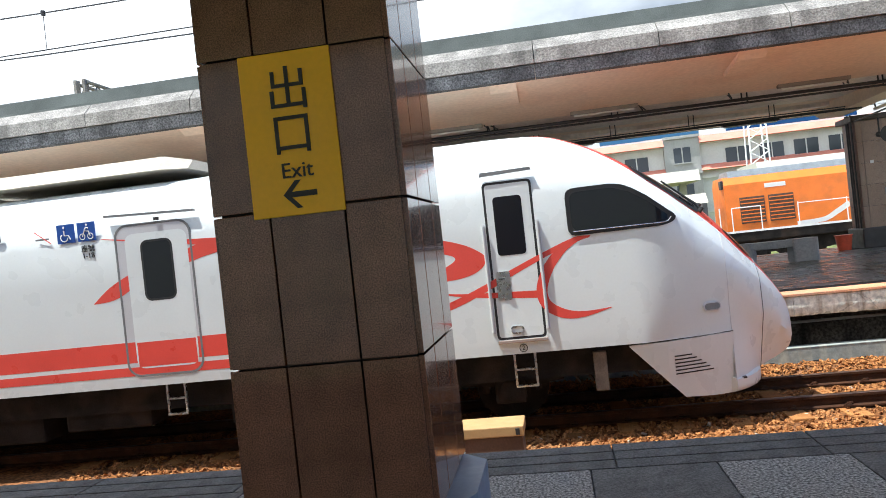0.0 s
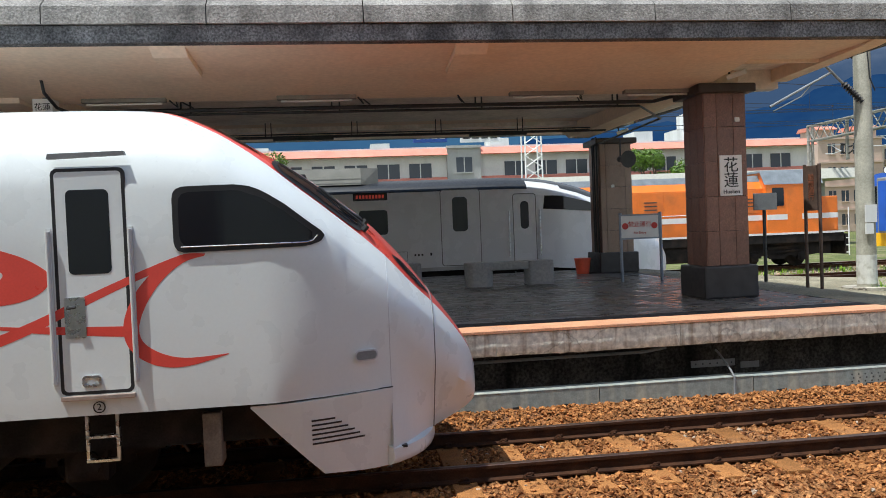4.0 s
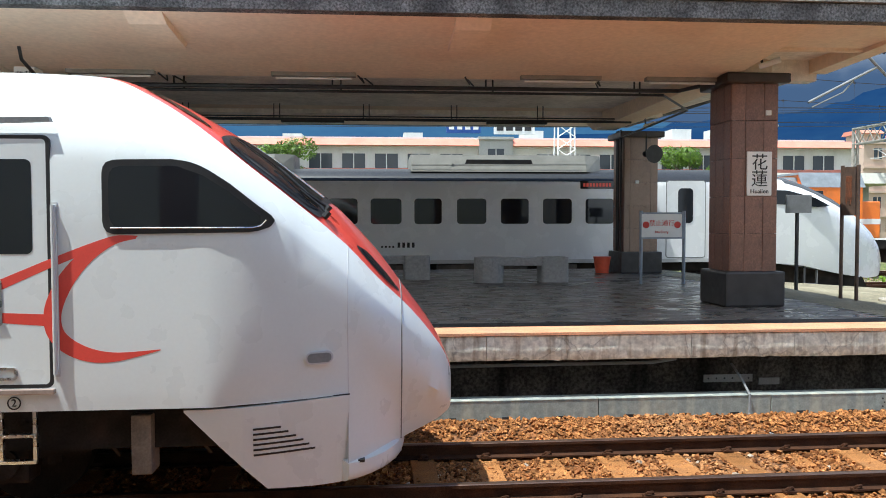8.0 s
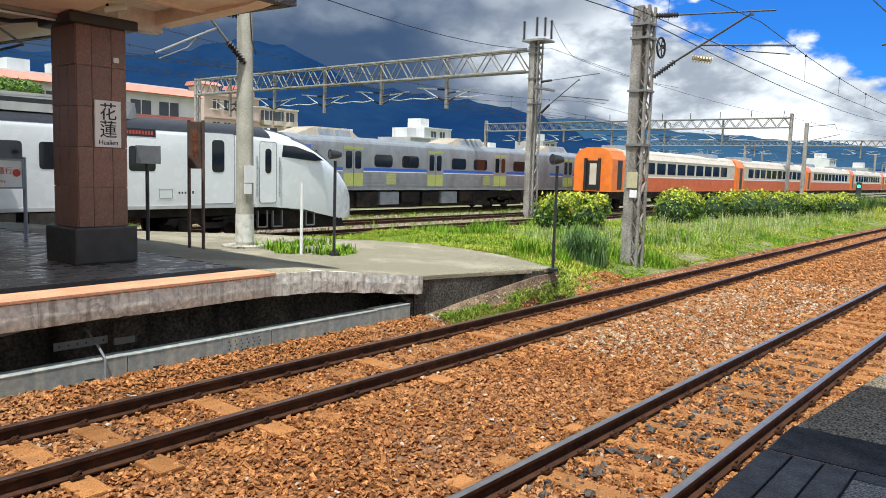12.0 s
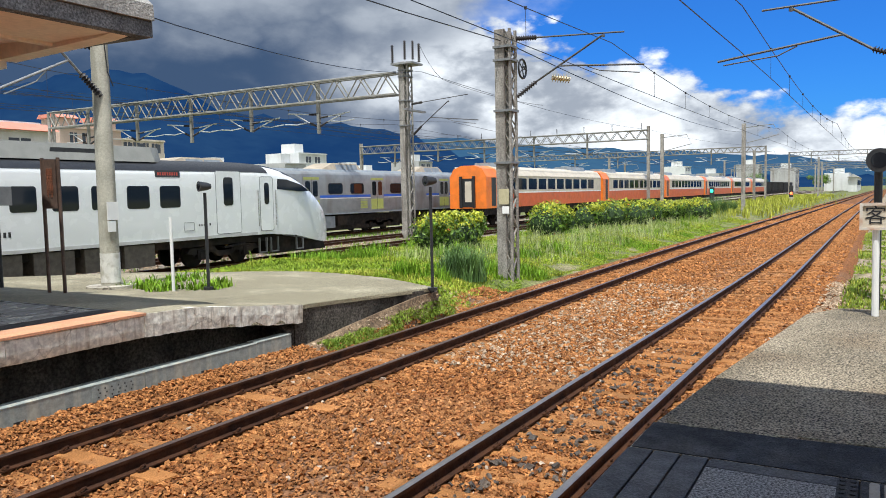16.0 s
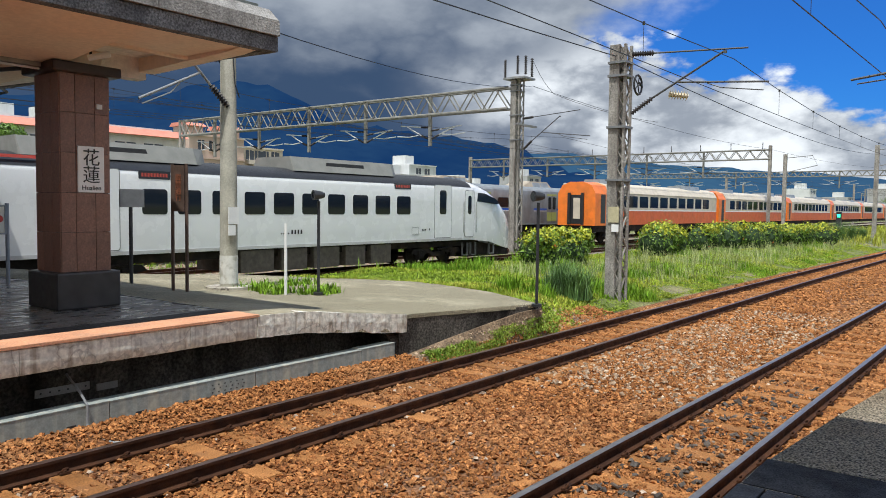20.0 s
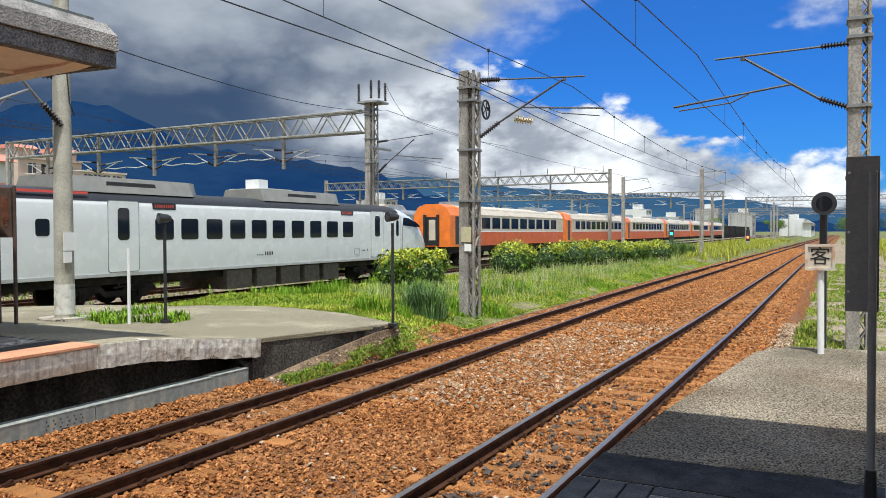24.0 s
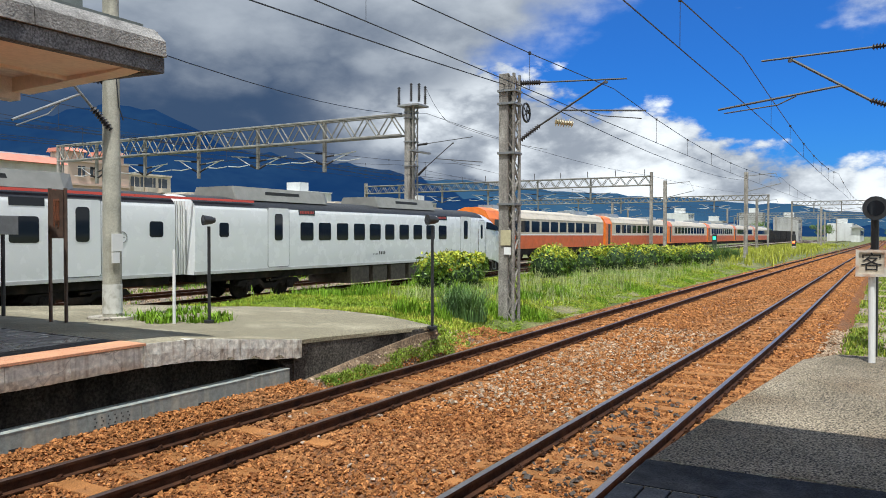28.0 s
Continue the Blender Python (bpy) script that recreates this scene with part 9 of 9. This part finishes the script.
def leaf_cloud(name, centres, count, size, material, seed, label="", parent=None):
    r = np.random.default_rng(seed)
    verts, faces = [], []
    cs = np.array([c[:3] for c in centres], float)
    rad = np.array([c[3:6] for c in centres], float)
    for _ in range(count):
        k = r.integers(len(cs))
        d = r.normal(size=3)
        d /= np.linalg.norm(d)
        p = cs[k] + d * rad[k] * r.uniform(0.72, 1.05)
        u = np.cross(d, r.normal(size=3))
        u /= np.linalg.norm(u) + 1e-6
        v = np.cross(d, u)
        v = v * 0.8 + d * r.uniform(-0.5, 0.5)
        s = size * r.uniform(0.6, 1.3)
        o = len(verts)
        verts += [(p - u * s * 0.35).tolist(), (p + v * s * 0.55).tolist(), (p + u * s * 0.35).tolist(), (p + v * s * 1.1 + d * s * 0.2).tolist()]
        faces += [(o, o + 2, o + 1), (o, o + 1, o + 3), (o + 1, o + 2, o + 3)]
    ob = new(name, mesh_from(name, verts, faces, material))
    if parent:
        ob.parent = parent
    if label:
        ob["label"] = label
    return ob


def hedge(x0, x1, y, h, seed, n):
    t = thing("hedge_bush", "dense clipped hedge with yellow-green tips and orange flowers", "hedge", "hedge row")
    r = random.Random(seed)
    cs = []
    x = x0
    while x < x1:
        w = r.uniform(0.7, 1.1)
        cs.append((x, y + r.uniform(-0.25, 0.25), h * r.uniform(0.42, 0.5), w, r.uniform(0.75, 1.05), h * r.uniform(0.48, 0.6)))
        cs.append((x + r.uniform(-0.4, 0.4), y + r.uniform(-0.5, 0.1), h * r.uniform(0.55, 0.75), 0.5, 0.5, h * 0.33))
        x += w * 0.85
    leaf_cloud("foliage", cs, n, 0.15, LEAF, seed, "green leaves", t)
    tops = [(c[0], c[1], c[2] + c[5] * 0.55, c[3] * 0.85, c[4] * 0.85, c[5] * 0.5) for c in cs]
    leaf_cloud("young_leaf", tops, n // 2, 0.15, LEAF_YELLOW, seed + 1, "yellow-green young leaves", t)
    leaf_cloud("flower", cs, max(14, n // 260), 0.13, FLOWER, seed + 2, "orange flowers", t)
    # dark cores stand in for the shade deep among the leaves
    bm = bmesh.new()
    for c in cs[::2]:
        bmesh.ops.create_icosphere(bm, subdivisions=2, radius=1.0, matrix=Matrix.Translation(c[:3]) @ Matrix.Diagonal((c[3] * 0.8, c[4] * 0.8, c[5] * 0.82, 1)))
    part("inner_mass", bm, mat("inner_hedge_shade", (0.02, 0.045, 0.01), 0.9), t)
    part("stem", T((x0 + 0.5, y, -0.1), (x0 + 0.5, y, h * 0.5), 0.05, 6), BARK, t)


HEDGES = [(24.6, 28.0, 14.6, 1.5, 31, 4600), (26.4, 28.4, 15.9, 1.45, 37, 1800), (34.5, 37.5, 14.2, 1.7, 32, 3600)]
HEDGES += [(42.0 + 2.1 * k, 43.7 + 2.1 * k, 14.5 - 0.58 * k, 1.55 + 0.12 * (k % 2), 40 + k, 1500) for k in range(7)]
for hd in HEDGES:
    hedge(*hd)
hedge(27.0, 29.0, -6.2, 1.6, 35, 2200)


def tree(x, y, z, h, w, seed, n=4200, size=0.26):
    t = thing("tree", "leafy green tree behind the buildings", "tree", "distant trees")
    r = random.Random(seed)
    bm = tube(bmesh.new(), (x, y, z), (x, y, z + h * 0.55), h * 0.035, 8, h * 0.018)
    cs = []
    for k in range(9):
        a, rr = r.uniform(0, 6.28), r.uniform(0.15, 0.75) * w
        c = (x + rr * math.cos(a), y + rr * math.sin(a), z + h * r.uniform(0.5, 0.88))
        tube(bm, (x, y, z + h * 0.35), c, h * 0.012, 5, h * 0.005)
        s = w * r.uniform(0.25, 0.45)
        cs.append((*c, s, s, s * 0.7))
    part("trunk", bm, BARK, t)
    leaf_cloud("crown", cs, n, size, LEAF, seed, "uneven leafy crown", t)

# ---- buildings beyond the yard ----


def facade(parent, x0, x1, y, z0, floors, fh, win_w, gap, wm, sill=0.9, wh=1.4, depth=8.0, arch=False, first=0):
    """A block of storeys with recessed windows on the side that faces the yard."""
    h = floors * fh
    part("wall", B(x0, x1, y, y + depth, z0, z0 + h), wm, parent)
    for f in range(first, floors):
        zz = z0 + f * fh
        part("ledge", B(x0 - 0.05, x1 + 0.05, y - 0.25, y, zz + fh - 0.25, zz + fh), wm, parent)
        n = int((x1 - x0 - gap) / (win_w + gap))
        off = ((x1 - x0) - n * (win_w + gap) + gap) / 2
        for k in range(n):
            a = x0 + off + k * (win_w + gap)
            w = part("window", B(a, a + win_w, y - 0.05, y + 0.02, zz + sill, zz + sill + wh), GLASS_FAR, parent)
            bm = B(a + win_w / 2 - 0.05, a + win_w / 2 + 0.05, y - 0.09, y - 0.045, zz + sill, zz + sill + wh)
            box(bm, a - 0.08, a + win_w + 0.08, y - 0.14, y - 0.03, zz + sill - 0.12, zz + sill)
            part("frame", bm, wm, w)


stb = thing("station_building", "long white station building with salmon-red roof bands", "building")
for x0, x1 in ((-20, 9.0), (12.2, 46.0)):
    facade(stb, x0, x1, 70, -0.3, 3, 3.15, 2.1, 0.9, WALL_WHITE, 0.95, 1.4)
    part("roof_band", P([(69.0, 9.05), (70.0, 9.75), (78, 9.75), (78, 9.05)], "x", x0, x1), ROOF_RED, stb, "salmon-red sloping roof band")
    part("lower_band", P([(69.2, 6.5), (70.02, 7.05), (70.02, 6.5)], "x", x0, x1), ROOF_RED, stb, "salmon-red canopy band")
facade(stb, 9.0, 12.2, 69.5, -0.3, 3, 3.4, 1.5, 0.6, WALL_GREY)
part("parapet", B(-20, 46, 72, 79, 9.75, 10.1), WALL_WHITE, stb)
low = thing("platform_shelter", "long pale platform shelter roof behind the yard", "building")
part("roof", P([(54, 4.9), (54.4, 5.7), (60, 5.7), (60, 4.9)], "x", -24, 9), mat("cream_shelter_roof", (0.55, 0.53, 0.45), 0.7, var=0.08), low, "cream shelter roof")
part("roof", P([(54, 4.9), (54.4, 5.7), (60, 5.7), (60, 4.9)], "x", 13, 40), mat("cream_shelter_roof_2", (0.50, 0.49, 0.43), 0.7, var=0.08), low, "cream shelter roof")
for x in range(-22, 40, 6):
    part("post", B(x, x + 0.5, 57, 57.5, -0.3, 4.95), WALL_GREY, low)
tw = thing("lattice_tower", "white lattice tower behind the yard", "tower")
bm = bmesh.new()
for dx in (-0.8, 0.8):
    for dy in (-0.8, 0.8):
        tube(bm, (15.2 + dx, 62 + dy, -0.3), (15.2 + dx * 0.8, 62 + dy * 0.8, 13), 0.07, 5)
for k in range(13):
    for s in (-1, 1):
        tube(bm, (15.2 - 0.75 * s, 61.25, k), (15.2 + 0.75 * s, 61.25, k + 1), 0.04, 4)
part("lattice", bm, SIGN_WHITE, tw)
for x0, x1, y, h, m, lb in ((17.5, 25, 95, 13.5, WALL_WHITE, "white apartment block"), (27, 34, 100, 11, WALL_GREY, "grey town house"), (-14, -6, 100, 12, WALL_WHITE, "white town house"), (2, 8, 98, 13.5, WALL_WHITE, "white town house with roof tank"), (11, 16, 104, 14, WALL_GREY, "grey apartment house"), (36, 44, 92, 13, WALL_WHITE, "white apartment house with balconies"), (45.5, 52, 96, 15.0, WALL_WHITE, "white apartment house")):
    b = thing("town_building", lb + " beyond the railway yard", "building", "town buildings")
    facade(b, x0, x1, y, -0.3, int(h / 3), 3.0, 1.6, 0.9, m)
    part("roof_room", B(x0 + 1, x0 + 3.5, y + 2, y + 6, int(h / 3) * 3 - 0.3, int(h / 3) * 3 + 1.8), m, b)
b = thing("scaffold_net_building", "building wrapped in teal netting", "building", "town buildings")
part("wall", B(17, 29, 84, 90, -0.3, 9.6), WALL_GREY, b)
part("net", B(16.8, 29.2, 83.7, 83.8, 6, 10.2), ROOF_TEAL, b, "teal construction net")
sg = thing("rooftop_sign", "white rooftop sign with dark bars for characters", "sign")
part("board", B(13.2, 18.0, 88, 88.3, 12.3, 14.2), SIGN_WHITE, sg)
bm = bmesh.new()
for k in range(4):
    box(bm, 13.5 + k * 1.1, 14.3 + k * 1.1, 87.95, 88.0, 12.7, 13.8)
part("bars", bm, SIGN_BLACK, sg)
sg = thing("rooftop_sign", "blue rooftop sign with pale bars", "sign")
part("board", B(7.6, 11.6, 88, 88.3, 12.4, 14.0), SIGN_BLUE, sg)
bm = bmesh.new()
for k in range(4):
    box(bm, 7.9 + k * 0.95, 8.5 + k * 0.95, 87.95, 88.0, 12.8, 13.7)
part("bars", bm, SIGN_WHITE, sg)

apt = thing("pink_apartments", "pinkish stepped apartment house with salmon roof turrets", "building")
facade(apt, 60, 69, 90, -0.3, 4, 3.05, 1.0, 0.75, WALL_PINK, depth=12)
facade(apt, 69, 77, 91, -0.3, 4, 2.8, 1.0, 0.55, WALL_CREAM, depth=12)
for f in range(1, 4):
    for k in range(3):
        bal = part("balcony", B(70 + 2.4 * k, 71.6 + 2.4 * k, 90.2, 91, f * 2.8 - 0.1, f * 2.8 + 0.55), WALL_CREAM, apt, "cream balcony front")
        part("balcony_opening", B(70.1 + 2.4 * k, 71.5 + 2.4 * k, 90.93, 90.985, f * 2.8 + 0.55, f * 2.8 + 1.9), GLASS_FAR, bal)
for x0 in (60.2, 66.2):
    part("turret", B(x0, x0 + 2.4, 90.5, 94, 11.9, 13.0), WALL_PINK, apt)
    part("turret_roof", P([(90, 13.0), (91, 13.5), (94, 13.5), (94.5, 13.0)], "x", x0 - 0.3, x0 + 2.7), ROOF_RED, apt, "salmon turret roof")
rng = random.Random(8)
for x0, w, y, h in ((52.5, 6, 96, 10.5), (113, 12, 118, 9), (127, 7, 112, 10), (134, 10, 114, 12.6), (163, 9, 120, 9.3), (176, 12, 124, 9), (196, 8, 120, 12.5), (214, 10, 128, 9), (232, 9, 122, 9.5), (250, 14, 130, 9), (280, 9, 126, 10), (300, 14, 110, 9.5), (330, 12, 70, 12), (352, 10, 60, 9), (360, 14, 30, 10.5), (380, 22, 10, 8), (372, 10, 46, 13)):
    b = thing("town_building", rng.choice(("white town house", "pale concrete house", "white flat-roofed house")) + " far beyond the yard", "building", "town buildings")
    facade(b, x0, x0 + w, y, -0.3, max(2, int(h / 3)), h / max(2, int(h / 3)), 1.8, 1.4, rng.choice((WALL_WHITE, WALL_WHITE, WALL_GREY)), depth=10)
    part("roof_room", B(x0 + 1, x0 + 4, y + 2, y + 6, h - 0.3, h + 1.8), WALL_WHITE, b)
sh = thing("far_shed", "long pale depot shed at the end of the line", "building")
part("wall", B(330, 420, 6, 9, -0.3, 5.2), WALL_WHITE, sh)
part("roof", P([(5.5, 5.2), (7.5, 6.6), (9.5, 5.2)], "x", 329, 421), WALL_GREY, sh)
for k in range(7):
    part("window", B(334 + k * 11, 340 + k * 11, 5.9, 6.05, 2.2, 4.2), GLASS_FAR, sh)
for k, (x, y, h, w) in enumerate(((-8.5, 64, 11, 3.2), (26.5, 62, 9.0, 3.0), (30, 66, 8.5, 3.2), (250, 96, 9, 5), (262, 98, 8, 5), (226, 80, 8, 4), (318, 80, 9, 6), (140, 92, 7, 4), (300, 40, 8, 6), (345, 20, 7, 5), (340, -8, 8, 6), (300, -22, 8, 6), (260, -26, 7, 5))):
    tree(x, y, -0.3, h, w, 50 + k)

# ---- hills ----


def ridge(name, label, dist, crest, material, a0, a1, seed, back=500, step=0.8):
    """A wooded ridge at a distance; crest gives its height in degrees by compass angle from +y."""
    bm = bmesh.new()
    rows = []
    n = int((a1 - a0) / step)
    for i in range(n + 1):
        az = a0 + (a1 - a0) * i / n
        c = crest(az)
        s, k = math.sin(radians(az)), math.cos(radians(az))
        row = []
        for j in range(9):
            f = j / 8
            d = dist + back * f
            z = d * math.tan(radians(c)) * (f ** 0.75) * (1 + 0.10 * noise.noise((az * 0.35, f * 5, seed)) * (1 - f)) - 2
            row.append((d * s, d * k, z + 16 * noise.noise((az * 0.9, f * 9, seed + 3)) * f))
        rows.append(row)
    loft(bm, rows, caps=False)
    return tagged(part(name, bm, material, smooth=True, angle=180), label, "mountain", kind="structure")


def crest_main(az):
    return lerp_table([(-60, 2.0), (-12, 3.0), (2, 4.0), (14, 6.4), (26, 7.2), (31, 7.6), (36, 9.0), (39, 9.0), (44, 6.4), (50, 5.7), (56, 4.9), (64, 2.3), (72, 1.3), (80, 0.9), (92, 0.7), (110, 0.6), (140, 0.5)], az) + 0.35 * noise.noise((az * 0.25, 3.0, 1.0))


def crest_far(az):
    return lerp_table([(-60, 6.0), (-12, 7.2), (4, 7.6), (20, 7.2), (40, 6.0), (60, 4.2), (70, 3.2), (80, 2.5), (85, 2.2), (92, 1.3), (110, 1.2), (150, 1.0)], az) + 0.5 * noise.noise((az * 0.2, 7.0, 2.0))


ridge("mountain_near", "dark blue wooded mountain, cloud shade and haze put in its colour", 1700, crest_main, HILL_NEAR, -60, 140, 4, 900)
ridge("mountain_far", "blue mountain range with its haze as a glow", 3000, crest_far, HILL_FAR, -60, 150, 9, 900)

# ---- motion ----
# seconds, nose line along the track, sideways shift and turn as the track swings towards the platform
DEPART = [(0, 3.3, 1.35, 0.0), (2, 6.25, 1.35, 0.0), (3, 7.95, 1.35, 0.0), (4, 9.6, 1.35, 0.0), (6.8, 13.65, 1.35, 0.0), (9, 16.85, 1.32, 0.0), (10.5, 18.9, 1.15, -0.5), (13, 22.15, 0.8, -1.0), (15, 24.8, 0.5, -1.0), (17, 27.4, 0.2, -0.5), (19, 30.0, 0.0, 0.0), (20, 31.48, 0.0, 0.0), (22.5, 35.2, 0.0, 0.0), (25, 38.9, 0.0, 0.0), (28, 42.4, 0.0, 0.0)]


def motions():
    rows = []
    for t, x, dy, turn in DEPART:
        m = Matrix.Translation((x, MY + dy, 0)) @ Matrix.Rotation(radians(turn), 4, "Z") @ Matrix.Translation((0, -MY, 0))
        rows.append((t, m))
    walk(mover, rows)


motions()
